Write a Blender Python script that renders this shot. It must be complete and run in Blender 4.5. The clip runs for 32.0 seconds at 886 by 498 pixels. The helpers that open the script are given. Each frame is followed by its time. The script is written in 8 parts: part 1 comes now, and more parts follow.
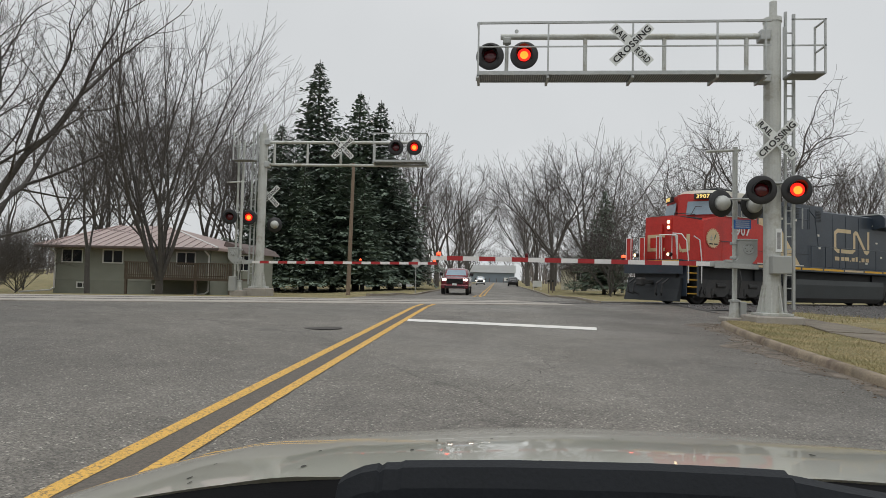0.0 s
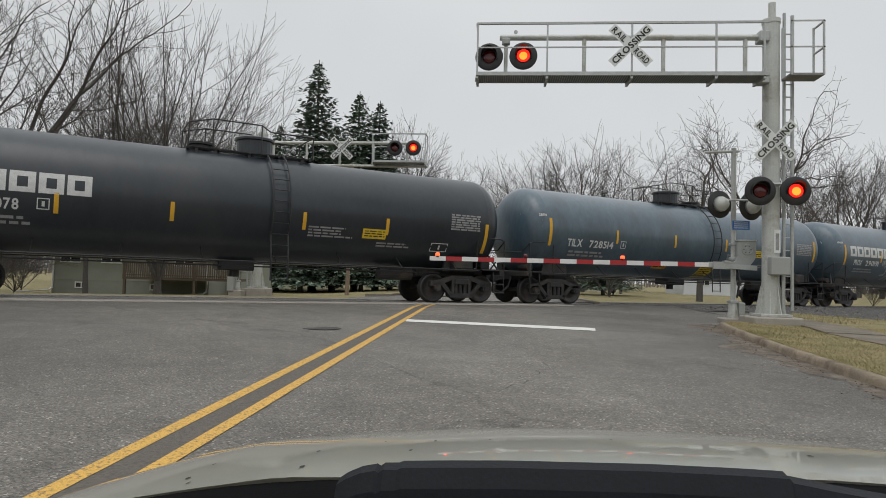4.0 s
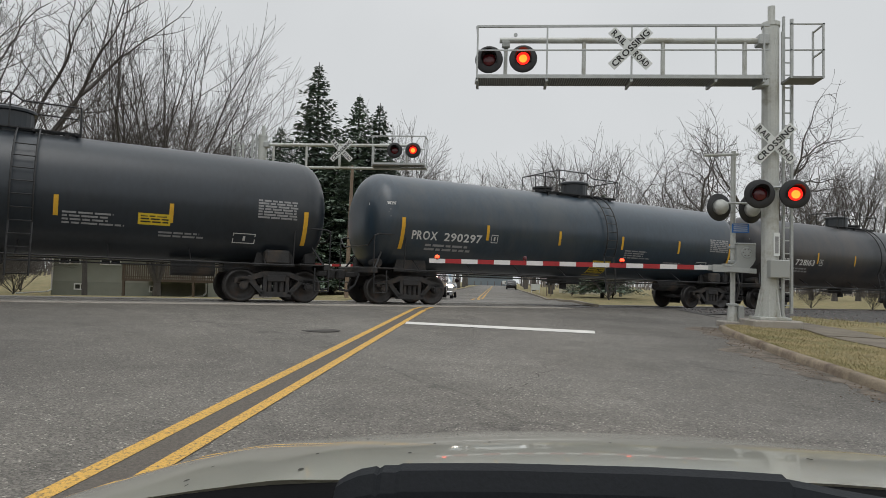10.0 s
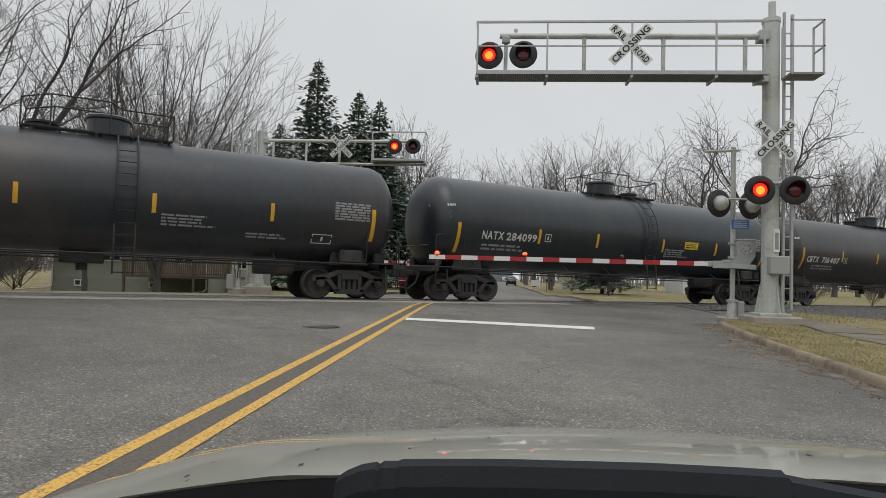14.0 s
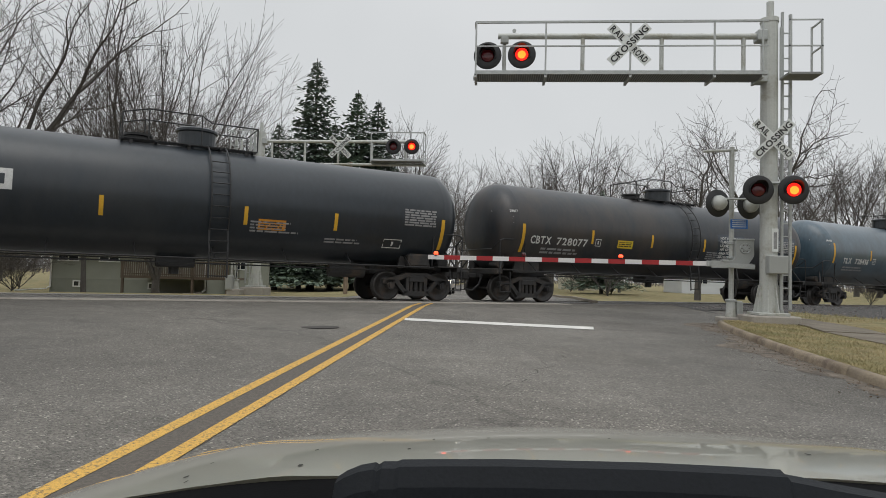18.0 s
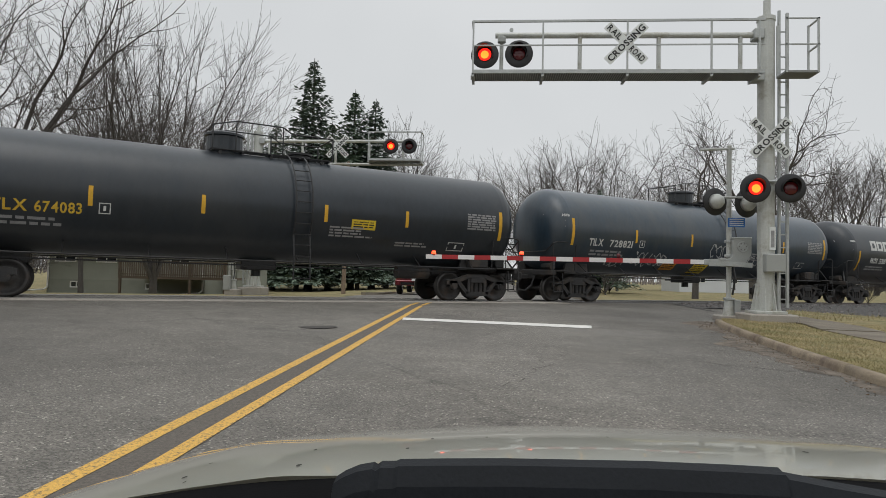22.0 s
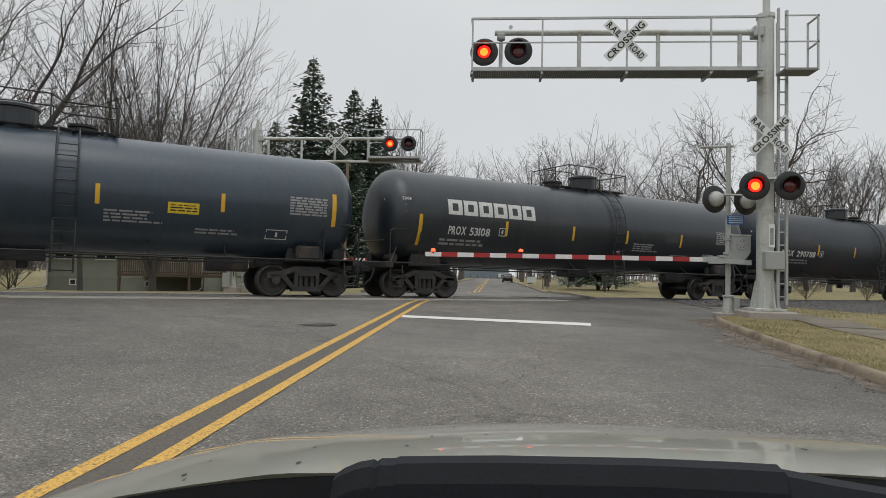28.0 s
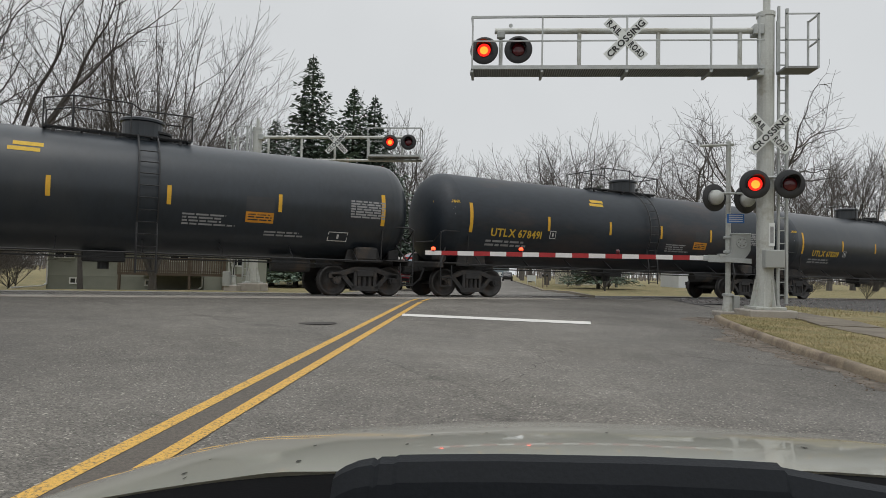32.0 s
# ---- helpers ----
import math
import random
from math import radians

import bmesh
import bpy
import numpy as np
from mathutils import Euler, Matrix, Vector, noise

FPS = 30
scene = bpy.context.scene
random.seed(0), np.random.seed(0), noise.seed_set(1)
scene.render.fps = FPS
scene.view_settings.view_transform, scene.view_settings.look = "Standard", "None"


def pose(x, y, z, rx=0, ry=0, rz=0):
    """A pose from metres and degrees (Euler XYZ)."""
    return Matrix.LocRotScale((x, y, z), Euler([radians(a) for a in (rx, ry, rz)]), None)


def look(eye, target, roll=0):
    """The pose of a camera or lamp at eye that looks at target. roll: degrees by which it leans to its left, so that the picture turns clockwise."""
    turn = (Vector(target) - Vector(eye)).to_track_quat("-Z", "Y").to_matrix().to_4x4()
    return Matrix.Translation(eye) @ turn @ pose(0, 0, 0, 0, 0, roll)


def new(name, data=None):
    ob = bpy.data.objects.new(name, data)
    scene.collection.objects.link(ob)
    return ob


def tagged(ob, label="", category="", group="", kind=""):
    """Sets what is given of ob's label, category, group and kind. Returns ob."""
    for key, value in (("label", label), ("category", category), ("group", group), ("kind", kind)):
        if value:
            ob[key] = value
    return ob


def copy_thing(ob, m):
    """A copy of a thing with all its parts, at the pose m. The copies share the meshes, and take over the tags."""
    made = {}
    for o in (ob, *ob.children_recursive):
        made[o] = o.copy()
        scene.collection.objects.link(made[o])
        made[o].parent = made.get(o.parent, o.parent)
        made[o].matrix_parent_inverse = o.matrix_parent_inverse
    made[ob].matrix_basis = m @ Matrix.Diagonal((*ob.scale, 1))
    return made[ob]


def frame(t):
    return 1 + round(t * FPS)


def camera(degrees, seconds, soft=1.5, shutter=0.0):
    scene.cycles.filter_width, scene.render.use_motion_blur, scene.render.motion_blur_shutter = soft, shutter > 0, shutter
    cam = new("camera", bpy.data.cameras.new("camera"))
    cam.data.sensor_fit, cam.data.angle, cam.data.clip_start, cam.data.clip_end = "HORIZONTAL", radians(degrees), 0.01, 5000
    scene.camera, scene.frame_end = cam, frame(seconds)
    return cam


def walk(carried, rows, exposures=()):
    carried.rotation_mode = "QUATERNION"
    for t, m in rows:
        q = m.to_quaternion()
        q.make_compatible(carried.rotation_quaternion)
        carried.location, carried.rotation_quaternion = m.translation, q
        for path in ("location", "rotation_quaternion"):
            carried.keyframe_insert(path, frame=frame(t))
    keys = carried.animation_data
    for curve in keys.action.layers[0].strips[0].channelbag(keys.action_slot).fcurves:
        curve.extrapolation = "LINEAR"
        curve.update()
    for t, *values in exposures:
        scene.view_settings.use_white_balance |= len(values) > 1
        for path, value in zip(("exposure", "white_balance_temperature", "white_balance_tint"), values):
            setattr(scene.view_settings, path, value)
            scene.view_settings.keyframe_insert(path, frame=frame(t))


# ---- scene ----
# Metres. The rails' top lies near z = 0 where the road crosses; the road runs along +y.
FOCAL = 1150.0
EYE = (0.0, 0.0, 0.6750)
YAW, PITCH, ROLL = 4.8708, 2.5962, 1.3640
cam = camera(2 * math.degrees(math.atan(784 / FOCAL)), 32.0, soft=0.6)
# the phone sways a little on its holder: seconds, sway to the side and up in thousandths of a focal length, lean in degrees
SWAY = [(0, -0.1, 0.1, 0.03), (0.5, -0.5, 0.2, 0.04), (1, -1.3, 0.3, -0.00), (1.5, -2.0, 0.5, -0.04), (2, -2.5, 0.9, -0.05), (2.5, -2.5, 1.3, -0.04), (3, -2.3, 1.2, 0.01), (3.5, -2.1, 0.7, 0.06), (5.5, -2.2, 3.2, 0.27), (6, -2.0, 3.7, 0.31), (6.5, -1.7, 4.3, 0.33), (7, -1.5, 4.6, 0.32), (7.5, -1.4, 5.2, 0.33), (8, -1.3, 5.8, 0.31), (8.5, -1.1, 6.2, 0.27), (9, -1.4, 6.1, 0.23), (9.5, -2.1, 5.8, 0.21), (10, -2.8, 5.3, 0.22), (10.5, -3.3, 4.4, 0.21), (11, -3.5, 3.0, 0.17), (11.5, -3.3, 1.5, 0.18), (12, -3.1, 0.3, 0.21), (12.5, -3.0, -0.6, 0.20), (13, -2.9, -1.3, 0.18), (13.5, -2.9, -1.6, 0.19), (14, -3.1, -1.7, 0.24), (14.5, -3.2, -1.7, 0.27), (16.5, -3.7, -1.5, 0.22), (17, -4.2, -1.4, 0.19), (17.5, -4.7, -1.3, 0.14), (18, -5.0, -1.1, 0.12), (18.5, -5.2, -1.0, 0.08), (19, -5.8, -1.1, 0.02), (19.5, -6.4, -1.4, -0.03), (20, -7.2, -1.9, -0.07), (20.5, -8.0, -2.1, -0.09), (21, -8.5, -2.0, -0.10), (21.5, -8.7, -2.1, -0.09), (22, -8.8, -2.1, -0.08), (22.5, -8.8, -2.4, -0.09), (23, -8.9, -3.0, -0.07), (23.5, -9.1, -3.3, -0.04), (24, -9.1, -3.1, -0.02), (24.5, -9.1, -3.1, -0.04), (25, -9.1, -3.8, -0.07), (25.5, -9.2, -4.5, -0.08), (27.5, -10.1, -6.4, -0.09), (28, -10.1, -6.4, -0.10), (28.5, -10.2, -6.4, -0.10), (29, -10.2, -6.5, -0.10), (29.5, -10.1, -6.9, -0.10), (30, -10.1, -7.6, -0.11), (30.5, -10.1, -7.9, -0.11), (31, -10.0, -7.9, -0.11), (31.5, -10.0, -8.3, -0.11), (32, -10.1, -8.9, -0.12)]


def eye_pose(side, up, lean):
    k = math.degrees(1 / FOCAL)
    return pose(*EYE, 0, 0, YAW + side * k) @ pose(0, 0, 0, 90 + PITCH + up * k) @ pose(0, 0, 0, 0, 0, ROLL + lean)


walk(cam, [(t, eye_pose(a, b, c)) for t, a, b, c in SWAY], [(0.0, 0.0), (32.0, 0.0)])

# the railway: a straight line across the road, falling one in two hundred to the right
TRACK_O = Vector((-4.9911, 18.6151, -0.045))
TRACK_A = 0.58589
GRADE = -0.005
T_DIR = Vector((math.cos(TRACK_A), math.sin(TRACK_A), GRADE)).normalized()
T_NOR = Vector((-math.sin(TRACK_A), math.cos(TRACK_A), 0.0))
T_UP = T_DIR.cross(T_NOR)


def on_track(u, z=0.0):
    """A pose on the track's centre line: x runs along the rails, y away from the camera."""
    p = TRACK_O + T_DIR * u + T_NOR * 0.75 + Vector((0, 0, z))
    return Matrix.Translation(p) @ Matrix((T_DIR, T_NOR, T_UP)).transposed().to_4x4()


def smooth_steps(x, table):
    if x <= table[0][0]:
        return table[0][1]
    for (a, p), (b, q) in zip(table, table[1:]):
        if x <= b:
            k = (x - a) / (b - a)
            return p + (q - p) * k * k * (3 - 2 * k)
    return table[-1][1]


HUMP = ((-3, -0.034), (4, -0.035), (12, -0.19), (19, -0.42), (60, -0.42), (150, -0.30))


def ground_z(x, y):
    """Height of the ground: a low hump that carries the railway over the road."""
    ex, ey = x - TRACK_O.x, y - TRACK_O.y
    u = ex * T_DIR.x + ey * T_DIR.y
    w = ex * T_NOR.x + ey * T_NOR.y - 0.75
    k = max(0.0, 1 - abs(w) / 30)
    low = 0.3 * smooth_steps(w, ((10, 0), (24, 1))) * smooth_steps(-x, ((9, 0), (16, 1)))
    near = max(0.0, min(-3.6, w) + 20.0) * 0.0325 - 0.567 if w < -3.6 else smooth_steps(w, HUMP)
    return near - low + (TRACK_O.z + GRADE * max(-60, min(u, 900))) * k * k * (3 - 2 * k)


# ---- light: a bright, even overcast sky ----
world = bpy.data.worlds.new("overcast_sky")
scene.world = world
world.use_nodes = True
wn, wl = world.node_tree.nodes, world.node_tree.links
wn.clear()
w_out = wn.new("ShaderNodeOutputWorld")
w_bg = wn.new("ShaderNodeBackground")
w_sky = wn.new("ShaderNodeTexSky")
w_sky.sky_type, w_sky.sun_disc = "NISHITA", False
w_sky.sun_elevation, w_sky.sun_rotation = radians(68), radians(200)
w_hs = wn.new("ShaderNodeHueSaturation")
w_hs.inputs["Saturation"].default_value = 0.12
w_hs.inputs["Value"].default_value = 0.10
w_mix = wn.new("ShaderNodeMix")
w_mix.data_type = "RGBA"
w_mix.inputs["Factor"].default_value = 0.15
w_noise = wn.new("ShaderNodeTexNoise")
w_noise.inputs["Scale"].default_value = 1.7
w_noise.inputs["Detail"].default_value = 4
w_ramp = wn.new("ShaderNodeValToRGB")
w_ramp.color_ramp.elements[0].color = (0.635, 0.66, 0.675, 1)
w_ramp.color_ramp.elements[1].color = (0.74, 0.76, 0.775, 1)
w_ramp.color_ramp.elements[0].position, w_ramp.color_ramp.elements[1].position = 0.35, 0.7
w_geo = wn.new("ShaderNodeTexCoord")
wl.new(w_geo.outputs["Generated"], w_noise.inputs["Vector"])
wl.new(w_noise.outputs["Fac"], w_ramp.inputs["Fac"])
wl.new(w_sky.outputs["Color"], w_hs.inputs["Color"])
wl.new(w_ramp.outputs["Color"], w_mix.inputs["A"])
wl.new(w_hs.outputs["Color"], w_mix.inputs["B"])
# an overcast sky is brighter overhead than towards the horizon
w_sep = wn.new("ShaderNodeSeparateXYZ")
w_up = wn.new("ShaderNodeMapRange")
w_up.interpolation_type = "SMOOTHSTEP"
w_up.inputs["From Min"].default_value, w_up.inputs["From Max"].default_value = 0.35, 1.0
w_up.inputs["To Min"].default_value, w_up.inputs["To Max"].default_value = 1.0, 1.75
w_gain = wn.new("ShaderNodeMix")
w_gain.data_type, w_gain.blend_type = "RGBA", "MULTIPLY"
w_gain.inputs["Factor"].default_value = 1
wl.new(w_geo.outputs["Generated"], w_sep.inputs["Vector"])
wl.new(w_sep.outputs["Z"], w_up.inputs["Value"])
wl.new(w_mix.outputs["Result"], w_gain.inputs["A"])
wl.new(w_up.outputs["Result"], w_gain.inputs["B"])
wl.new(w_gain.outputs["Result"], w_bg.inputs["Color"])
w_bg.inputs["Strength"].default_value = 1.0
wl.new(w_bg.outputs["Background"], w_out.inputs["Surface"])
sun = new("sun", bpy.data.lights.new("sun", "SUN"))
sun.data.energy, sun.data.angle, sun.data.color = 0.6, radians(40), (1.0, 0.97, 0.93)
sun.matrix_world = look((0, 0, 60), (6, 23, 0))

# ---- materials ----
MATS = {}


def mat(name, color, rough=0.7, metal=0.0, vary=0.15, scale=3.0, bump=0.0, fine=60.0, stain=None, stain_at=0.62, emit=None, island=0.0, spec=0.5, stretch=(1, 1, 1), coat=0.0, coat_rough=0.05):
    """A surface with a coarse and a fine variation of its colour, stains of a second colour, and a fine relief."""
    if name in MATS:
        return MATS[name]
    m = bpy.data.materials.new(name)
    m.use_nodes = True
    nt = m.node_tree
    b = nt.nodes["Principled BSDF"]
    b.inputs["Roughness"].default_value, b.inputs["Metallic"].default_value = rough, metal
    b.inputs["Specular IOR Level"].default_value = spec
    b.inputs["Coat Weight"].default_value, b.inputs["Coat Roughness"].default_value = coat, coat_rough
    co = nt.nodes.new("ShaderNodeTexCoord")
    mp = nt.nodes.new("ShaderNodeMapping")
    mp.inputs["Scale"].default_value = stretch
    nt.links.new(co.outputs["Object"], mp.inputs["Vector"])
    n1 = nt.nodes.new("ShaderNodeTexNoise")
    n1.inputs["Scale"].default_value, n1.inputs["Detail"].default_value = scale, 5
    n2 = nt.nodes.new("ShaderNodeTexNoise")
    n2.inputs["Scale"].default_value, n2.inputs["Detail"].default_value = fine, 3
    for n in (n1, n2):
        nt.links.new(mp.outputs["Vector"], n.inputs["Vector"])
    add = nt.nodes.new("ShaderNodeMath")
    add.operation = "ADD"
    nt.links.new(n1.outputs["Fac"], add.inputs[0])
    nt.links.new(n2.outputs["Fac"], add.inputs[1])
    last = add.outputs[0]
    if island:
        geo = nt.nodes.new("ShaderNodeNewGeometry")
        k = nt.nodes.new("ShaderNodeMath")
        k.operation = "MULTIPLY_ADD"
        k.inputs[1].default_value = island
        nt.links.new(geo.outputs["Random Per Island"], k.inputs[0])
        nt.links.new(last, k.inputs[2])
        last = k.outputs[0]
    r = nt.nodes.new("ShaderNodeMapRange")
    r.inputs["From Min"].default_value, r.inputs["From Max"].default_value = 0.6, 1.4 + island
    r.inputs["To Min"].default_value, r.inputs["To Max"].default_value = 1 - vary, 1 + vary
    nt.links.new(last, r.inputs["Value"])
    mul = nt.nodes.new("ShaderNodeMix")
    mul.data_type, mul.blend_type = "RGBA", "MULTIPLY"
    mul.inputs["Factor"].default_value = 1
    mul.inputs["A"].default_value = (*color, 1)
    nt.links.new(r.outputs["Result"], mul.inputs["B"])
    col = mul.outputs["Result"]
    if stain:
        n3 = nt.nodes.new("ShaderNodeTexNoise")
        n3.inputs["Scale"].default_value, n3.inputs["Detail"].default_value = scale * 0.6, 8
        n3.inputs["Roughness"].default_value = 0.7
        nt.links.new(mp.outputs["Vector"], n3.inputs["Vector"])
        r3 = nt.nodes.new("ShaderNodeMapRange")
        r3.inputs["From Min"].default_value, r3.inputs["From Max"].default_value = stain_at - 0.08, stain_at + 0.08
        nt.links.new(n3.outputs["Fac"], r3.inputs["Value"])
        mx = nt.nodes.new("ShaderNodeMix")
        mx.data_type = "RGBA"
        mx.inputs["B"].default_value = (*stain, 1)
        nt.links.new(r3.outputs["Result"], mx.inputs["Factor"])
        nt.links.new(col, mx.inputs["A"])
        col = mx.outputs["Result"]
    nt.links.new(col, b.inputs["Base Color"])
    if bump:
        bp = nt.nodes.new("ShaderNodeBump")
        bp.inputs["Strength"].default_value, bp.inputs["Distance"].default_value = 1.0, bump
        nt.links.new(n2.outputs["Fac"], bp.inputs["Height"])
        nt.links.new(bp.outputs["Normal"], b.inputs["Normal"])
    if emit:
        b.inputs["Emission Color"].default_value = (*emit[:3], 1)
        b.inputs["Emission Strength"].default_value = emit[3]
    MATS[name] = m
    return m


def asphalt():
    """Worn asphalt: pale and dark stone grains, broad stains, darker towards both sides, and thin cracks."""
    m = bpy.data.materials.new("asphalt")
    m.use_nodes = True
    nt = m.node_tree
    N, L = nt.nodes, nt.links
    b = N["Principled BSDF"]
    co = N.new("ShaderNodeTexCoord")

    def tex(kind, scale, **kw):
        n = N.new(kind)
        n.inputs["Scale"].default_value = scale
        for k, v in kw.items():
            n.inputs[k].default_value = v
        L.new(co.outputs["Object"], n.inputs["Vector"])
        return n

    def ramp(src, a, c, lo, hi):
        r = N.new("ShaderNodeMapRange")
        r.inputs["From Min"].default_value, r.inputs["From Max"].default_value = a, c
        r.inputs["To Min"].default_value, r.inputs["To Max"].default_value = lo, hi
        L.new(src, r.inputs["Value"])
        return r.outputs["Result"]

    def mul(x, y):
        q = N.new("ShaderNodeMath")
        q.operation = "MULTIPLY"
        L.new(x, q.inputs[0])
        L.new(y, q.inputs[1])
        return q.outputs[0]
    grain = tex("ShaderNodeTexVoronoi", 80.0)
    sep = N.new("ShaderNodeSeparateColor")
    L.new(grain.outputs["Color"], sep.inputs["Color"])
    g1 = ramp(sep.outputs["Red"], 0.0, 1.0, 0.50, 1.42)
    pale = ramp(sep.outputs["Green"], 0.93, 0.97, 1.0, 2.4)
    patch = ramp(tex("ShaderNodeTexNoise", 0.22, Detail=6.0, Roughness=0.6).outputs["Fac"], 0.35, 0.68, 0.78, 1.20)
    mid = ramp(tex("ShaderNodeTexNoise", 2.2, Detail=5.0).outputs["Fac"], 0.3, 0.7, 0.88, 1.12)
    crack = tex("ShaderNodeTexVoronoi", 0.28)
    crack.feature = "DISTANCE_TO_EDGE"
    nz = tex("ShaderNodeTexNoise", 1.3, Detail=4.0)
    mx = N.new("ShaderNodeMix")
    mx.data_type = "VECTOR"
    mx.inputs["Factor"].default_value = 0.55
    L.new(co.outputs["Object"], mx.inputs["A"])
    L.new(nz.outputs["Color"], mx.inputs["B"])
    L.new(mx.outputs["Result"], crack.inputs["Vector"])
    line = ramp(crack.outputs["Distance"], 0.0, 0.005, 0.68, 1.0)
    place = N.new("ShaderNodeSeparateXYZ")
    L.new(co.outputs["Object"], place.inputs["Vector"])
    # full tone across the middle, darker at high and low x
    edge = mul(ramp(place.outputs["X"], 1.2, 4.2, 1.0, 0.76), ramp(place.outputs["X"], -6.5, -2.6, 0.82, 1.0))
    val = mul(mul(mul(mul(g1, pale), mul(patch, mid)), line), edge)
    col = N.new("ShaderNodeMix")
    col.data_type, col.blend_type = "RGBA", "MULTIPLY"
    col.inputs["Factor"].default_value = 1
    col.inputs["A"].default_value = (0.170, 0.157, 0.137, 1)
    L.new(val, col.inputs["B"])
    L.new(col.outputs["Result"], b.inputs["Base Color"])
    rgh = ramp(tex("ShaderNodeTexNoise", 0.3, Detail=4.0).outputs["Fac"], 0.35, 0.65, 0.50, 0.72)
    L.new(rgh, b.inputs["Roughness"])
    b.inputs["Specular IOR Level"].default_value = 0.35
    bp = N.new("ShaderNodeBump")
    bp.inputs["Distance"].default_value = 0.006
    L.new(grain.outputs["Distance"], bp.inputs["Height"])
    L.new(bp.outputs["Normal"], b.inputs["Normal"])
    MATS["asphalt"] = m
    return m


M_ASPHALT = asphalt()
M_CONCRETE = mat("concrete", (0.36, 0.33, 0.29), 0.85, vary=0.18, scale=2.5, fine=60, bump=0.003, stain=(0.24, 0.21, 0.18))
M_KERB = mat("kerb_concrete", (0.270, 0.218, 0.155), 0.88, vary=0.35, scale=2.2, fine=45, bump=0.006, stain=(0.135, 0.10, 0.078), stain_at=0.55)
M_PATH = mat("old_path_concrete", (0.185, 0.158, 0.122), 0.9, vary=0.35, scale=1.8, fine=40, bump=0.006, stain=(0.12, 0.10, 0.078), stain_at=0.54)
M_CURB = mat("curb_concrete", (0.26, 0.225, 0.175), 0.85, vary=0.2, scale=2.0, fine=50, bump=0.004, stain=(0.20, 0.16, 0.13))
M_YELLOW = mat("road_paint_yellow", (0.68, 0.40, 0.085), 0.75, vary=0.25, scale=75, fine=160, stain=(0.11, 0.09, 0.07), stain_at=0.575)
M_WHITE_LINE = mat("road_paint_white", (0.72, 0.70, 0.66), 0.7, vary=0.15, scale=3, fine=45, stain=(0.25, 0.24, 0.22), stain_at=0.68)
M_GRASS = mat("winter_grass_ground", (0.265, 0.215, 0.105), 0.95, vary=0.5, scale=1.6, fine=38, bump=0.03, stain=(0.15, 0.15, 0.062), stain_at=0.54)
M_BLADE = mat("dry_grass", (0.37, 0.305, 0.165), 0.9, vary=0.5, scale=0.9, fine=5, island=0.4, stain=(0.235, 0.215, 0.095), stain_at=0.54)
M_BALLAST = mat("dark_ballast", (0.105, 0.10, 0.095), 0.95, vary=0.6, scale=9, fine=35, bump=0.03, stain=(0.055, 0.052, 0.05), stain_at=0.5)
M_DIRT = mat("gutter_dirt", (0.176, 0.146, 0.116), 0.95, vary=0.35, scale=5, fine=60, bump=0.006, stain=(0.09, 0.075, 0.06), stain_at=0.5)
M_TAR = mat("dark_sealed_asphalt", (0.115, 0.100, 0.084), 0.8, vary=0.55, scale=45, fine=160, bump=0.004, stain=(0.15, 0.135, 0.11), stain_at=0.62)
M_LEAF = mat("dead_leaves", (0.125, 0.085, 0.055), 0.9, vary=0.4, island=0.8)
M_GRAVEL = mat("ballast", (0.22, 0.20, 0.19), 0.9, vary=0.4, scale=6, fine=40, bump=0.02, island=0.5)
M_RAIL = mat("rail_steel", (0.16, 0.12, 0.10), 0.5, 0.6, vary=0.25, scale=4)
M_RAILTOP = mat("rail_head", (0.55, 0.55, 0.56), 0.25, 1.0, vary=0.1)
M_GALV = mat("galvanised_steel", (0.45, 0.465, 0.455), 0.5, 0.35, vary=0.12, scale=4, fine=30, stain=(0.36, 0.37, 0.36), stain_at=0.62)
M_SILVER = mat("aluminium_paint", (0.52, 0.53, 0.50), 0.5, 0.2, vary=0.12, scale=2.5, fine=30, stain=(0.33, 0.31, 0.25), stain_at=0.60)
M_DARKSTEEL = mat("steel_grating", (0.26, 0.265, 0.26), 0.6, 0.3, vary=0.2)
M_SIGNWHITE = mat("sign_white", (0.74, 0.76, 0.74), 0.45, vary=0.06)
M_SIGNBLACK = mat("sign_black", (0.02, 0.02, 0.02), 0.5, vary=0.1)
M_BLACK = mat("black_paint", (0.022, 0.022, 0.023), 0.45, vary=0.2)
M_LENSDARK = mat("unlit_red_lens", (0.10, 0.006, 0.010), 0.25, vary=0.3, scale=20, coat=0.4)
M_LENSLIT = mat("lit_red_lens", (0.6, 0.03, 0.01), 0.4, vary=0.05, emit=(1.0, 0.016, 0.010, 1.5))
M_GATELAMP = mat("lit_gate_lamp", (0.8, 0.1, 0.03), 0.4, vary=0.05, emit=(1.0, 0.06, 0.02, 3.5))
M_BULB = mat("lit_lamp_core", (0.9, 0.4, 0.05), 0.4, vary=0.05, emit=(1.0, 0.27, 0.02, 1.5))
M_GATERED = mat("gate_red", (0.40, 0.025, 0.028), 0.5, vary=0.12, scale=5)
M_GATEWHITE = mat("gate_white", (0.78, 0.76, 0.74), 0.5, vary=0.08, scale=5)
M_BLUESIGN = mat("sign_blue", (0.03, 0.16, 0.50), 0.4, vary=0.08)
M_TANKBLACK = mat("tank_black", (0.0155, 0.0215, 0.0285), 0.38, vary=0.3, scale=0.7, fine=9, stain=(0.030, 0.034, 0.038), stain_at=0.58, stretch=(1, 1, 0.4), coat=0.30, coat_rough=0.28)
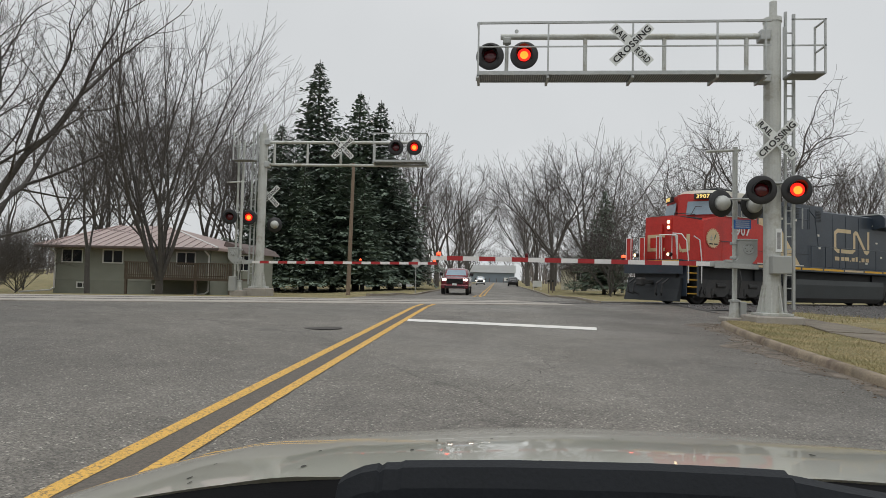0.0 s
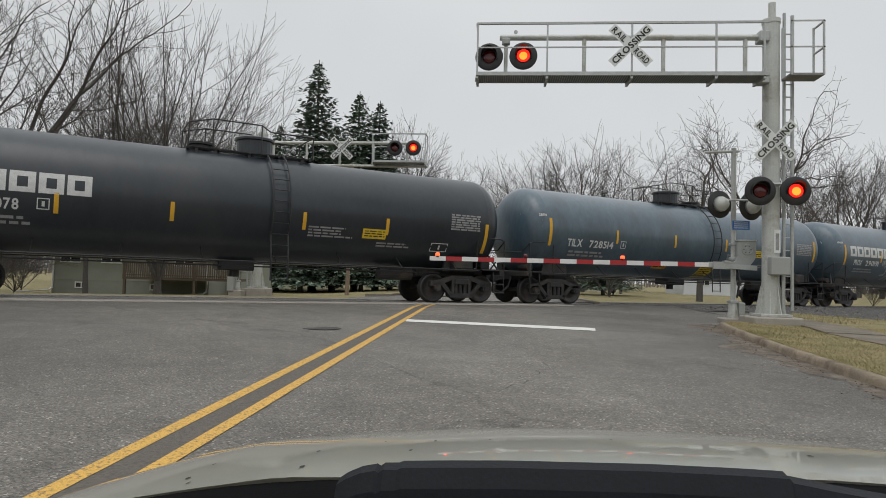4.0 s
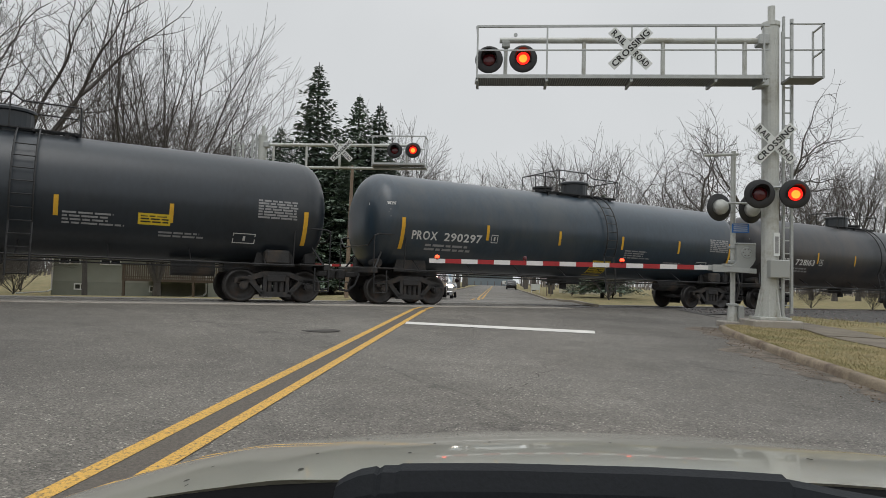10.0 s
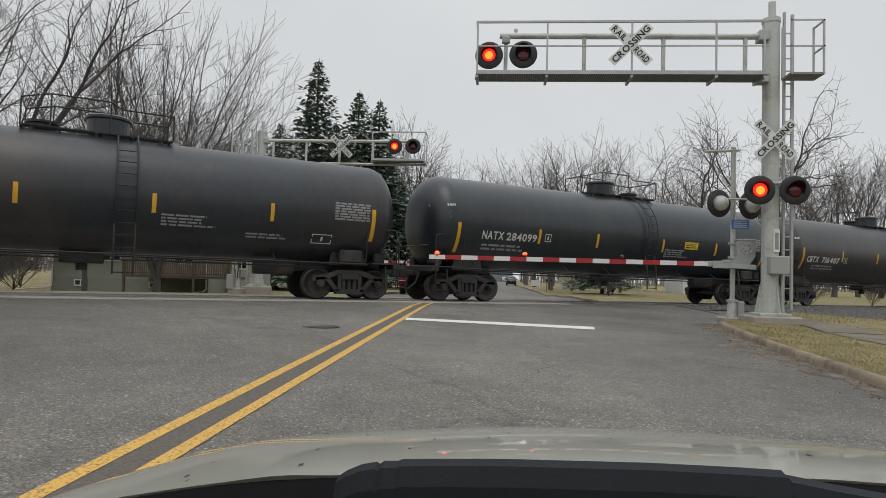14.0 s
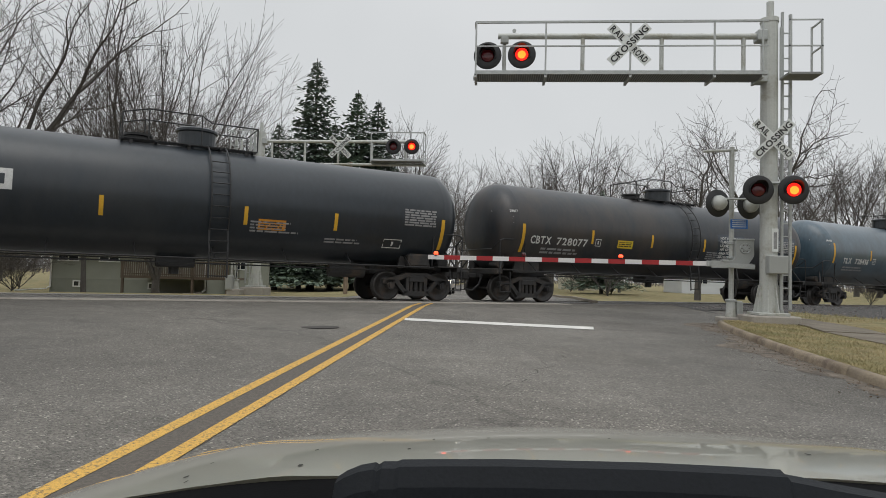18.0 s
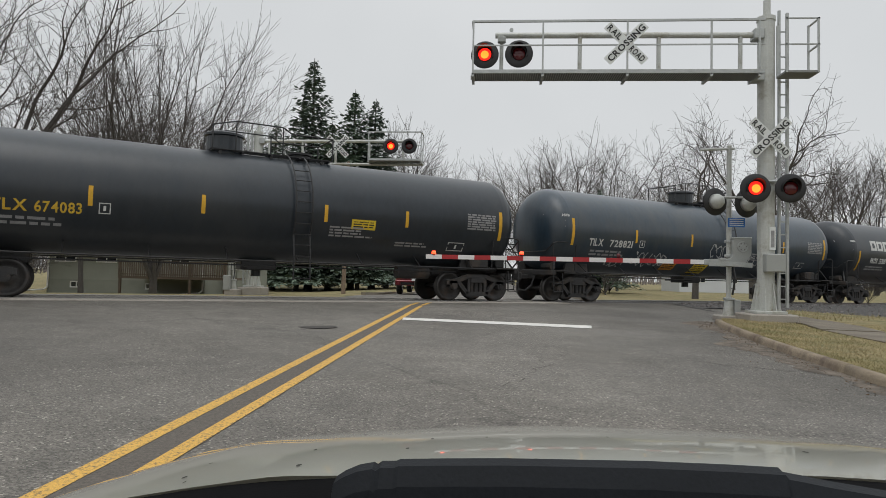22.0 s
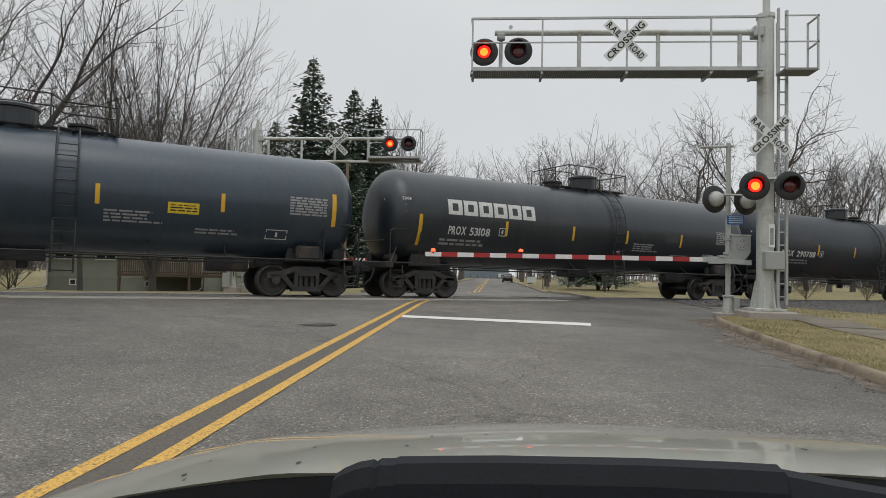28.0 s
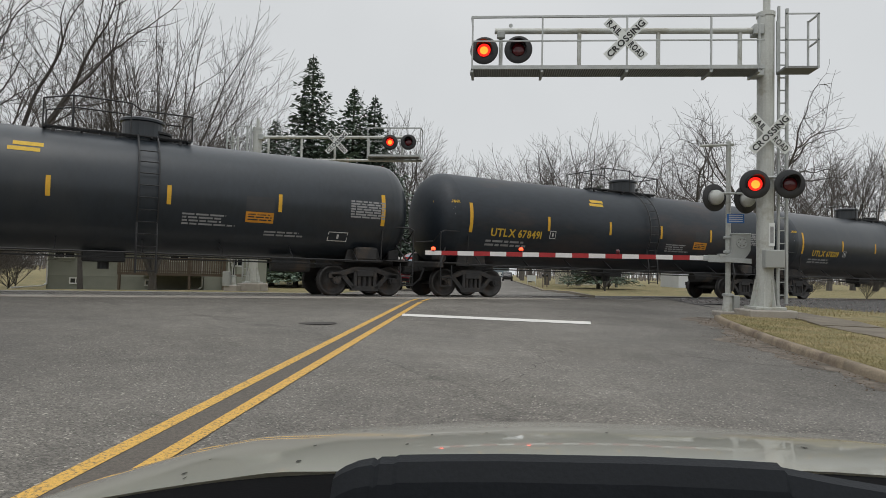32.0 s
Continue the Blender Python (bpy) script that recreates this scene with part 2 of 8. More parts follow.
M_TANKGREY = mat("tank_blue_grey", (0.066, 0.104, 0.134), 0.34, vary=0.25, scale=0.7, fine=9, stain=(0.052, 0.072, 0.086), stain_at=0.6, stretch=(1, 1, 0.4), coat=0.6, coat_rough=0.25)
M_TANKBROWN = mat("tank_faded_black", (0.023, 0.027, 0.033), 0.40, vary=0.3, scale=0.7, fine=9, stain=(0.052, 0.044, 0.040), stain_at=0.55, stretch=(1, 1, 0.4), coat=0.2, coat_rough=0.34)
M_NAVY = mat("fresh_navy_patch", (0.016, 0.026, 0.040), 0.3, vary=0.15, scale=2, coat=0.5, coat_rough=0.2)
M_TRUCKSTEEL = mat("bogie_cast_steel", (0.042, 0.041, 0.041), 0.7, 0.2, vary=0.35, scale=3, fine=25, stain=(0.085, 0.066, 0.052), stain_at=0.58)
M_WHEEL = mat("wheel_steel", (0.062, 0.059, 0.057), 0.45, 0.5, vary=0.3, scale=3, fine=20, stain=(0.09, 0.06, 0.045))
M_TREAD = mat("wheel_tread", (0.5, 0.5, 0.5), 0.3, 1.0, vary=0.1)
M_STRIPE = mat("reflective_yellow", (0.72, 0.40, 0.03), 0.5, vary=0.15, scale=6)
M_PLAQUE = mat("yellow_placard", (0.70, 0.50, 0.03), 0.5, vary=0.15, scale=5)
M_STENCIL = mat("stencil_white", (0.62, 0.62, 0.60), 0.6, vary=0.2, scale=8)
M_STENCILY = mat("stencil_yellow", (0.66, 0.42, 0.04), 0.6, vary=0.2, scale=8)
M_FAINT = mat("stencil_faint", (0.30, 0.30, 0.30), 0.7, vary=0.3, scale=8)
M_CNRED = mat("loco_red", (0.50, 0.030, 0.022), 0.42, vary=0.2, scale=1.0, fine=12, stain=(0.34, 0.030, 0.024), stain_at=0.62)
M_CNBLACK = mat("loco_black", (0.030, 0.042, 0.058), 0.40, vary=0.25, scale=1.0, fine=12, stain=(0.045, 0.048, 0.052), coat=0.15)
# near-black paint; on doors and grilles it stands in for shade in their depth
M_CNDARK = mat("loco_recess_black", (0.016, 0.019, 0.022), 0.6, vary=0.25, scale=2.0)
M_STAINCREAM = mat("oil_stained_cream", (0.36, 0.235, 0.115), 0.6, vary=0.3, scale=2.5, fine=20, stain=(0.20, 0.12, 0.06), stain_at=0.5)
M_CREAM = mat("loco_cream", (0.60, 0.475, 0.285), 0.5, vary=0.12, scale=2, stain=(0.45, 0.29, 0.13), stain_at=0.64)
M_LOCOWHITE = mat("loco_roof_white", (0.66, 0.63, 0.55), 0.55, vary=0.15, scale=2, stain=(0.4, 0.37, 0.32))
M_LOCOGREY = mat("loco_underframe", (0.030, 0.032, 0.034), 0.65, vary=0.3, scale=2)
M_GLASS = mat("dark_glass", (0.02, 0.025, 0.03), 0.06, vary=0.1, spec=0.8)
# pale blue base colour paints a sky reflection into the windscreens
M_WINDSHIELD = mat("cab_glass", (0.22, 0.30, 0.36), 0.08, vary=0.2, scale=2, spec=0.8)
M_HEADLIGHT = mat("lit_headlight", (0.9, 0.8, 0.6), 0.3, emit=(1.0, 0.72, 0.38, 2.6))
M_NUMBER = mat("lit_number_board", (0.8, 0.6, 0.2), 0.4, emit=(1.0, 0.68, 0.22, 0.8))
M_BARK = mat("bark", (0.105, 0.096, 0.086), 0.95, vary=0.35, scale=6, fine=40, bump=0.01)
M_BARKD = mat("dark_bark", (0.092, 0.084, 0.077), 0.95, vary=0.35, scale=6, fine=40, bump=0.01)
M_TWIG = mat("twigs", (0.095, 0.085, 0.079), 0.95, vary=0.3, island=0.4)
M_NEEDLE = mat("spruce_needles", (0.165, 0.208, 0.168), 0.9, vary=0.35, scale=1.2, fine=12, island=0.9)
M_NEEDLE2 = mat("pine_needles", (0.170, 0.222, 0.165), 0.9, vary=0.35, scale=1.2, fine=12, island=0.9)
M_SIDING = mat("siding_green", (0.27, 0.28, 0.235), 0.7, vary=0.10, scale=1.0, fine=20)
M_ROOF = mat("red_metal_roof", (0.40, 0.30, 0.275), 0.35, 0.1, vary=0.12, scale=1.0, fine=15, stain=(0.30, 0.22, 0.20))
M_SHINGLE = mat("brown_shingle", (0.14, 0.11, 0.10), 0.9, vary=0.25, scale=4)
M_WTRIM = mat("white_trim", (0.72, 0.72, 0.70), 0.6, vary=0.08)
M_DECK = mat("weathered_wood", (0.20, 0.16, 0.12), 0.85, vary=0.3, scale=4, fine=30)
M_DARKDECK = mat("dark_stained_deck_wood", (0.115, 0.088, 0.064), 0.85, vary=0.3, scale=4, fine=30)
M_POLE = mat("utility_pole_wood", (0.22, 0.165, 0.12), 0.85, vary=0.25, scale=3, fine=25, stretch=(1, 1, 0.2))
M_HOOD = mat("champagne_car_paint", (0.47, 0.465, 0.40), 0.30, 0.0, vary=0.06, scale=2.5, fine=200, coat=1.0, coat_rough=0.03, stain=(0.40, 0.39, 0.34), stain_at=0.70)
M_WIPERARM = mat("wiper_black", (0.010, 0.012, 0.015), 0.6, spec=0.2, vary=0.25, scale=9, fine=150, bump=0.0005)
M_WIPER = mat("black_plastic", (0.004, 0.004, 0.0045), 0.8, spec=0.05, vary=0.2, scale=8, fine=120, bump=0.0005)
M_TRUCKRED = mat("maroon_car_paint", (0.16, 0.012, 0.022), 0.2, 0.3, vary=0.06, coat=1.0)
M_CARSILVER = mat("silver_car_paint", (0.50, 0.51, 0.52), 0.22, 0.5, vary=0.05, coat=1.0)
M_CARBLACK = mat("black_car_paint", (0.012, 0.012, 0.014), 0.15, 0.2, vary=0.05, coat=1.0)
M_CARRED = mat("red_car_paint", (0.42, 0.02, 0.02), 0.2, 0.3, vary=0.05, coat=1.0)
M_TYRE = mat("rubber", (0.018, 0.018, 0.018), 0.85, vary=0.2)
M_CHROME = mat("chrome", (0.7, 0.7, 0.7), 0.15, 1.0, vary=0.05)
M_FARWOOD = mat("far_bare_woods", (0.20, 0.178, 0.168), 0.95, vary=0.3, island=0.6, scale=0.4)
M_SHED = mat("white_metal_siding", (0.62, 0.64, 0.66), 0.5, vary=0.06, scale=0.5)
M_SHEDBLUE = mat("grey_blue_siding", (0.20, 0.24, 0.27), 0.6, vary=0.1, scale=0.5)
M_CREAMHOUSE = mat("pale_siding", (0.58, 0.55, 0.44), 0.7, vary=0.08, scale=0.7)
M_BOX = mat("grey_cabinet_paint", (0.36, 0.37, 0.355), 0.5, 0.1, vary=0.1, scale=3)


# ---- mesh helpers ----
def mesh_of(name, bm, material, smooth=False):
    me = bpy.data.meshes.new(name)
    bm.normal_update()
    bm.to_mesh(me)
    bm.free()
    me.materials.append(material)
    if smooth:
        for p in me.polygons:
            p.use_smooth = True
    return me


def part(name, bm, material, parent, label="", at=None, smooth=False):
    """Links a bmesh, or a ready mesh, as one part under a thing or a part."""
    me = bm if isinstance(bm, bpy.types.Mesh) else mesh_of(name, bm, material, smooth)
    ob = new(name, me)
    ob.parent = parent
    if at is not None:
        ob.matrix_basis = at
    if label:
        tagged(ob, label)
    return ob


def thing(name, label, category, at=None, group="", kind=""):
    ob = tagged(new(name), label, category, group, kind)
    ob.empty_display_size = 0.2
    if at is not None:
        ob.matrix_basis = at
    return ob


def solid(name, bm, material, label, category="", at=None, group="", kind="", smooth=False):
    ob = new(name, mesh_of(name, bm, material, smooth))
    if at is not None:
        ob.matrix_basis = at
    return tagged(ob, label, category, group, kind)


def box(bm, x0, x1, y0, y1, z0, z1, bevel=0.0):
    r = bmesh.ops.create_cube(bm, size=1)
    bmesh.ops.transform(bm, verts=r["verts"], matrix=Matrix.Translation(((x0 + x1) / 2, (y0 + y1) / 2, (z0 + z1) / 2)) @ Matrix.Diagonal((abs(x1 - x0), abs(y1 - y0), abs(z1 - z0), 1)))
    if bevel:
        es = list({e for v in r["verts"] for e in v.link_edges})
        bmesh.ops.bevel(bm, geom=es, offset=bevel, segments=1, affect="EDGES")
    return bm


def abox(x0, x1, y0, y1, z0, z1, bevel=0.0):
    return box(bmesh.new(), x0, x1, y0, y1, z0, z1, bevel)


def rod(bm, a, b, r, r2=None, n=8):
    """A round bar from a to b."""
    a, b = Vector(a), Vector(b)
    m = Matrix.Translation((a + b) / 2) @ (b - a).to_track_quat("Z", "Y").to_matrix().to_4x4()
    bmesh.ops.create_cone(bm, cap_ends=True, segments=n, radius1=r, radius2=r if r2 is None else r2, depth=(b - a).length, matrix=m)
    return bm


def arod(a, b, r, r2=None, n=8):
    return rod(bmesh.new(), a, b, r, r2, n)


def pipe(bm, pts, r, n=6):
    """One bent tube through the points."""
    pts = [Vector(p) for p in pts]
    rings, a = [], None
    for i, p in enumerate(pts):
        t0 = (pts[i] - pts[i - 1]).normalized() if i else (pts[1] - pts[0]).normalized()
        t1 = (pts[i + 1] - pts[i]).normalized() if i < len(pts) - 1 else t0
        t = (t0 + t1).normalized() if (t0 + t1).length > 1e-6 else t1
        a = t.orthogonal().normalized() if a is None else (a - t * a.dot(t)).normalized()
        b = t.cross(a)
        k = 1 / max(0.5, t.dot(t1))
        rings.append([bm.verts.new(p + (a * math.cos(6.2832 * j / n) + b * math.sin(6.2832 * j / n)) * r * k) for j in range(n)])
    for p, q in zip(rings, rings[1:]):
        for j in range(n):
            bm.faces.new((p[j], p[(j + 1) % n], q[(j + 1) % n], q[j]))
    bm.faces.new(rings[0][::-1])
    bm.faces.new(rings[-1])
    return bm


def lathe(profile, n=24, axis="X"):
    """Turns (along, radius) points about an axis into a closed skin."""
    bm = bmesh.new()
    rings = []
    for a, r in profile:
        ring = []
        for i in range(n):
            t = 2 * math.pi * i / n
            c, s = r * math.cos(t), r * math.sin(t)
            ring.append(bm.verts.new((a, c, s) if axis == "X" else (c, a, s) if axis == "Y" else (c, s, a)))
        rings.append(ring)
    for p, q in zip(rings, rings[1:]):
        for i in range(n):
            j = (i + 1) % n
            bm.faces.new((p[i], p[j], q[j], q[i]))
    bm.faces.new(rings[0][::-1])
    bm.faces.new(rings[-1])
    bmesh.ops.recalc_face_normals(bm, faces=bm.faces)
    return bm


def prism(pts, y0, y1):
    """An outline in x and z drawn out along y."""
    bm = bmesh.new()
    a = [bm.verts.new((x, y0, z)) for x, z in pts]
    b = [bm.verts.new((x, y1, z)) for x, z in pts]
    n = len(pts)
    bm.faces.new(a)
    bm.faces.new(b[::-1])
    for i in range(n):
        j = (i + 1) % n
        bm.faces.new((a[j], a[i], b[i], b[j]))
    bmesh.ops.recalc_face_normals(bm, faces=bm.faces)
    return bm


def raw_mesh(name, verts, faces, material):
    me = bpy.data.meshes.new(name)
    me.from_pydata(verts, [], faces)
    me.materials.append(material)
    return me


GLYPHS = {}


def glyph(ch):
    """One character of the built-in font as vertices and faces, kept for reuse."""
    if ch not in GLYPHS:
        cu = bpy.data.curves.new("glyph", "FONT")
        cu.body, cu.size, cu.extrude, cu.resolution_u, cu.offset = ch, 1.0, 0.002, 3, 0.022
        ob = bpy.data.objects.new("glyph", cu)
        scene.collection.objects.link(ob)
        me = bpy.data.meshes.new_from_object(ob.evaluated_get(bpy.context.evaluated_depsgraph_get()))
        bpy.data.objects.remove(ob)
        vs = [tuple(v.co) for v in me.vertices]
        lo = min(v[0] for v in vs)
        GLYPHS[ch] = ([(x - lo, y, z) for x, y, z in vs], [tuple(p.vertices) for p in me.polygons], max(v[0] for v in vs) - lo)
        bpy.data.meshes.remove(me)
    return GLYPHS[ch]


for ch_ in "ABCDEFGHILNOPQRSTUVWXY0123456789>":
    glyph(ch_)


def text_mesh(word, size, material, width=None):
    """Letters as a mesh in the x-z plane, facing -y, from their lower left corner."""
    vs, fs, x, k = [], [], 0.0, size / 0.70
    for ch in word:
        if ch == " ":
            x += 0.30
            continue
        v, f, w = glyph(ch)
        b = len(vs)
        vs += [((a + x) * k, -c * 1.5, d * k) for a, d, c in v]
        fs += [tuple(b + i for i in p) for p in f]
        x += w + 0.085
    if width:
        q = width / ((x - 0.085) * k)
        vs = [(a * q, c, d) for a, c, d in vs]
    return raw_mesh("lettering", vs, fs, material)

# ---- the ground, the road and the railway ----
def axis_steps(lo, hi, fine_lo, fine_hi, step):
    out = list(np.arange(fine_lo, fine_hi + step / 2, step))
    s, v = step, fine_lo
    while v > lo:
        s *= 1.35
        v -= s
        out.insert(0, max(v, lo))
    s, v = step, fine_hi
    while v < hi:
        s *= 1.35
        v += s
        out.append(min(v, hi))
    return out


def sheet_at(xs, ys, lift, zfun=ground_z):
    bm = bmesh.new()
    g = [[bm.verts.new((x, y, zfun(x, y) + lift)) for x in xs] for y in ys]
    for a, b in zip(g, g[1:]):
        for i in range(len(xs) - 1):
            bm.faces.new((a[i], a[i + 1], b[i + 1], b[i]))
    return bm


solid("ground", sheet_at(axis_steps(-2500, 2500, -60, 90, 2.0), axis_steps(-1500, 3000, -20, 140, 2.0), -0.10), M_GRASS, "flat winter lawn, tan and green", "ground", kind="structure", smooth=True)



def road_z(x, y):
    return ground_z(x, y)


def cut(bm, at, normal):
    bmesh.ops.bisect_plane(bm, geom=bm.verts[:] + bm.edges[:] + bm.faces[:], plane_co=at, plane_no=normal, clear_outer=True)
    return bm


near_road = sheet_at(list(np.arange(-64, 14.1, 1.2)), list(np.arange(-30, 48, 1.2)), 0.0, road_z)
cut(near_road, TRACK_O + T_NOR * 3.2, T_NOR)
solid("road", near_road, M_ASPHALT, "worn grey asphalt road with cracks", "road", kind="structure", smooth=True)
solid("road", sheet_at(list(np.arange(-5.3, 3.75, 0.9)), list(np.arange(19, 60, 1.0)) + axis_steps(60, 420, 60, 61, 3)[1:], -0.006, road_z), M_ASPHALT, "worn grey asphalt road leading away between lawns", "road", kind="structure", smooth=True)
for x0, x1 in ((-5.5, -5.3), (3.7, 3.9)):
    bm = bmesh.new()
    ys = list(np.arange(27 if x0 < 0 else 25, 60, 1.5)) + axis_steps(60, 300, 60, 62, 4)[1:]
    rings = [[bm.verts.new((x, y, ground_z(x, y) + z)) for x, z in ((x0, -0.1), (x0, 0.10), (x1, 0.10), (x1, -0.1))] for y in ys]
    for p, q in zip(rings, rings[1:]):
        for i in range(3):
            bm.faces.new((p[i], p[i + 1], q[i + 1], q[i]))
    bm.faces.new(rings[0])
    solid("kerb", bm, M_CURB, "low stained concrete kerb beside the lawn", "kerb", kind="structure")


def strip_on_road(x0, x1, y0, y1, lift=0.006, n=40, zf=road_z, shift=lambda y: 0.0):
    ys = [y0 + (y1 - y0) * i / n for i in range(n + 1)]
    bm = bmesh.new()
    rows = []
    for y in ys:
        d = shift(y)
        rows.append([bm.verts.new((x + d, y, zf(x + d, y) + lift)) for x in (x0, x1)])
    for a, b in zip(rows, rows[1:]):
        bm.faces.new((a[0], a[1], b[1], b[0]))
    return bm


for x in (-2.17, -1.86):
    solid("lane_line", strip_on_road(x - 0.055, x + 0.055, -8, 19.6), M_YELLOW, "worn yellow double centre line painted on asphalt", "road marking", group="centre lines", kind="structure")
    solid("lane_line", strip_on_road(x + 0.95 - 0.055, x + 0.95 + 0.055, 34, 200), M_YELLOW, "worn yellow double centre line painted on asphalt", "road marking", group="centre lines", kind="structure")
# dark sealed strip under the centre lines
rnd = random.Random(12)
bm = bmesh.new()
rows_ = []
for i in range(140):
    y = -4 + i * 0.165
    rows_.append([bm.verts.new((x, y, road_z(x, y) + 0.003)) for x in (-2.20 - rnd.random() * 0.04, -2.0, -1.83 + rnd.random() * 0.04)])
for a, b in zip(rows_, rows_[1:]):
    for i in range(2):
        bm.faces.new((a[i], a[i + 1], b[i + 1], b[i]))
solid("sealed_joint", bm, M_TAR, "dark sealed joint along the road's middle", "road joint", kind="structure")
# long open cracks in the asphalt
for x0, y0, x1, y1, w in ((-7.6, 11.4, -3.3, 10.9, 0.024), (-12, 12.6, -7.9, 11.5, 0.024), (0.2, 6.5, 1.1, 9.6, 0.012), (2.2, 9.2, 4.2, 8.2, 0.016), (-1.2, 13.9, 3.6, 15.0, 0.024), (-9.5, 16.2, -5.2, 14.4, 0.024)):
    bm = bmesh.new()
    prev, n = None, 26
    jx = jy = 0.0
    for i in range(n + 1):
        k = i / n
        jx, jy = jx * 0.7 + rnd.gauss(0, 0.05), jy * 0.7 + rnd.gauss(0, 0.05)
        x, y = x0 + (x1 - x0) * k + jx, y0 + (y1 - y0) * k + jy
        dx, dy = y1 - y0, x0 - x1
        m_ = w * rnd.uniform(0.25, 1.0) / math.hypot(dx, dy)
        cur = [bm.verts.new((x + s_ * dx * m_, y + s_ * dy * m_, road_z(x, y) + 0.0025)) for s_ in (-0.5, 0.5)]
        if prev:
            bm.faces.new((prev[0], prev[1], cur[1], cur[0]))
        prev = cur
    bmesh.ops.recalc_face_normals(bm, faces=bm.faces)
    solid("crack", bm, mat("crack_dirt", (0.060, 0.054, 0.047), 0.95, vary=0.3), "thin dark crack in the asphalt", "crack", kind="structure")
bm = bmesh.new()
q = [(-1.78, 12.86), (1.95, 12.95), (2.03, 13.55), (-1.82, 13.36)]
bm.faces.new([bm.verts.new((x, y, road_z(x, y) + 0.007)) for x, y in q])
solid("stop_line", bm, M_WHITE_LINE, "white stop line painted across the lane", "road marking", kind="structure")


def along_rail(y0, y1, z0, z1, u0, u1, bevel=0.0):
    return abox(u0, u1, y0, y1, z0, z1, bevel)


RAIL_U0, RAIL_U1 = -70, 880
for y in (-0.75, 0.75):
    r = thing("rail", "steel rail with a polished head, set flush in the crossing", "rail", on_track(0), "rails", "structure")
    part("rail_web", abox(RAIL_U0, RAIL_U1, y - 0.035, y + 0.035, -0.16, -0.03), M_RAIL, r)
    part("rail_head", abox(RAIL_U0, RAIL_U1, y - 0.036, y + 0.036, -0.03, 0.0), M_RAILTOP, r)
bed = prism([(-2.9, -0.45), (-1.7, -0.10), (1.7, -0.10), (2.9, -0.45)], 8.5, 880)
solid("ballast_bed", bed, M_GRAVEL, "grey crushed stone ballast under the rails", "ballast", on_track(0) @ pose(0, 0, 0, 0, 0, -90) @ Matrix.Diagonal((-1, 1, 1, 1)), kind="structure")

# crossing panels between and beside the rails
for y0, y1 in ((-1.9, -0.82), (-0.66, 0.66), (0.82, 1.9)):
    bm = bmesh.new()
    solid("crossing_panel", box(bm, -14, 8.4, y0, y1, -0.12, -0.012, 0.01), M_CONCRETE, "worn concrete crossing panel between the rails", "crossing panel", on_track(0), "crossing panels", "structure")
for i in range(120):
    if i == 0:
        tie0 = abox(-0.11, 0.11, -1.3, 1.3, -0.20, -0.06, 0.01)
        tie_me = mesh_of("sleeper", tie0, M_DECK)
    t_ob = new("sleeper", tie_me)
    t_ob.matrix_basis = on_track(8.8 + i * 0.5)
    tagged(t_ob, "dark weathered wooden sleeper in the ballast", "sleeper", "sleepers", "structure")

# kerb, lawn and path beside the near lane
KERB = [(4.40, -30), (4.38, 4), (4.36, 8), (4.45, 9.6), (4.55, 11.2), (4.80, 13.4), (5.0, 14.8), (5.2, 15.7), (5.55, 16.2), (6.2, 16.4)]


def fine_path(pts, step):
    out = []
    for (a, b), (c, d) in zip(pts, pts[1:]):
        n = max(1, int(math.hypot(c - a, d - b) / step))
        out += [(a + (c - a) * i / n, b + (d - b) * i / n) for i in range(n)]
    return out + [pts[-1]]


KP = fine_path(KERB, 0.5)
KERB_H = 0.115


def kerb_mesh(path):
    bm = bmesh.new()
    rings = []
    for i, (x, y) in enumerate(path):
        p, q = path[max(0, i - 1)], path[min(len(path) - 1, i + 1)]
        t = Vector((q[0] - p[0], q[1] - p[1])).normalized()
        nx, ny = t.y, -t.x
        hgt = KERB_H * (min(1.0, (16.5 - y) / 1.1 + 0.3) if y > 15.3 else 1.0)
        z = ground_z(x, y)
        rings.append([bm.verts.new((x + nx * o, y + ny * o, z + zz)) for o, zz in ((-0.03, -0.1), (0.0, hgt - 0.06), (0.018, hgt - 0.016), (0.05, hgt), (0.12, hgt - 0.003), (0.15, -0.1))])
    for p, q in zip(rings, rings[1:]):
        for i in range(5):
            bm.faces.new((p[i], p[i + 1], q[i + 1], q[i]))
    bm.faces.new(rings[-1])
    bm.faces.new(rings[0])
    bmesh.ops.recalc_face_normals(bm, faces=bm.faces)
    return bm


half = [i for i, (x, y) in enumerate(KP) if y > 2]
kerb = thing("kerb", "stained concrete kerb with open joints", "kerb", kind="structure")
n0 = half[0]
cuts = list(range(n0, len(KP) - 2, 6)) + [len(KP) - 1]
for a, b in zip([0] + cuts, cuts):
    part("kerb_stone", kerb_mesh([(x, y) for x, y in KP[a:b + 1]] if b == len(KP) - 1 else KP[a:b] + [(KP[b][0] * 0.975 + KP[b - 1][0] * 0.025, KP[b][1] * 0.975 + KP[b - 1][1] * 0.025)]), M_KERB, kerb, smooth=True)


def lawn_z(x, y):
    return ground_z(x, y) + KERB_H - 0.015


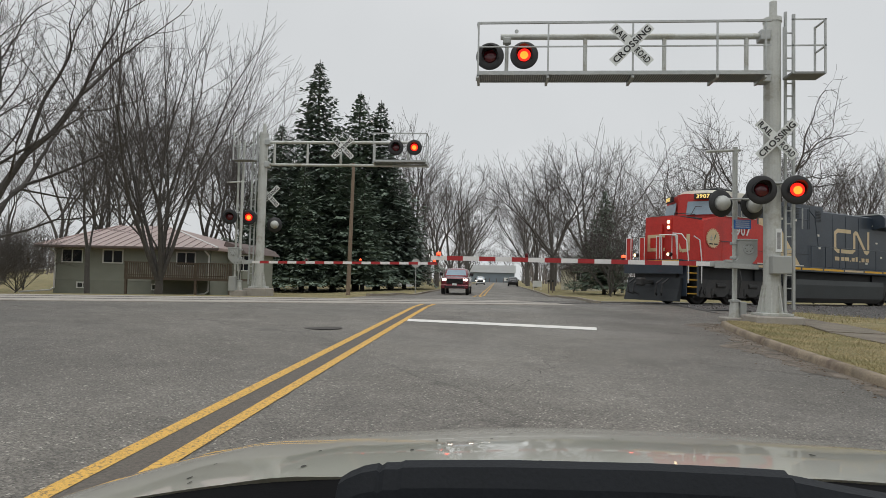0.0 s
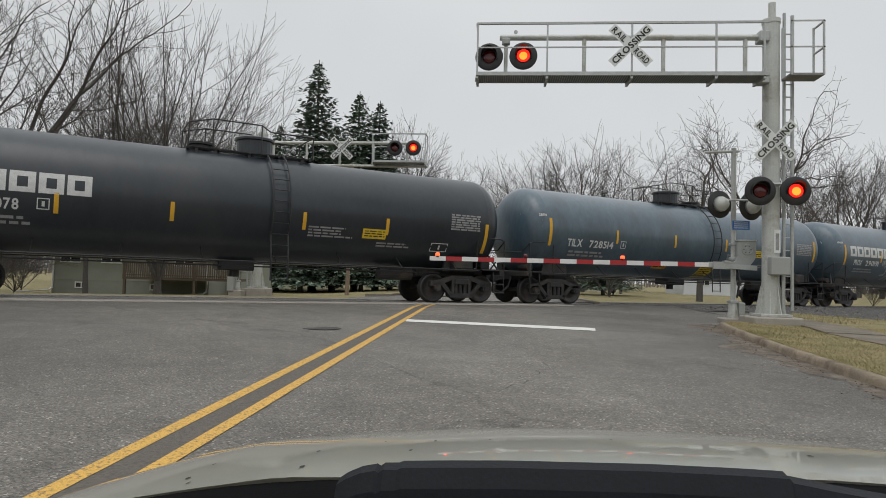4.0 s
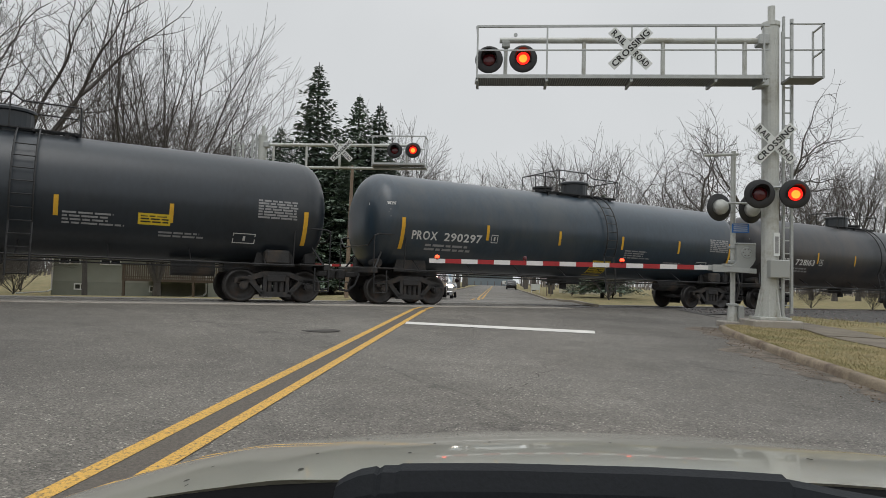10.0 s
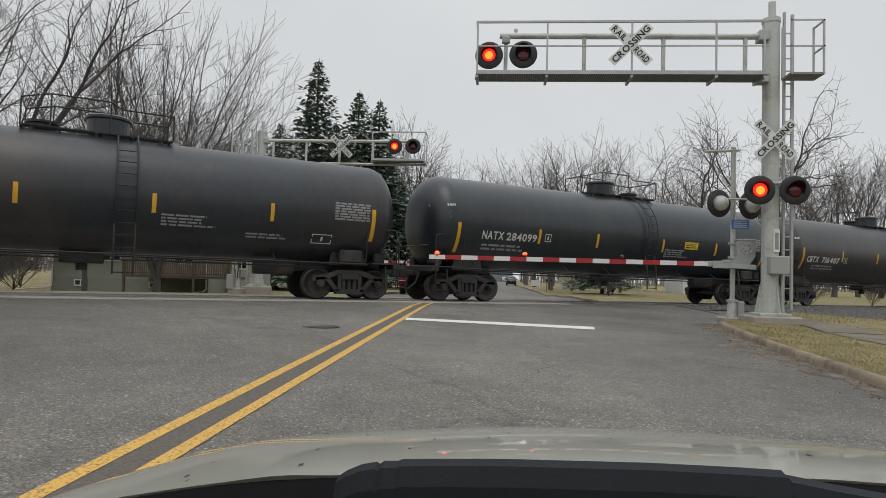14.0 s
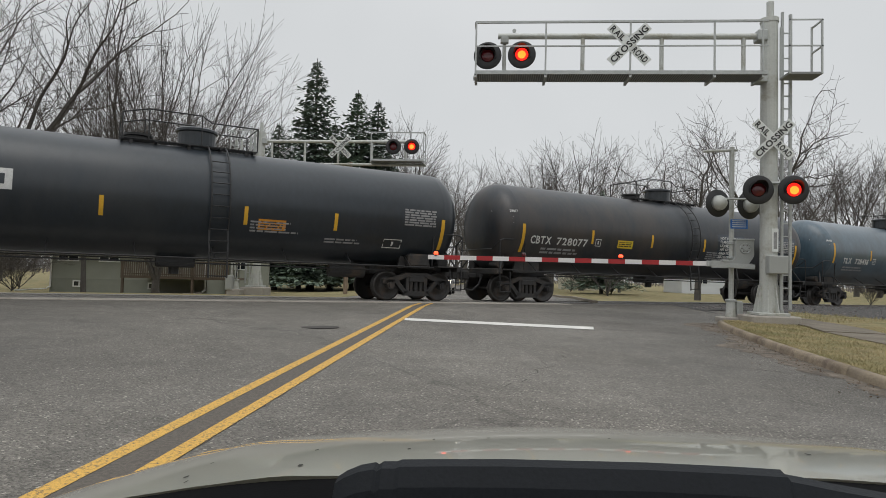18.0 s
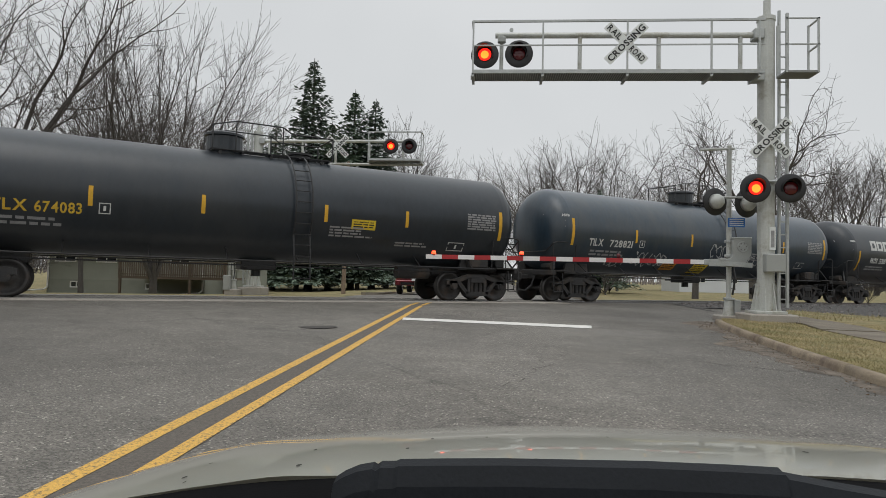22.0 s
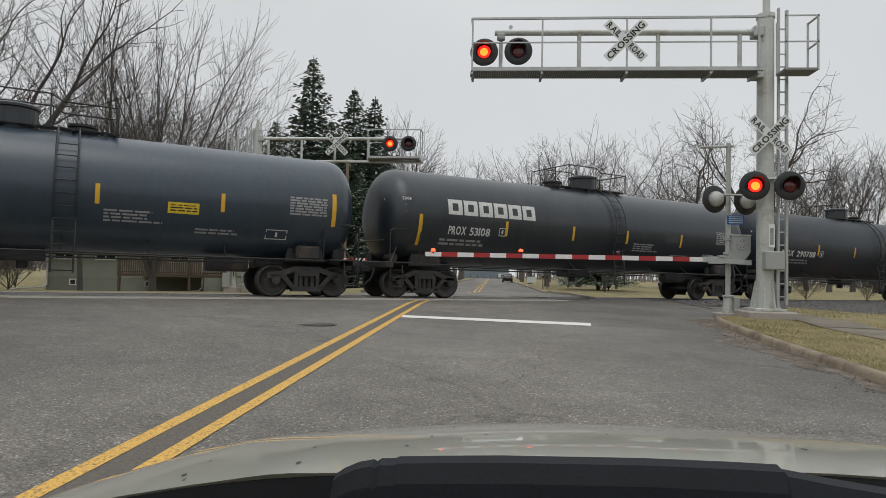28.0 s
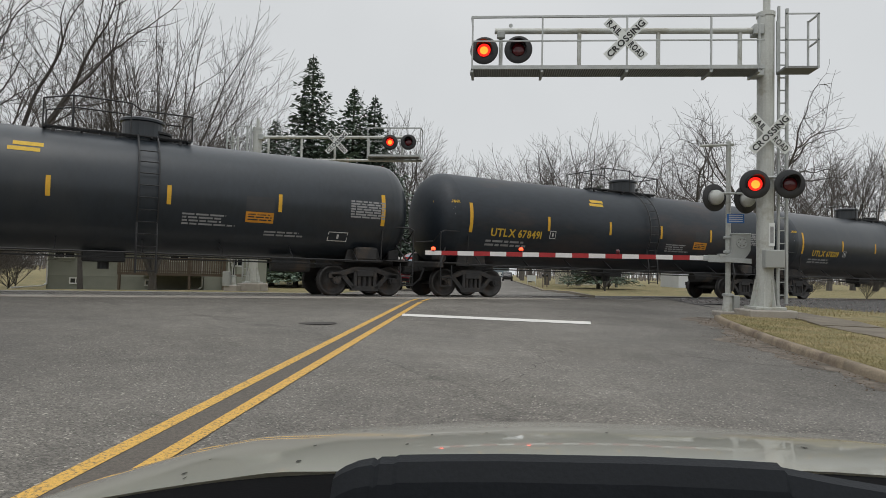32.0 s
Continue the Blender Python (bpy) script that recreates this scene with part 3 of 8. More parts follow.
bm = bmesh.new()
cols = [0.09, 0.6, 1.2, 2, 3, 4.5, 6, 8, 11, 15, 22, 32, 50]
rows_ = []
for x, y in KP:
    yy = y
    rows_.append([bm.verts.new((x + c, yy + min(c, 3) * (0.25 if y > 14 else 0), lawn_z(x + c, yy) - (0.0 if c < 20 else 0.05))) for c in cols])
for a, b in zip(rows_, rows_[1:]):
    for i in range(len(cols) - 1):
        bm.faces.new((a[i], a[i + 1], b[i + 1], b[i]))
bmesh.ops.recalc_face_normals(bm, faces=bm.faces)
solid("lawn", bm, M_GRASS, "tan winter lawn beside the kerb", "lawn", kind="structure", smooth=True)


def verge_edge(u):
    """How far from the track the grass verge ends and the ballast begins."""
    return max(-9.4, min(-4.6, -6.1 - (u - 13.9) * 2.4))


# rough verge between the lawn and the ballast
bm = bmesh.new()
rows_ = []
for i in range(40):
    u = 9.6 + 0.8 * i
    row = []
    for j in range(8):
        p = on_track(u) @ Vector((0, verge_edge(u) + 0.25 - j * 1.1, 0))
        px_ = max(p.x, 6.95 + 0.55 * max(0.0, p.y - 17.2))
        row.append(bm.verts.new((px_, p.y, ground_z(px_, p.y) + 0.06)))
    rows_.append(row)
for a, b in zip(rows_, rows_[1:]):
    for i in range(7):
        bm.faces.new((a[i], a[i + 1], b[i + 1], b[i]))
bmesh.ops.recalc_face_normals(bm, faces=bm.faces)
solid("verge", bm, M_GRASS, "rough dry grass verge beside the ballast", "verge", kind="structure", smooth=True)


def path_x(y):
    return 6.72 + 0.30 * max(0.0, min(1.0, (y - 14.0) / 1.2))


# old concrete path, slab by slab
path = thing("pavement", "old grey concrete path between lawn and verge", "path", kind="structure")
for i in range(12):
    y0 = 18.4 - i * 1.5
    y1 = y0 - 1.47
    b2 = bmesh.new()
    q = [(path_x(y0), y0), (path_x(y0) + 1.25, y0), (path_x(y1) + 1.25, y1), (path_x(y1), y1)]
    top = [b2.verts.new((x, y, lawn_z(x, y) + 0.014 + 0.006 * (i % 3))) for x, y in q]
    low = [b2.verts.new((x, y, lawn_z(x, y) - 0.08)) for x, y in q]
    b2.faces.new(top)
    for k in range(4):
        b2.faces.new((top[k], low[k], low[(k + 1) % 4], top[(k + 1) % 4]))
    bmesh.ops.recalc_face_normals(b2, faces=b2.faces)
    part("slab", b2, M_PATH, path)

# dirt, grit and leaves washed into the gutter
rnd = random.Random(6)
bm = bmesh.new()
prev, wv = None, 0.3
for x, y in fine_path([p for p in KERB if 3 < p[1] < 16.3], 0.18):
    wv = max(0.15, min(0.95, wv + rnd.gauss(0, 0.13)))
    cur = [bm.verts.new((x + o, y, road_z(x + o, y) + 0.003)) for o in (0.0, -wv * 0.5, -wv)]
    if prev:
        for i in range(2):
            bm.faces.new((prev[i], prev[i + 1], cur[i + 1], cur[i]))
    prev = cur
bmesh.ops.recalc_face_normals(bm, faces=bm.faces)
solid("gutter_dirt", bm, M_DIRT, "brown dirt washed along the kerb", "dirt", kind="structure")
vs, fs = [], []
for i in range(900):
    y = rnd.uniform(3.5, 16.2)
    kx = next((a[0] + (b[0] - a[0]) * (y - a[1]) / (b[1] - a[1]) for a, b in zip(KERB, KERB[1:]) if a[1] <= y <= b[1]), 5.5)
    x = kx - 0.03 - abs(rnd.gauss(0, 0.28))
    s_ = rnd.uniform(0.006, 0.022)
    k = len(vs)
    p = Vector((x, y, road_z(x, y) + 0.008))
    vs += [tuple(p + Vector((rnd.uniform(-1, 1), rnd.uniform(-1, 1), rnd.uniform(-0.2, 0.8))) * s_) for _ in range(4)]
    fs += [(k, k + 1, k + 2), (k, k + 2, k + 3), (k, k + 3, k + 1), (k + 1, k + 3, k + 2)]
tagged(new("gutter_grit", raw_mesh("gutter_grit", vs, fs, M_LEAF)), "brown leaf bits and grit along the kerb", "litter", kind="stuff")

# dry grass blades and fallen leaves along the kerb
rnd = random.Random(5)
vs, fs = [], []
for i in range(70000):
    c = 0.12 + (rnd.random() ** 1.5) * 10
    y = rnd.uniform(5, 16)
    kx = next((a[0] + (b[0] - a[0]) * (y - a[1]) / (b[1] - a[1]) for a, b in zip(KERB, KERB[1:]) if a[1] <= y <= b[1]), 5.5)
    x = kx + c
    if -0.04 + 0.10 * rnd.random() < x - path_x(y) < 1.29 - 0.10 * rnd.random():
        continue
    z = lawn_z(x, y) - 0.004
    a = rnd.uniform(0, 6.283)
    h_, w_ = rnd.uniform(0.012, 0.045), rnd.uniform(0.003, 0.008)
    lx, ly = rnd.uniform(-0.05, 0.05), rnd.uniform(-0.05, 0.05)
    k = len(vs)
    vs += [(x - w_ * math.cos(a), y - w_ * math.sin(a), z), (x + w_ * math.cos(a), y + w_ * math.sin(a), z), (x + lx, y + ly, z + h_)]
    fs.append((k, k + 1, k + 2))
for i in range(9000):
    u = 10 + 24 * rnd.random() ** 1.6
    p = on_track(u) @ Vector((0, verge_edge(u) + 0.3 - rnd.random() ** 1.4 * 5, 0))
    if p.x < 7.0 + 0.55 * max(0.0, p.y - 17.2) or 0.0 < p.x - path_x(p.y) < 1.25:
        continue
    a, h_, w_ = rnd.uniform(0, 6.283), rnd.uniform(0.03, 0.13), rnd.uniform(0.004, 0.012)
    z = ground_z(p.x, p.y) + 0.05
    k = len(vs)
    vs += [(p.x - w_ * math.cos(a), p.y - w_ * math.sin(a), z), (p.x + w_ * math.cos(a), p.y + w_ * math.sin(a), z), (p.x + rnd.uniform(-0.06, 0.06), p.y + rnd.uniform(-0.06, 0.06), z + h_)]
    fs.append((k, k + 1, k + 2))
ob = new("grass", raw_mesh("grass", vs, fs, M_BLADE))
tagged(ob, "short dry grass blades on the lawn", "grass", kind="stuff")
vs, fs = [], []
for i in range(2600):
    u, v = rnd.uniform(8.7, 40), rnd.uniform(-3.0, -0.95) if rnd.random() < 0.8 else rnd.uniform(-0.6, 0.6)
    p = on_track(u, -0.45 + min(1.0, (2.9 - abs(v)) / 1.2) * 0.35 + 0.02) @ Vector((0, v, 0))
    s = rnd.uniform(0.025, 0.055)
    k = len(vs)
    vs += [tuple(p + Vector((rnd.uniform(-1, 1), rnd.uniform(-1, 1), rnd.uniform(-0.6, 1))) * s) for _ in range(4)]
    fs += [(k, k + 1, k + 2), (k, k + 2, k + 3), (k, k + 3, k + 1), (k + 1, k + 3, k + 2)]
ob = new("stones", raw_mesh("stones", vs, fs, M_GRAVEL))
tagged(ob, "loose grey ballast stones", "stones", kind="stuff")
# dark ballast shoulder beside the track, right of the road
bm = bmesh.new()
rows_ = []
rnd = random.Random(14)
for i in range(46):
    u = 9.2 + 0.35 * i + 0.028 * i * i
    row = []
    for j in range(13):
        lo_ = verge_edge(u)
        v = lo_ + (rnd.uniform(-0.2, 0.2) if j == 0 else 0) + j * (-1.92 - lo_) / 12
        p = on_track(u + (rnd.uniform(-0.3, 0.3) if i == 0 else 0)) @ Vector((0, v, 0))
        px_ = max(p.x, 6.7 + rnd.uniform(-0.15, 0.15))
        row.append(bm.verts.new((px_, p.y, ground_z(px_, p.y) + 0.012 + (rnd.uniform(0.01, 0.04) if p.x > 6.9 else 0))))
    rows_.append(row)
for a, b in zip(rows_, rows_[1:]):
    for i in range(12):
        bm.faces.new((a[i], a[i + 1], b[i + 1], b[i]))
solid("ballast_shoulder", bm, M_BALLAST, "dark crushed stone shoulder beside the rails", "ballast", kind="structure")
vs, fs = [], []
for i in range(3200):
    u = 9.3 + rnd.random() ** 1.7 * 30
    v = rnd.uniform(verge_edge(u), -2)
    p = on_track(u) @ Vector((0, v, 0))
    if p.x < 6.6 + rnd.random() * 0.8:
        continue
    p.z = ground_z(p.x, p.y) + 0.04
    s_ = rnd.uniform(0.02, 0.05)
    k = len(vs)
    vs += [tuple(p + Vector((rnd.uniform(-1, 1), rnd.uniform(-1, 1), rnd.uniform(-0.6, 1))) * s_) for _ in range(4)]
    fs += [(k, k + 1, k + 2), (k, k + 2, k + 3), (k, k + 3, k + 1), (k + 1, k + 3, k + 2)]
tagged(new("shoulder_stones", raw_mesh("shoulder_stones", vs, fs, M_GRAVEL)), "loose dark stones beside the rails", "stones", kind="stuff")
M_IRON = mat("worn_iron", (0.062, 0.056, 0.05), 0.85, 0.0, vary=0.3, scale=8)
bm = lathe([(0.0, 0.33), (0.004, 0.33), (0.004, 0.02)], 24, "Z")
mh = solid("manhole_cover", bm, M_IRON, "round rusty iron manhole cover set in the road", "manhole cover", pose(-2.95, 10.9, road_z(-2.95, 10.9)))

# ---- the train ----
TANK_R, TANK_Z = 1.525, 2.56
CAR_LEN = 17.66
T_IN = 1.99


def cx(x):
    """From the makers' drawing of an 18.12 m car to this shorter one."""
    return CAR_LEN / 2 + (x - 9.06) * 0.98


def skin_y(z):
    d = z - TANK_Z
    return -math.sqrt(max(0.0, TANK_R ** 2 - d * d)) - 0.004


def patch_mesh(name, x0, x1, z0, z1, material, n=5):
    """A thin painted or stuck-on patch that follows the tank's side."""
    vs, fs = [], []
    for i in range(n + 1):
        z = z0 + (z1 - z0) * i / n
        vs += [(cx(x0), skin_y(z), z), (cx(x1), skin_y(z), z)]
    for i in range(n):
        fs.append((2 * i, 2 * i + 1, 2 * i + 3, 2 * i + 2))
    return raw_mesh(name, vs, fs, material)


def wrapped(me, x, z):
    for v in me.vertices:
        zz = v.co.z + z
        v.co = Vector((v.co.x + x, skin_y(zz) + v.co.y, zz))
    return me


def head_wrapped(me, x, z):
    """Lays lettering on the domed end of the tank."""
    for v in me.vertices:
        xx, zz = v.co.x + x - 0.14, v.co.z + z
        r = TANK_R * math.sqrt(max(0.05, 1 - ((1.28 - xx) / 0.80) ** 2)) if xx < 1.28 else TANK_R
        v.co = Vector((xx, -math.sqrt(max(0.02, r * r - (zz - TANK_Z) ** 2)) - 0.012 + v.co.y, zz))
    return me


def bars_mesh(x0, x1, z0, z1, lines, material, seed, gap=0.45, ragged=0.3):
    """Rows of small bars, for lettering too small to read."""
    rnd = random.Random(seed)
    vs, fs = [], []
    h = (z1 - z0) / lines
    x0, x1 = cx(x0), cx(x1)
    for i in range(lines):
        z = z1 - (i + 1) * h + h * gap * 0.5
        x, end = x0, x1 - (x1 - x0) * rnd.random() * ragged
        while x < end:
            w = min(rnd.uniform(1.2, 4.5) * h, end - x)
            k = len(vs)
            zt = z + h * (1 - gap)
            vs += [(x, skin_y(z), z), (x + w, skin_y(z), z), (x + w, skin_y(zt), zt), (x, skin_y(zt), zt)]
            fs.append((k, k + 1, k + 2, k + 3))
            x += w + h * 0.5
    return raw_mesh("small_print", vs, fs, material)


def wheelset_parts(parent, x):
    for y, s in ((-0.75, -1), (0.75, 1)):
        part("wheel", WHEEL_ME, None, parent, at=pose(x, y, 0.457) if s < 0 else pose(x, y, 0.457, 0, 0, 180))
    part("axle", AXLE_ME, None, parent, at=pose(x, 0, 0.457))


WHEEL_ME = mesh_of("wheel", lathe([(-0.065, 0.06), (-0.075, 0.12), (-0.02, 0.17), (0.0, 0.30), (-0.045, 0.36), (-0.065, 0.40), (-0.065, 0.452), (0.03, 0.457), (0.055, 0.462), (0.065, 0.485), (0.075, 0.485), (0.075, 0.40), (0.03, 0.30), (0.03, 0.06)], 22, "Y"), M_WHEEL, True)
AXLE_ME = mesh_of("axle", arod((0, -0.95, 0), (0, 0.95, 0), 0.075, n=10), M_WHEEL)


def side_frame_mesh():
    bm = bmesh.new()
    y0, y1 = -0.09, 0.09
    # top bar, sloping arms, spring seat, pedestals
    for poly in ([(-1.12, 0.52), (-1.12, 0.66), (-0.75, 0.72), (-0.35, 0.86), (0.35, 0.86), (0.75, 0.72), (1.12, 0.66), (1.12, 0.52), (0.72, 0.58), (0.33, 0.72), (-0.33, 0.72), (-0.72, 0.58)],
                 [(-0.78, 0.60), (-0.62, 0.62), (-0.30, 0.26), (-0.42, 0.22)], [(0.78, 0.60), (0.62, 0.62), (0.30, 0.26), (0.42, 0.22)],
                 [(-0.42, 0.16), (-0.42, 0.30), (0.42, 0.30), (0.42, 0.16)], [(-0.36, 0.30), (-0.36, 0.74), (-0.26, 0.74), (-0.26, 0.30)], [(0.36, 0.30), (0.36, 0.74), (0.26, 0.74), (0.26, 0.30)]):
        b2 = prism(poly, y0, y1)
        me = bpy.data.meshes.new("tmp")
        b2.to_mesh(me)
        b2.free()
        bm.from_mesh(me)
        bpy.data.meshes.remove(me)
    for x in (-0.17, 0.0, 0.17):
        rod(bm, (x, 0, 0.28), (x, 0, 0.60), 0.07, n=10)
    box(bm, -0.26, 0.26, -0.12, 0.12, 0.58, 0.76, 0.02)
    for x in (-0.889, 0.889):
        rod(bm, (x, -0.16, 0.457), (x, 0.08, 0.457), 0.115, n=14)
        rod(bm, (x, -0.19, 0.457), (x, -0.15, 0.457), 0.075, n=12)
        box(bm, x - 0.16, x + 0.16, -0.09, 0.09, 0.50, 0.66, 0.02)
    return mesh_of("side_frame", bm, M_TRUCKSTEEL)


SIDE_ME = side_frame_mesh()
BOLSTER_ME = mesh_of("bolster", abox(-0.22, 0.22, -0.95, 0.95, 0.48, 0.86, 0.05), M_TRUCKSTEEL)


def bogie(parent, x):
    b = part("bogie", BOLSTER_ME, None, parent, "cast steel two-axle bogie", at=pose(x, 0, 0))
    part("side_frame", SIDE_ME, None, b, at=pose(0, -1.0, 0))
    part("side_frame", SIDE_ME, None, b, at=pose(0, 1.0, 0, 0, 0, 180))
    for dx in (-0.889, 0.889):
        wheelset_parts(b, dx)
    return b


def tank_mesh(material):
    prof = []
    for i in range(15):
        a = math.pi / 2 * i / 14
        prof.append((1.28 - 0.74 * math.cos(a) ** 0.95, max(0.02, TANK_R * math.sin(a) ** 0.74 - 0.004)))
    body = [(x, TANK_R - 0.0) for x in (1.30, 1.32, 4.6, 8.68, 8.83, 12.9, CAR_LEN - 1.32, CAR_LEN - 1.30)]
    back = [(CAR_LEN - x, r) for x, r in reversed(prof)]
    bm = lathe(prof + body + back, 56, "X")
    bmesh.ops.translate(bm, verts=bm.verts, vec=(0, 0, TANK_Z))
    return mesh_of("tank", bm, material, True)


def coupler_mesh():
    bm = abox(-0.02, 0.75, -0.08, 0.08, 0.78, 0.94, 0.02)
    box(bm, -0.06, 0.22, -0.20, 0.13, 0.70, 1.02, 0.05)
    return mesh_of("coupler", bm, M_TRUCKSTEEL)


COUPLER_ME = coupler_mesh()


def tube(pts, r, material, name, n=6):
    return mesh_of(name, pipe(bmesh.new(), pts, r, n), material)


END_MES = [mesh_of("draft_sill", abox(0.55, 3.3, -0.35, 0.35, 0.80, 1.12, 0.03), M_TRUCKSTEEL), mesh_of("end_beam", abox(0.55, 0.75, -1.40, 1.40, 0.92, 1.10, 0.02), M_TRUCKSTEEL)]
END_MES += [mesh_of("step_plate", abox(0.75, 1.45, min(s * 0.5, s * 1.42), max(s * 0.5, s * 1.42), 1.06, 1.10), M_TRUCKSTEEL) for s in (-1, 1)]
END_MES += [mesh_of("saddle", prism([(1.45, 1.0), (2.60, 1.0), (2.45, 1.75), (1.65, 1.75)], s * 0.95, s * 0.85), M_TRUCKSTEEL) for s in (-1, 1)]
for s in (-1, 1):
    END_MES.append(tube([(0.6, s * 1.42, 1.1), (0.6, s * 1.42, 2.02), (0.75, s * 1.42, 2.08), (1.5, s * 1.42, 2.08), (1.62, s * 1.40, 2.0), (1.62, s * 1.35, 1.1)], 0.022, M_BLACK, "end_handrail"))
    for z in (0.35, 0.62):
        END_MES.append(tube([(0.62, s * 1.42, 1.0), (0.62, s * 1.45, z), (1.02, s * 1.45, z), (1.02, s * 1.42, 1.0)], 0.018, M_BLACK, "stirrup_step"))
END_MES.append(tube([(0.6, -1.42, 2.02), (0.58, -1.0, 1.75), (0.58, 1.0, 1.75), (0.6, 1.42, 2.02)], 0.02, M_BLACK, "end_handrail"))
END_MES.append(tube([(0.55, -0.45, 0.90), (0.42, -0.45, 0.55), (0.20, -0.40, 0.36), (-0.02, -0.33, 0.40)], 0.032, M_BLACK, "air_hose"))
END_MES.append(mesh_of("brake_box", abox(0.85, 1.2, 0.55, 0.95, 1.10, 1.42, 0.03), M_TRUCKSTEEL))
END_MES.append(mesh_of("brake_reservoir", arod((0.95, -0.95, 1.24), (0.95, -0.45, 1.24), 0.13, n=14), M_TRUCKSTEEL))
for s in (-1, 1):
    END_MES.append(tube([(0.72, s * 1.25, 1.08), (1.35, s * 0.75, 2.2)], 0.03, M_BLACK, "end_brace"))
END_MES.append(COUPLER_ME)


def side_rail_mesh():
    bm = bmesh.new()
    for s in (-1, 1):
        pipe(bm, [(1.6, s * 1.46, 1.04), (16.05, s * 1.46, 1.04)], 0.024)
        for i in range(8):
            x = 2.1 + i * 1.88
            rod(bm, (x, s * 1.46, 1.04), (x, s * 0.95, 1.38), 0.018, n=6)
    pipe(bm, [(2.6, -0.85, 0.92), (15.0, -0.85, 0.92)], 0.02)
    return mesh_of("side_handrail", bm, M_BLACK)


SIDERAIL_ME = side_rail_mesh()


def ladder_mesh():
    bm = bmesh.new()
    for x in (9.68, 10.14):
        pts = []
        for i in range(14):
            a = math.radians(-28 + 100 * i / 13)
            pts.append((x, -(TANK_R + 0.12) * math.cos(a), TANK_Z + (TANK_R + 0.12) * math.sin(a)))
        pipe(bm, [(x, -1.58, 0.55), (x, -1.56, 1.3), *pts], 0.024, 5)
    for i in range(11):
        z = 0.6 + i * 0.3
        d = z - TANK_Z
        y = -math.sqrt(max(0.2, (TANK_R + 0.12) ** 2 - d * d)) if z > 1.9 else -1.57
        rod(bm, (9.68, y, z), (10.14, y, z), 0.016, n=5)
    bmesh.ops.translate(bm, verts=bm.verts, vec=(-0.23, 0, 0))
    return mesh_of("ladder", bm, M_BLACK)


def platform_mesh():
    """Grating walkways round the valve housing on brackets, with open bars."""
    bm = bmesh.new()
    for s in (-1, 1):
        for i in range(5):
            y = s * (0.30 + i * 0.085)
            box(bm, 7.55, 11.0, y - 0.022, y + 0.022, 4.07, 4.095)
        for x in (7.6, 8.4, 9.2, 10.0, 10.9):
            box(bm, x - 0.025, x + 0.025, s * 0.27 - 0.01, s * 0.27 + s * 0.42, 4.03, 4.07)
    for i in range(12):
        box(bm, 9.75 + i * 0.105, 9.80 + i * 0.105, -0.28, 0.28, 4.07, 4.095)
    for x in (7.8, 9.2, 10.7):
        for s in (-1, 1):
            box(bm, x - 0.04, x + 0.04, s * 0.60 - 0.03, s * 0.60 + 0.03, 3.80, 4.05)
    bmesh.ops.translate(bm, verts=bm.verts, vec=(-0.23, 0, 0))
    return mesh_of("top_platform", bm, M_BLACK)


RW = 0.70
TOPRAIL_MES = [tube([(7.35, s * RW, 4.08), (7.35, s * RW, 4.72), (7.97, s * RW, 4.88), (9.27, s * RW, 4.88), (9.52, s * RW, 4.72), (10.75, s * RW, 4.72), (10.75, s * RW, 4.08)], 0.02, M_BLACK, "top_handrail") for s in (-1, 1)]
TOPRAIL_MES += [tube([(x, -RW, 4.72), (x, RW, 4.72)], 0.02, M_BLACK, "top_handrail") for x in (7.35, 10.75)]
TOPRAIL_MES += [tube([(x, s * RW, 4.08), (x, s * RW, 4.88)], 0.018, M_BLACK, "handrail_post") for x in (7.97, 9.27) for s in (-1, 1)]


def dome_mesh():
    bm = lathe([(3.95, 0.50), (4.50, 0.50), (4.52, 0.56), (4.58, 0.56), (4.62, 0.50), (4.66, 0.20), (4.66, 0.02)], 24, "Z")
    bmesh.ops.translate(bm, verts=bm.verts, vec=(8.49, 0, 0))
    return mesh_of("valve_housing", bm, M_TANKBLACK)


def manway_mesh():
    bm = lathe([(3.98, 0.30), (4.22, 0.30), (4.24, 0.36), (4.30, 0.36), (4.34, 0.1), (4.34, 0.01)], 20, "Z")
    bmesh.ops.translate(bm, verts=bm.verts, vec=(9.97, 0, 0))
    return mesh_of("manway", bm, M_BLACK)


def band_mesh():
    bm = bmesh.new()
    box(bm, 8.3, 9.3, -0.35, 0.35, 0.80, 1.06, 0.03)
    rod(bm, (8.8, 0, 0.62), (8.8, 0, 0.85), 0.14, n=12)
    rod(bm, (8.4, -0.7, 0.9), (8.4, 0.7, 0.9), 0.03)
    return mesh_of("bottom_outlet", bm, M_BLACK)


def brake_mesh():
    bm = arod((13.0, -0.55, 0.86), (14.1, -0.55, 0.86), 0.19, n=14)
    return mesh_of("brake_cylinder", bm, M_TRUCKSTEEL)


VALVE_ME = mesh_of("brake_valve", abox(15.3, 16.0, -1.25, -0.75, 1.05, 1.45, 0.06), M_TRUCKSTEEL)


LADDER_ME, PLAT_ME, DOME_ME, MANWAY_ME, OUTLET_ME, BRAKE_ME = ladder_mesh(), platform_mesh(), dome_mesh(), manway_mesh(), band_mesh(), brake_mesh()
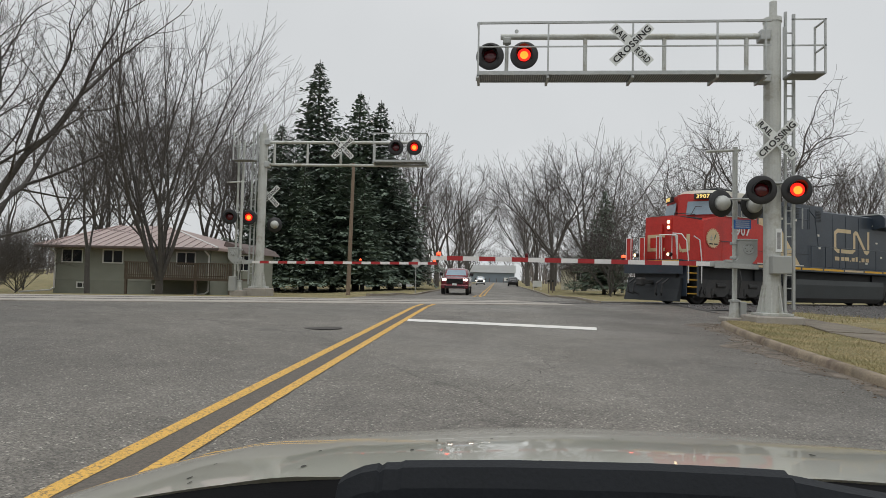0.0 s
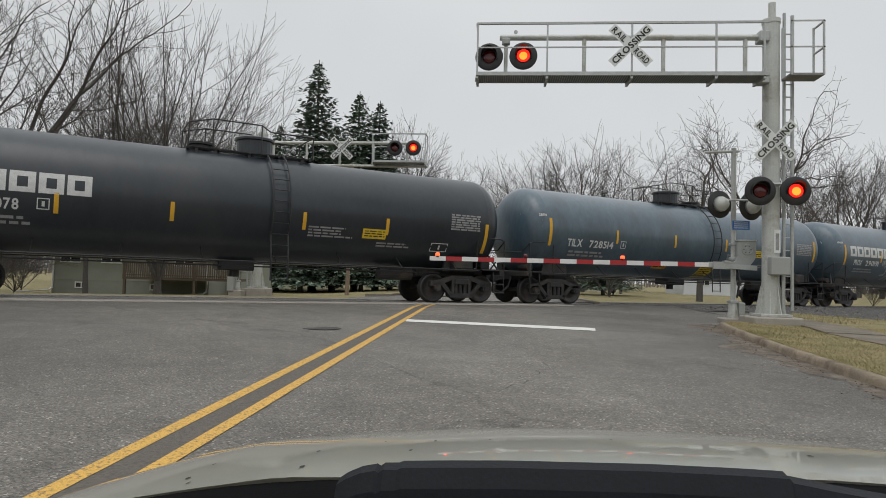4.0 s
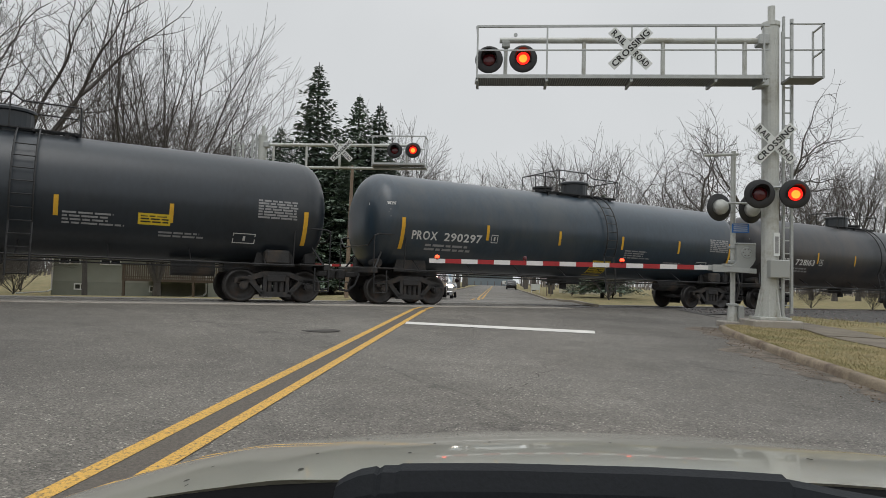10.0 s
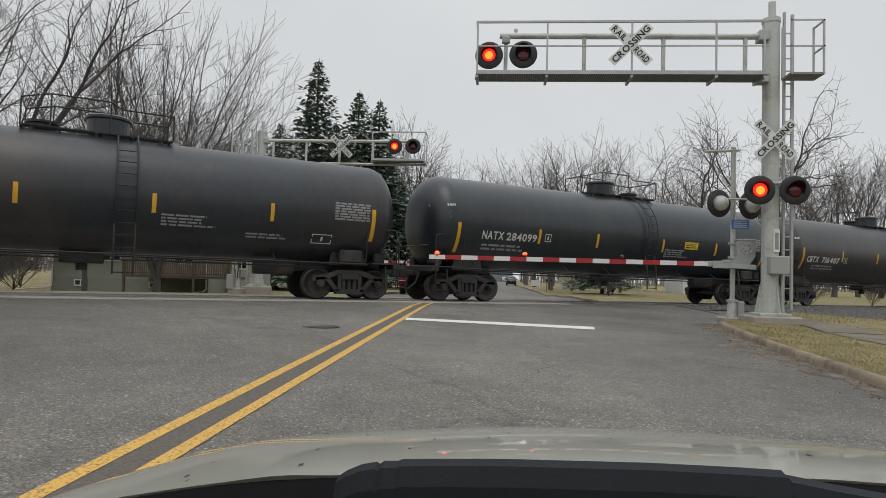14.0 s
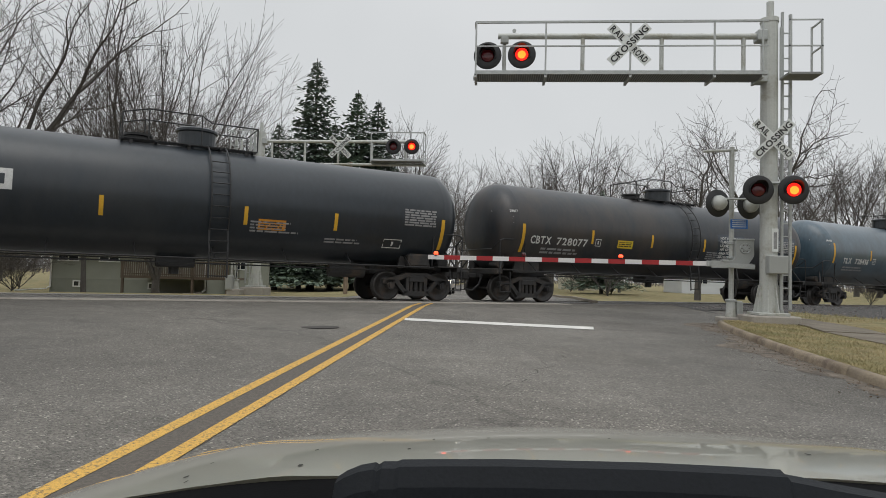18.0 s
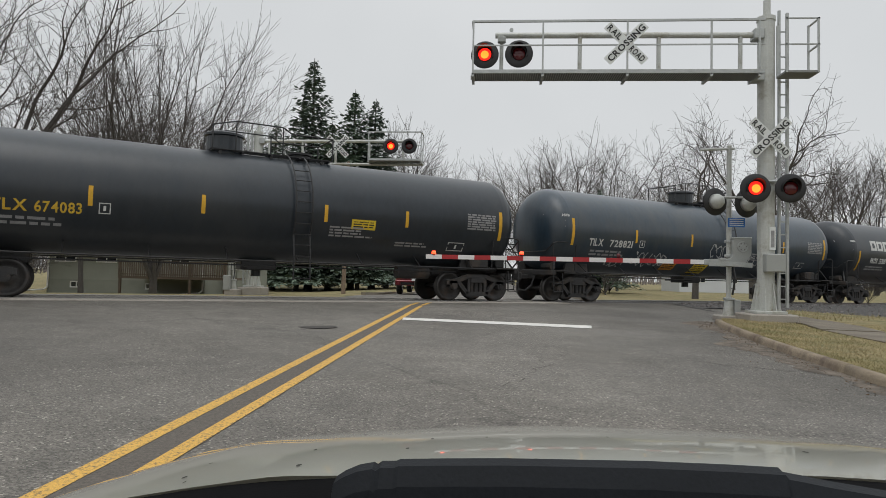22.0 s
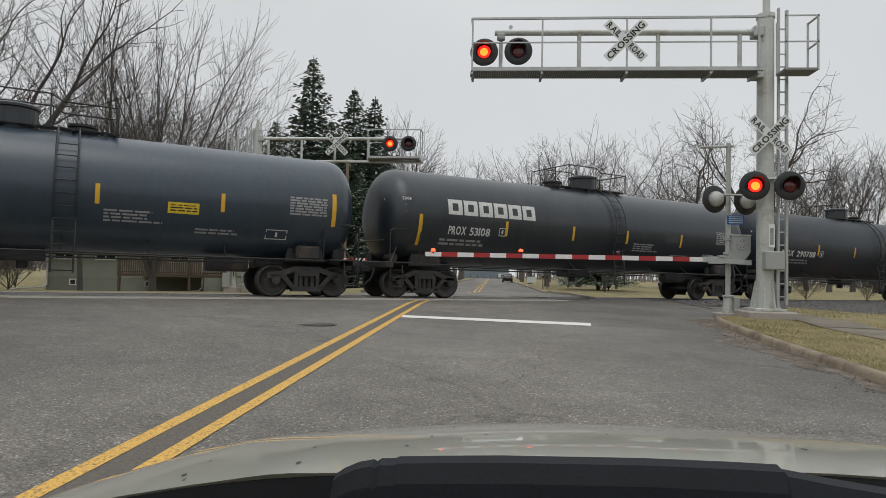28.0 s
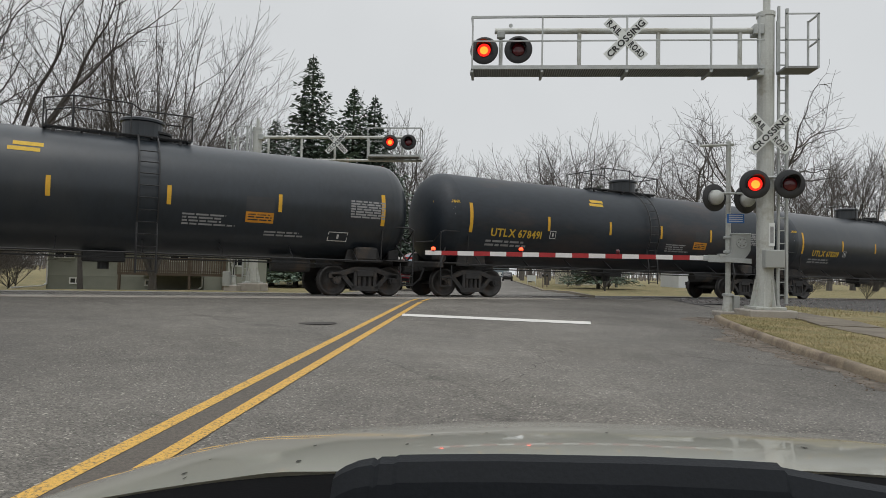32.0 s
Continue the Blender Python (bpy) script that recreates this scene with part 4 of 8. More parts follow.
# amber stripes by the car's maker: how far each stands behind the first, and the heights of the first, the middle ones and the last
STRIPES = {
    "T": ((3.03, 6.02, 8.94, 11.83, 14.86), 2.46, 2.45, 2.47), "P": ((3.09, 5.60, 9.0, 11.5, 14.95), 2.10, 2.22, 2.06), "R": ((3.17, 6.0, 8.55, 11.4, 14.53), 2.10, 2.30, 2.09),
    "Q": ((3.0, 5.93, 8.82, 11.75, 14.69), 2.15, 2.34, 2.18), "U": ((3.1, 5.9, 8.5, 11.3, 14.35), 2.54, 2.52, 2.54), "V": ((3.1, 5.65, 8.93, 11.46, 14.83), 2.45, 2.44, 2.44),
    "C": ((3.31, 5.9, 8.83, 11.75, 14.95), 2.49, 2.49, 2.50), "D": ((3.09, 5.4, 9.56, 11.91, 14.83), 2.48, 2.43, 2.45), "S": ((3.15, 6.24, 9.31, 12.34, 15.34), 2.54, 2.53, 2.53),
    "N": ((3.14, 5.71, 8.98, 11.94, 14.9), 2.02, 2.22, 2.04),
}
# where the reporting mark and the number begin and end along the car, and the height of their feet
LETTERS = {"T": (2.17, 2.83, 3.15, 4.27, 2.02), "C": (2.50, 3.17, 3.38, 4.53, 2.05), "D": (2.24, 3.11, 3.25, 4.41, 1.90), "N": (2.25, 3.08, 3.19, 4.40, 2.03), "P": (2.20, 2.85, 2.98, 3.71, 2.02), "Q": (1.80, 2.67, 2.91, 4.28, 2.00),
           "R": (2.56, 3.20, 3.34, 4.10, 2.02), "S": (2.45, 3.29, 3.53, 4.68, 1.76), "U": (2.44, 3.41, 3.52, 4.48, 2.00), "V": (2.28, 3.25, 3.39, 4.35, 2.00)}
STRIPE_CACHE = {}


def stripe_meshes(kind):
    """The six stripes of one maker's cars."""
    if kind not in STRIPE_CACHE:
        steps, z0, zm, z1 = STRIPES[kind]
        first, made = CAR_LEN / 2 - steps[-1] / 2, []
        for i, d in enumerate((0.0,) + steps):
            z, h, w = (z0, 0.47, 0.06) if i == 0 else (z1, 0.46, 0.06) if i == 5 else (zm, 0.24, 0.05)
            vs, fs = [], []
            for q in range(7):
                zz = z - h + 2 * h * q / 6
                vs += [(first + d - w, skin_y(zz), zz), (first + d + w, skin_y(zz), zz)]
            for q in range(6):
                fs.append((2 * q, 2 * q + 1, 2 * q + 3, 2 * q + 2))
            made.append(raw_mesh("reflector_stripe", vs, fs, M_STRIPE))
        STRIPE_CACHE[kind] = made
    return STRIPE_CACHE[kind]


DATA_ME = bars_mesh(15.35, 16.45, 2.26, 2.78, 7, M_FAINT, 4, 0.35, 0.05)
LINES_A = bars_mesh(10.75, 12.1, 1.80, 2.12, 4, M_FAINT, 5)
LINES_B = bars_mesh(12.9, 14.2, 1.62, 1.78, 2, M_FAINT, 6)
LINES_END = bars_mesh(2.4, 4.1, 1.66, 1.90, 2, M_FAINT, 7)


def tank_template(material, tank_label):
    car = thing("tank_car", tank_label, "tank car", on_track(0), "tank cars of the train")
    tank = part("tank", tank_mesh(material), None, car)
    tagged(part("data_panel", DATA_ME, None, tank), kind="stuff")
    tagged(part("small_print", LINES_A, None, tank), kind="stuff")
    tagged(part("small_print", LINES_B, None, tank), kind="stuff")
    tagged(part("small_print", LINES_END, None, tank), kind="stuff")
    part("ladder", LADDER_ME, None, car)
    part("top_platform", PLAT_ME, None, car)
    for me in TOPRAIL_MES:
        part(me.name.split(".")[0], me, None, car)
    part("valve_housing", DOME_ME, None, car)
    part("manway", MANWAY_ME, None, car)
    part("bottom_outlet", OUTLET_ME, None, car)
    part("brake_cylinder", BRAKE_ME, None, car)
    part("brake_valve", VALVE_ME, None, car)
    part("side_handrail", SIDERAIL_ME, None, car)
    turn = pose(CAR_LEN, 0, 0, 0, 0, 180)
    for me in END_MES:
        part(me.name.split(".")[0], me, None, car)
        part(me.name.split(".")[0], me, None, car, at=turn)
    bogie(car, T_IN)
    bogie(car, CAR_LEN - T_IN)
    return car


# the cars in order: place in the train, tank colour and maker, slack in the couplings, lettering, ink (w white, y yellow), the painted company mark, and patches:
# y yellow placard, o orange placard, Y large yellow placard, g graffiti, n block of small words, t light patch high up, p grey patch
CARS = [
    (3, "gT", 4.12, "TILX 728280", "w", 0, "o6.65,1.45 Y8.5,1.15 y12.2,2.04 g5.5,1.4,0.65,0.3"), (4, "bP", 4.28, "PROX 53078", "w", 1, "y12.4,1.85"),
    (5, "gT", 4.10, "TILX 728514", "w", 0, "o6.8,1.4 Y9.5,1.15 y12.2,2.04"), (6, "gT", 3.75, "PROX 290191", "w", 1, "Y9.03,1.25 y13.3,2.14 g5.0,1.35,1.8,0.8 g10.0,1.55,1.3,0.65"),
    (7, "bC", 3.81, "TCBX 257322", "w", 0, "y12.8,1.88 g6.3,1.65,2.6,0.42"), (8, "bC", 3.77, "TCBX 257106", "w", 0, "y12.66,2.1"),
    (9, "bS", 3.74, "SHPX 212220", "w", 0, "o7.3,1.5 Y9.05,1.5 n11.1,2.4,2.4,0.24"), (10, "bC", 3.78, "TCBX 257358", "w", 0, "y12.5,1.86"),
    (11, "bP", 3.99, "PROX 51146", "w", 1, "y12.4,1.9"), (12, "dQ", 4.13, "PROX 290297", "w", 0, "Y9.4,1.15"), (13, "fQ", 4.21, "CBTX 728163", "w", 0, "n11.7,1.99,1.3,0.9 o13.73,2.0"),
    (14, "dT", 4.25, "TILX 728479", "w", 0, "o7.3,1.28 y12.65,2.1"), (15, "bU", 4.14, "UTLX 676560", "y", 0, "y11.35,2.08"), (16, "fQ", 4.00, "CBTX 728893", "w", 0, "y5.35,2.06"),
    (17, "bN", 4.04, "NATX 284099", "w", 0, "y11.8,2.15"), (18, "fQ", 4.01, "CBTX 716407", "w", 0, "y11.8,2.22 n12.9,1.99,1.2,0.8"), (19, "bQ", 4.01, "", "w", 0, "y14.3,2.3"),
    (20, "dT", 4.04, "TILX 728747", "w", 0, "o7.3,1.25 y12.25,2.1"), (21, "bP", 4.08, "PROX 51017", "w", 1, "o10.96,1.88"), (22, "fQ", 4.31, "CBTX 728077", "w", 0, "y5.86,2.02 n11.5,1.89,1.35,0.9"),
    (23, "gT", 4.40, "TILX 728456", "w", 0, "o7.3,1.3 y12.3,2.08"), (24, "fQ", 4.38, "CBTX 716373", "w", 0, "o8.6,1.45 y11.6,2.1"), (25, "rU", 4.33, "UTLX 678404", "y", 0, "g8.2,1.5,0.9,0.2 t10.9,3.0"),
    (26, "bV", 4.21, "UTLX 674083", "y", 0, "y11.4,2.05"), (27, "dT", 4.46, "TILX 728821", "w", 0, "g3.4,1.3,0.85,0.36 g4.6,1.35,1.8,0.55 o6.42,1.28 Y8.2,1.1 g8.8,1.8,1.05,0.6 y11.9,2.1 g11.0,1.55,1.1,0.45"),
    (28, "bR", 4.43, "PROX 53184", "w", 1, "p12.4,2.2 o12.45,1.82"), (29, "bR", 4.17, "PROX 53097", "w", 1, "p11.8,2.2 o11.85,1.85"), (30, "rV", 4.18, "UTLX 674133", "y", 0, "o14.1,2.0"),
    (31, "dT", 4.24, "TILX 728314", "w", 0, "y12.1,2.1 Y9.2,1.1"), (32, "bV", 4.18, "UTLX", "y", 0, "o12.4,1.95"), (33, "dT", 4.17, "TILX 728311", "w", 0, "o7.3,1.3 y12.2,2.1"),
    (34, "bR", 3.97, "PROX 53108", "w", 1, "p12.4,2.2"), (35, "rQ", 3.86, "PROX 290788", "w", 0, "y12.3,2.15"), (36, "dD", 3.85, "TCBX 251064", "w", 0, "y12.2,2.3 n11.4,1.72,2.3,0.4"),
    (37, "rQ", 3.89, "PROX 290715", "w", 0, "y12.0,2.17 Y9.3,1.15"), (38, "bU", 3.80, "UTLX 678516", "y", 0, "o12.35,1.96 p12.35,2.25 t6.9,3.3"), (39, "rU", 3.54, "UTLX 678491", "y", 0, "t6.9,3.3 p12.35,2.25 o12.3,1.96"),
    (40, "bU", 3.34, "UTLX 678209", "y", 0, "o12.3,2.0"), (41, "bP", 3.64, "", "w", 0, "y12.4,2.0"), (42, "bP", 3.64, "", "w", 0, ""), (43, "fQ", 3.51, "", "w", 0, ""),
]
M_TANKDARKGREY = mat("tank_charcoal", (0.022, 0.039, 0.057), 0.36, vary=0.25, scale=0.7, fine=9, stain=(0.046, 0.055, 0.062), stain_at=0.58, stretch=(1, 1, 0.4), coat=0.5, coat_rough=0.26)
M_TANKRUST = mat("tank_rusty_black", (0.017, 0.023, 0.031), 0.48, vary=0.3, scale=0.7, fine=9, stain=(0.055, 0.040, 0.036), stain_at=0.57, stretch=(0.35, 1, 1))
M_ORANGE = mat("orange_placard", (0.62, 0.26, 0.02), 0.55, vary=0.2, scale=5)
M_GREYPATCH = mat("grey_patch", (0.045, 0.046, 0.048), 0.6, vary=0.2)
TANK_KINDS = {"b": (M_TANKBLACK, "black"), "g": (M_TANKGREY, "blue-grey"), "f": (M_TANKBROWN, "faded brownish black"), "d": (M_TANKDARKGREY, "charcoal grey"), "r": (M_TANKRUST, "rust-streaked black")}
SPEED = 21.54


def scrawl_mesh(x, z, w, h, seed):
    """Sprayed loops and strokes that spell nothing."""
    rnd = random.Random(seed)
    vs, fs = [], []
    n = max(3, int(w / 0.28))
    x = cx(x)
    for i in range(n):
        mid = x + w * (i + 0.5) / n
        a0 = rnd.uniform(0, 6)
        pts = []
        for j in range(10):
            a = a0 + j * rnd.uniform(0.45, 0.75)
            pts.append((mid + 0.6 * w / n * math.cos(a) * rnd.uniform(0.6, 1.1), z + h / 2 + h / 2 * math.sin(a) * rnd.uniform(0.6, 1.0)))
        for (a, b), (c, d) in zip(pts, pts[1:]):
            t = Vector((c - a, d - b))
            if t.length < 1e-4:
                continue
            t = Vector((-t.y, t.x)).normalized() * 0.020
            k = len(vs)
            vs += [(p, skin_y(q) - 0.002, q) for p, q in ((a + t.x, b + t.y), (a - t.x, b - t.y), (c - t.x, d - t.y), (c + t.x, d + t.y))]
            fs.append((k, k + 1, k + 2, k + 3))
    return raw_mesh("graffiti", vs, fs, M_FAINTER)


M_FAINTER = mat("spray_paint", (0.42, 0.43, 0.43), 0.7, vary=0.4, scale=4)


def mark_mesh(i, left, foot):
    """One square-shouldered block of the painted white company mark."""
    vs, fs = [], []

    def slab(x0, x1, z0, z1, n=4):
        for q in range(n):
            a, b = z0 + (z1 - z0) * q / n, z0 + (z1 - z0) * (q + 1) / n
            k = len(vs)
            vs.extend([(x0, skin_y(a), a), (x1, skin_y(a), a), (x1, skin_y(b), b), (x0, skin_y(b), b)])
            fs.append((k, k + 1, k + 2, k + 3))
    wd, th, zb, zt = 0.51, 0.150, foot, foot + 0.48
    x = left + i * (wd + 0.06)
    slab(x, x + th, zb, zt)
    slab(x + wd - th, x + wd, zb, zt)
    slab(x + th, x + wd - th, zt - 0.12, zt, 2)
    slab(x + th, x + wd - th, zb, zb + 0.12, 2)
    return raw_mesh("company_mark", vs, fs, M_STENCIL)


MARK_MES = {"P": [mark_mesh(i, 1.80, 2.42) for i in range(6)], "R": [mark_mesh(i, 2.52, 2.63) for i in range(6)]}


def frame_box_mesh(x0, x1, z0, z1, t=0.022):
    vs, fs = [], []
    x0, x1 = cx(x0), cx(x1)
    for a, b, c, d in ((x0, x1, z0, z0 + t), (x0, x1, z1 - t, z1), (x0, x0 + t, z0 + t, z1 - t), (x1 - t, x1, z0 + t, z1 - t), ((x0 + x1) / 2 - 0.03, (x0 + x1) / 2 + 0.03, z0 + 0.07, z1 - 0.07)):
        k = len(vs)
        vs += [(a, skin_y(c), c), (b, skin_y(c), c), (b, skin_y(d), d), (a, skin_y(d), d)]
        fs.append((k, k + 1, k + 2, k + 3))
    return raw_mesh("test_box", vs, fs, M_STENCIL)


hp = []
for i in range(5):
    hp += [(0.86, 0, 2.82 - i * 0.07), (1.22 - 0.05 * (i % 3), 0, 2.82 - i * 0.07), (1.22 - 0.05 * (i % 3), 0, 2.85 - i * 0.07), (0.86, 0, 2.85 - i * 0.07)]
HEAD_PRINT = head_wrapped(raw_mesh("small_print", hp, [(4 * i, 4 * i + 1, 4 * i + 2, 4 * i + 3) for i in range(5)], M_FAINT), 0, 0)
BOX_B = frame_box_mesh(14.75, 15.35, 1.58, 1.84)
BOXES = {}


def test_box(x, z):
    if (x, z) not in BOXES:
        u = 9.06 + (x - CAR_LEN / 2) / 0.98
        BOXES[x, z] = frame_box_mesh(u, u + 0.26, z + 0.03, z + 0.29)
    return BOXES[x, z]


TRAIN = []
TEMPLATES = {k: tank_template(m, n + " railway tank car with amber stripes on the rails") for k, (m, n) in TANK_KINDS.items()}
used = set()
for k_, kinds, slack, word, ink, logo, extra in CARS:
    c_ = kinds[0]
    if c_ in used:
        car = copy_thing(TEMPLATES[c_], on_track(0))
        for ch in [c for c in car.children_recursive if c.get("own")]:
            bpy.data.objects.remove(ch)
        for ch in car.children:
            if ch.name.startswith(("valve_housing", "manway")):
                ch.location.x = 0.0
    else:
        car = TEMPLATES[c_]
        used.add(c_)
    TRAIN.append((car, slack + k_ * CAR_LEN))
    tank = next(c for c in car.children if c.name.startswith("tank"))

    def own(name, me, label=""):
        o = part(name, me, None, tank, label)
        o["own"] = 1
    for me_ in stripe_meshes(kinds[1]):
        own("reflector_stripe", me_, "amber reflective stripe")
    if kinds[1] in "PRQ" and k_ not in (13, 35):
        for o in car.children:
            if o.name.startswith("valve_housing"):
                o.location.x = 0.75
            elif o.name.startswith("manway"):
                o.location.x = -2.2
    elif kinds[1] in "UV":
        for o in car.children:
            if o.name.startswith("valve_housing"):
                o.location.x = -0.7 if k_ not in (38, 39) else 1.1
    m = M_STENCIL if ink == "w" else M_STENCILY
    xa, xb, xc, xd, zl = LETTERS[kinds[1]]
    if word:
        a = word.split()
        own("lettering", wrapped(text_mesh(a[0], 0.25, m, xb - xa), xa, zl), "painted reporting mark")
        if len(a) > 1:
            own("lettering", wrapped(text_mesh(a[1], 0.24, m, xd - xc), xc, zl), "painted car number")
        own("lettering", head_wrapped(text_mesh(word, 0.085, m, 0.60), 0.78, 2.98), "small painted car number")
    own("small_print", HEAD_PRINT)
    if logo:
        for me_ in MARK_MES[kinds[1] if kinds[1] in "PR" else "P"]:
            own("company_mark", me_, "bold white company mark")
    own("test_box", test_box(xd + 0.35, zl))
    own("test_box", BOX_B)
    for i, e in enumerate(extra.split()):
        kind, v = e[0], [float(q) for q in e[1:].split(",")]
        x, z = v[0], v[1]
        if kind in "yo":
            own("placard", patch_mesh("placard", x, x + 0.76, z, z + 0.28, M_PLAQUE if kind == "y" else M_ORANGE), "yellow placard" if kind == "y" else "orange placard")
            own("placard_print", bars_mesh(x + 0.06, x + 0.72, z + 0.04, z + 0.25, 3, M_SIGNBLACK if kind == "y" else M_TRUCKSTEEL, k_ * 7 + i, 0.5, 0.1))
        elif kind == "Y":
            own("placard", patch_mesh("placard", x, x + 0.85, z, z + 0.52, M_PLAQUE), "large yellow placard")
            own("placard_print", bars_mesh(x + 0.06, x + 0.8, z + 0.05, z + 0.48, 6, M_TRUCKSTEEL, k_ * 7 + i, 0.6, 0.2))
        elif kind == "g":
            own("graffiti", scrawl_mesh(x, z, v[2], v[3], k_ * 10 + i), "pale sprayed scrawl")
        elif kind == "n":
            nb_ = patch_mesh("navy_patch", x - 0.15, x + v[2] + 0.15, z - 0.25, z + v[3] + 0.06, M_NAVY, 8)
            nb_.transform(Matrix.Translation((0, 0.002, 0)))
            if v[2] < 2:
                own("repainted_patch", nb_, "fresh navy patch under the lettering")
                nb_ = patch_mesh("navy_patch", 15.22, 16.56, 2.12, 2.92, M_NAVY, 8)
                nb_.transform(Matrix.Translation((0, 0.002, 0)))
                own("repainted_patch", nb_)
            words = ("NOT FOR CLASS 3 FLAMMABLE LIQUIDS", "WITH API GRAVITY > 50 DEGREES") if v[2] > 2 else ("NOT FOR CLASS 3", "FLAMMABLE", "LIQUIDS WITH", "API GRAVITY", "GREATER THAN", "50 DEGREES")
            hh = v[3] / len(words)
            for r_, line in enumerate(words):
                own("lettering", wrapped(text_mesh(line, hh * 0.68, M_STENCIL, v[2] * (1.0 if v[2] > 2 else 0.062 * len(line) + 0.1)), cx(x), z + v[3] - hh * (r_ + 1)))
        elif kind == "t":
            own("placard", patch_mesh("placard", x, x + 0.66, z, z + 0.1, M_STENCILY))
            own("placard", patch_mesh("placard", x + 0.1, x + 0.72, z + 0.14, z + 0.24, M_STENCILY))
        elif kind == "p":
            own("grey_patch", patch_mesh("grey_patch", x, x + 0.76, z, z + 0.40, M_GREYPATCH))


# ---- the two engines ----
LOCO_LEN = 21.965


def axle_box_frame():
    bm = bmesh.new()
    for poly in ([(-2.75, 0.66), (-2.75, 0.88), (-2.35, 1.02), (2.35, 1.02), (2.75, 0.88), (2.75, 0.66), (2.45, 0.56), (1.55, 0.52), (1.3, 0.42), (0.7, 0.42), (0.45, 0.52), (-0.45, 0.52), (-0.7, 0.42), (-1.3, 0.42), (-1.55, 0.52), (-2.45, 0.56)],
                 [(-1.35, 0.56), (-1.25, 0.34), (-0.75, 0.34), (-0.65, 0.56)], [(1.35, 0.56), (1.25, 0.34), (0.75, 0.34), (0.65, 0.56)]):
        b2 = prism(poly, -0.09, 0.09)
        me = bpy.data.meshes.new("tmp")
        b2.to_mesh(me)
        b2.free()
        bm.from_mesh(me)
        bpy.data.meshes.remove(me)
    for x in (-2.0, 0.0, 2.0):
        b2 = prism([(x - 0.34, 0.30), (x - 0.20, 0.72), (x + 0.20, 0.72), (x + 0.34, 0.30)], -0.15, 0.05)
        me = bpy.data.meshes.new("tmp")
        b2.to_mesh(me)
        b2.free()
        bm.from_mesh(me)
        bpy.data.meshes.remove(me)
        rod(bm, (x, -0.20, 0.53), (x, 0.0, 0.53), 0.16, n=16)
        rod(bm, (x, -0.22, 0.53), (x, -0.19, 0.53), 0.10, n=12)
        for dx in (-0.45, 0.45):
            rod(bm, (x + dx, -0.06, 0.40), (x + dx, -0.06, 0.66), 0.085, n=10)
    return mesh_of("side_frame", bm, M_LOCOTRUCK)


M_FUEL = mat("fuel_tank_paint", (0.046, 0.052, 0.054), 0.5, vary=0.25, scale=1.2, fine=15, stain=(0.05, 0.052, 0.052))
M_LOCOTRUCK = mat("loco_bogie_steel", (0.055, 0.054, 0.053), 0.7, 0.1, vary=0.3, scale=2.5, fine=20, stain=(0.085, 0.075, 0.068))
LSIDE_ME = axle_box_frame()
M_LOCOWHEEL = mat("loco_wheel_steel", (0.040, 0.038, 0.037), 0.55, 0.4, vary=0.3, scale=3, fine=20, stain=(0.07, 0.05, 0.04))
LWHEEL_ME = mesh_of("wheel", lathe([(-0.065, 0.08), (-0.075, 0.15), (-0.02, 0.21), (0.0, 0.36), (-0.045, 0.42), (-0.065, 0.46), (-0.065, 0.525), (0.03, 0.530), (0.055, 0.535), (0.075, 0.56), (0.075, 0.46), (0.03, 0.36), (0.03, 0.08)], 30, "Y"), M_LOCOWHEEL, True)
LBOLSTER_ME = mesh_of("bogie_frame", abox(-2.4, 2.4, -0.7, 0.7, 0.62, 1.05, 0.04), M_LOCOGREY)


def motor_mesh():
    """A traction motor with its gear case, hung on an axle."""
    bm = arod((0.36, -0.52, 0.50), (0.36, 0.52, 0.50), 0.34, n=16)
    box(bm, -0.05, 0.75, -0.50, 0.50, 0.20, 0.70, 0.06)
    box(bm, -0.40, 0.62, -0.62, -0.50, 0.16, 0.74, 0.10)
    return mesh_of("traction_motor", bm, M_LOCOGREY)


def gear_mesh():
    """Brake shoes, hangers and sand pipes between the wheels of one side."""
    bm = bmesh.new()
    for x in (-2.0, 0.0, 2.0):
        for s in (-1, 1):
            box(bm, x + s * 0.56 - 0.05, x + s * 0.56 + 0.05, -0.14, 0.10, 0.26, 0.74, 0.02)
            rod(bm, (x + s * 0.62, -0.02, 0.95), (x + s * 0.60, -0.02, 0.24), 0.035, n=6)
    for x in (-1.0, 1.0):
        rod(bm, (x - 0.30, -0.16, 0.78), (x + 0.22, -0.16, 0.78), 0.105, n=12)
        rod(bm, (x - 0.55, 0.0, 0.30), (x + 0.55, 0.0, 0.34), 0.03, n=6)
    for x in (-2.62, 2.62):
        pipe(bm, [(x, -0.06, 0.95), (x, -0.05, 0.45), (x - 0.10 * x / 2.62, 0.02, 0.12)], 0.03)
    return mesh_of("brake_gear", bm, M_LOCOTRUCK)


LMOTOR_ME, LGEAR_ME = motor_mesh(), gear_mesh()


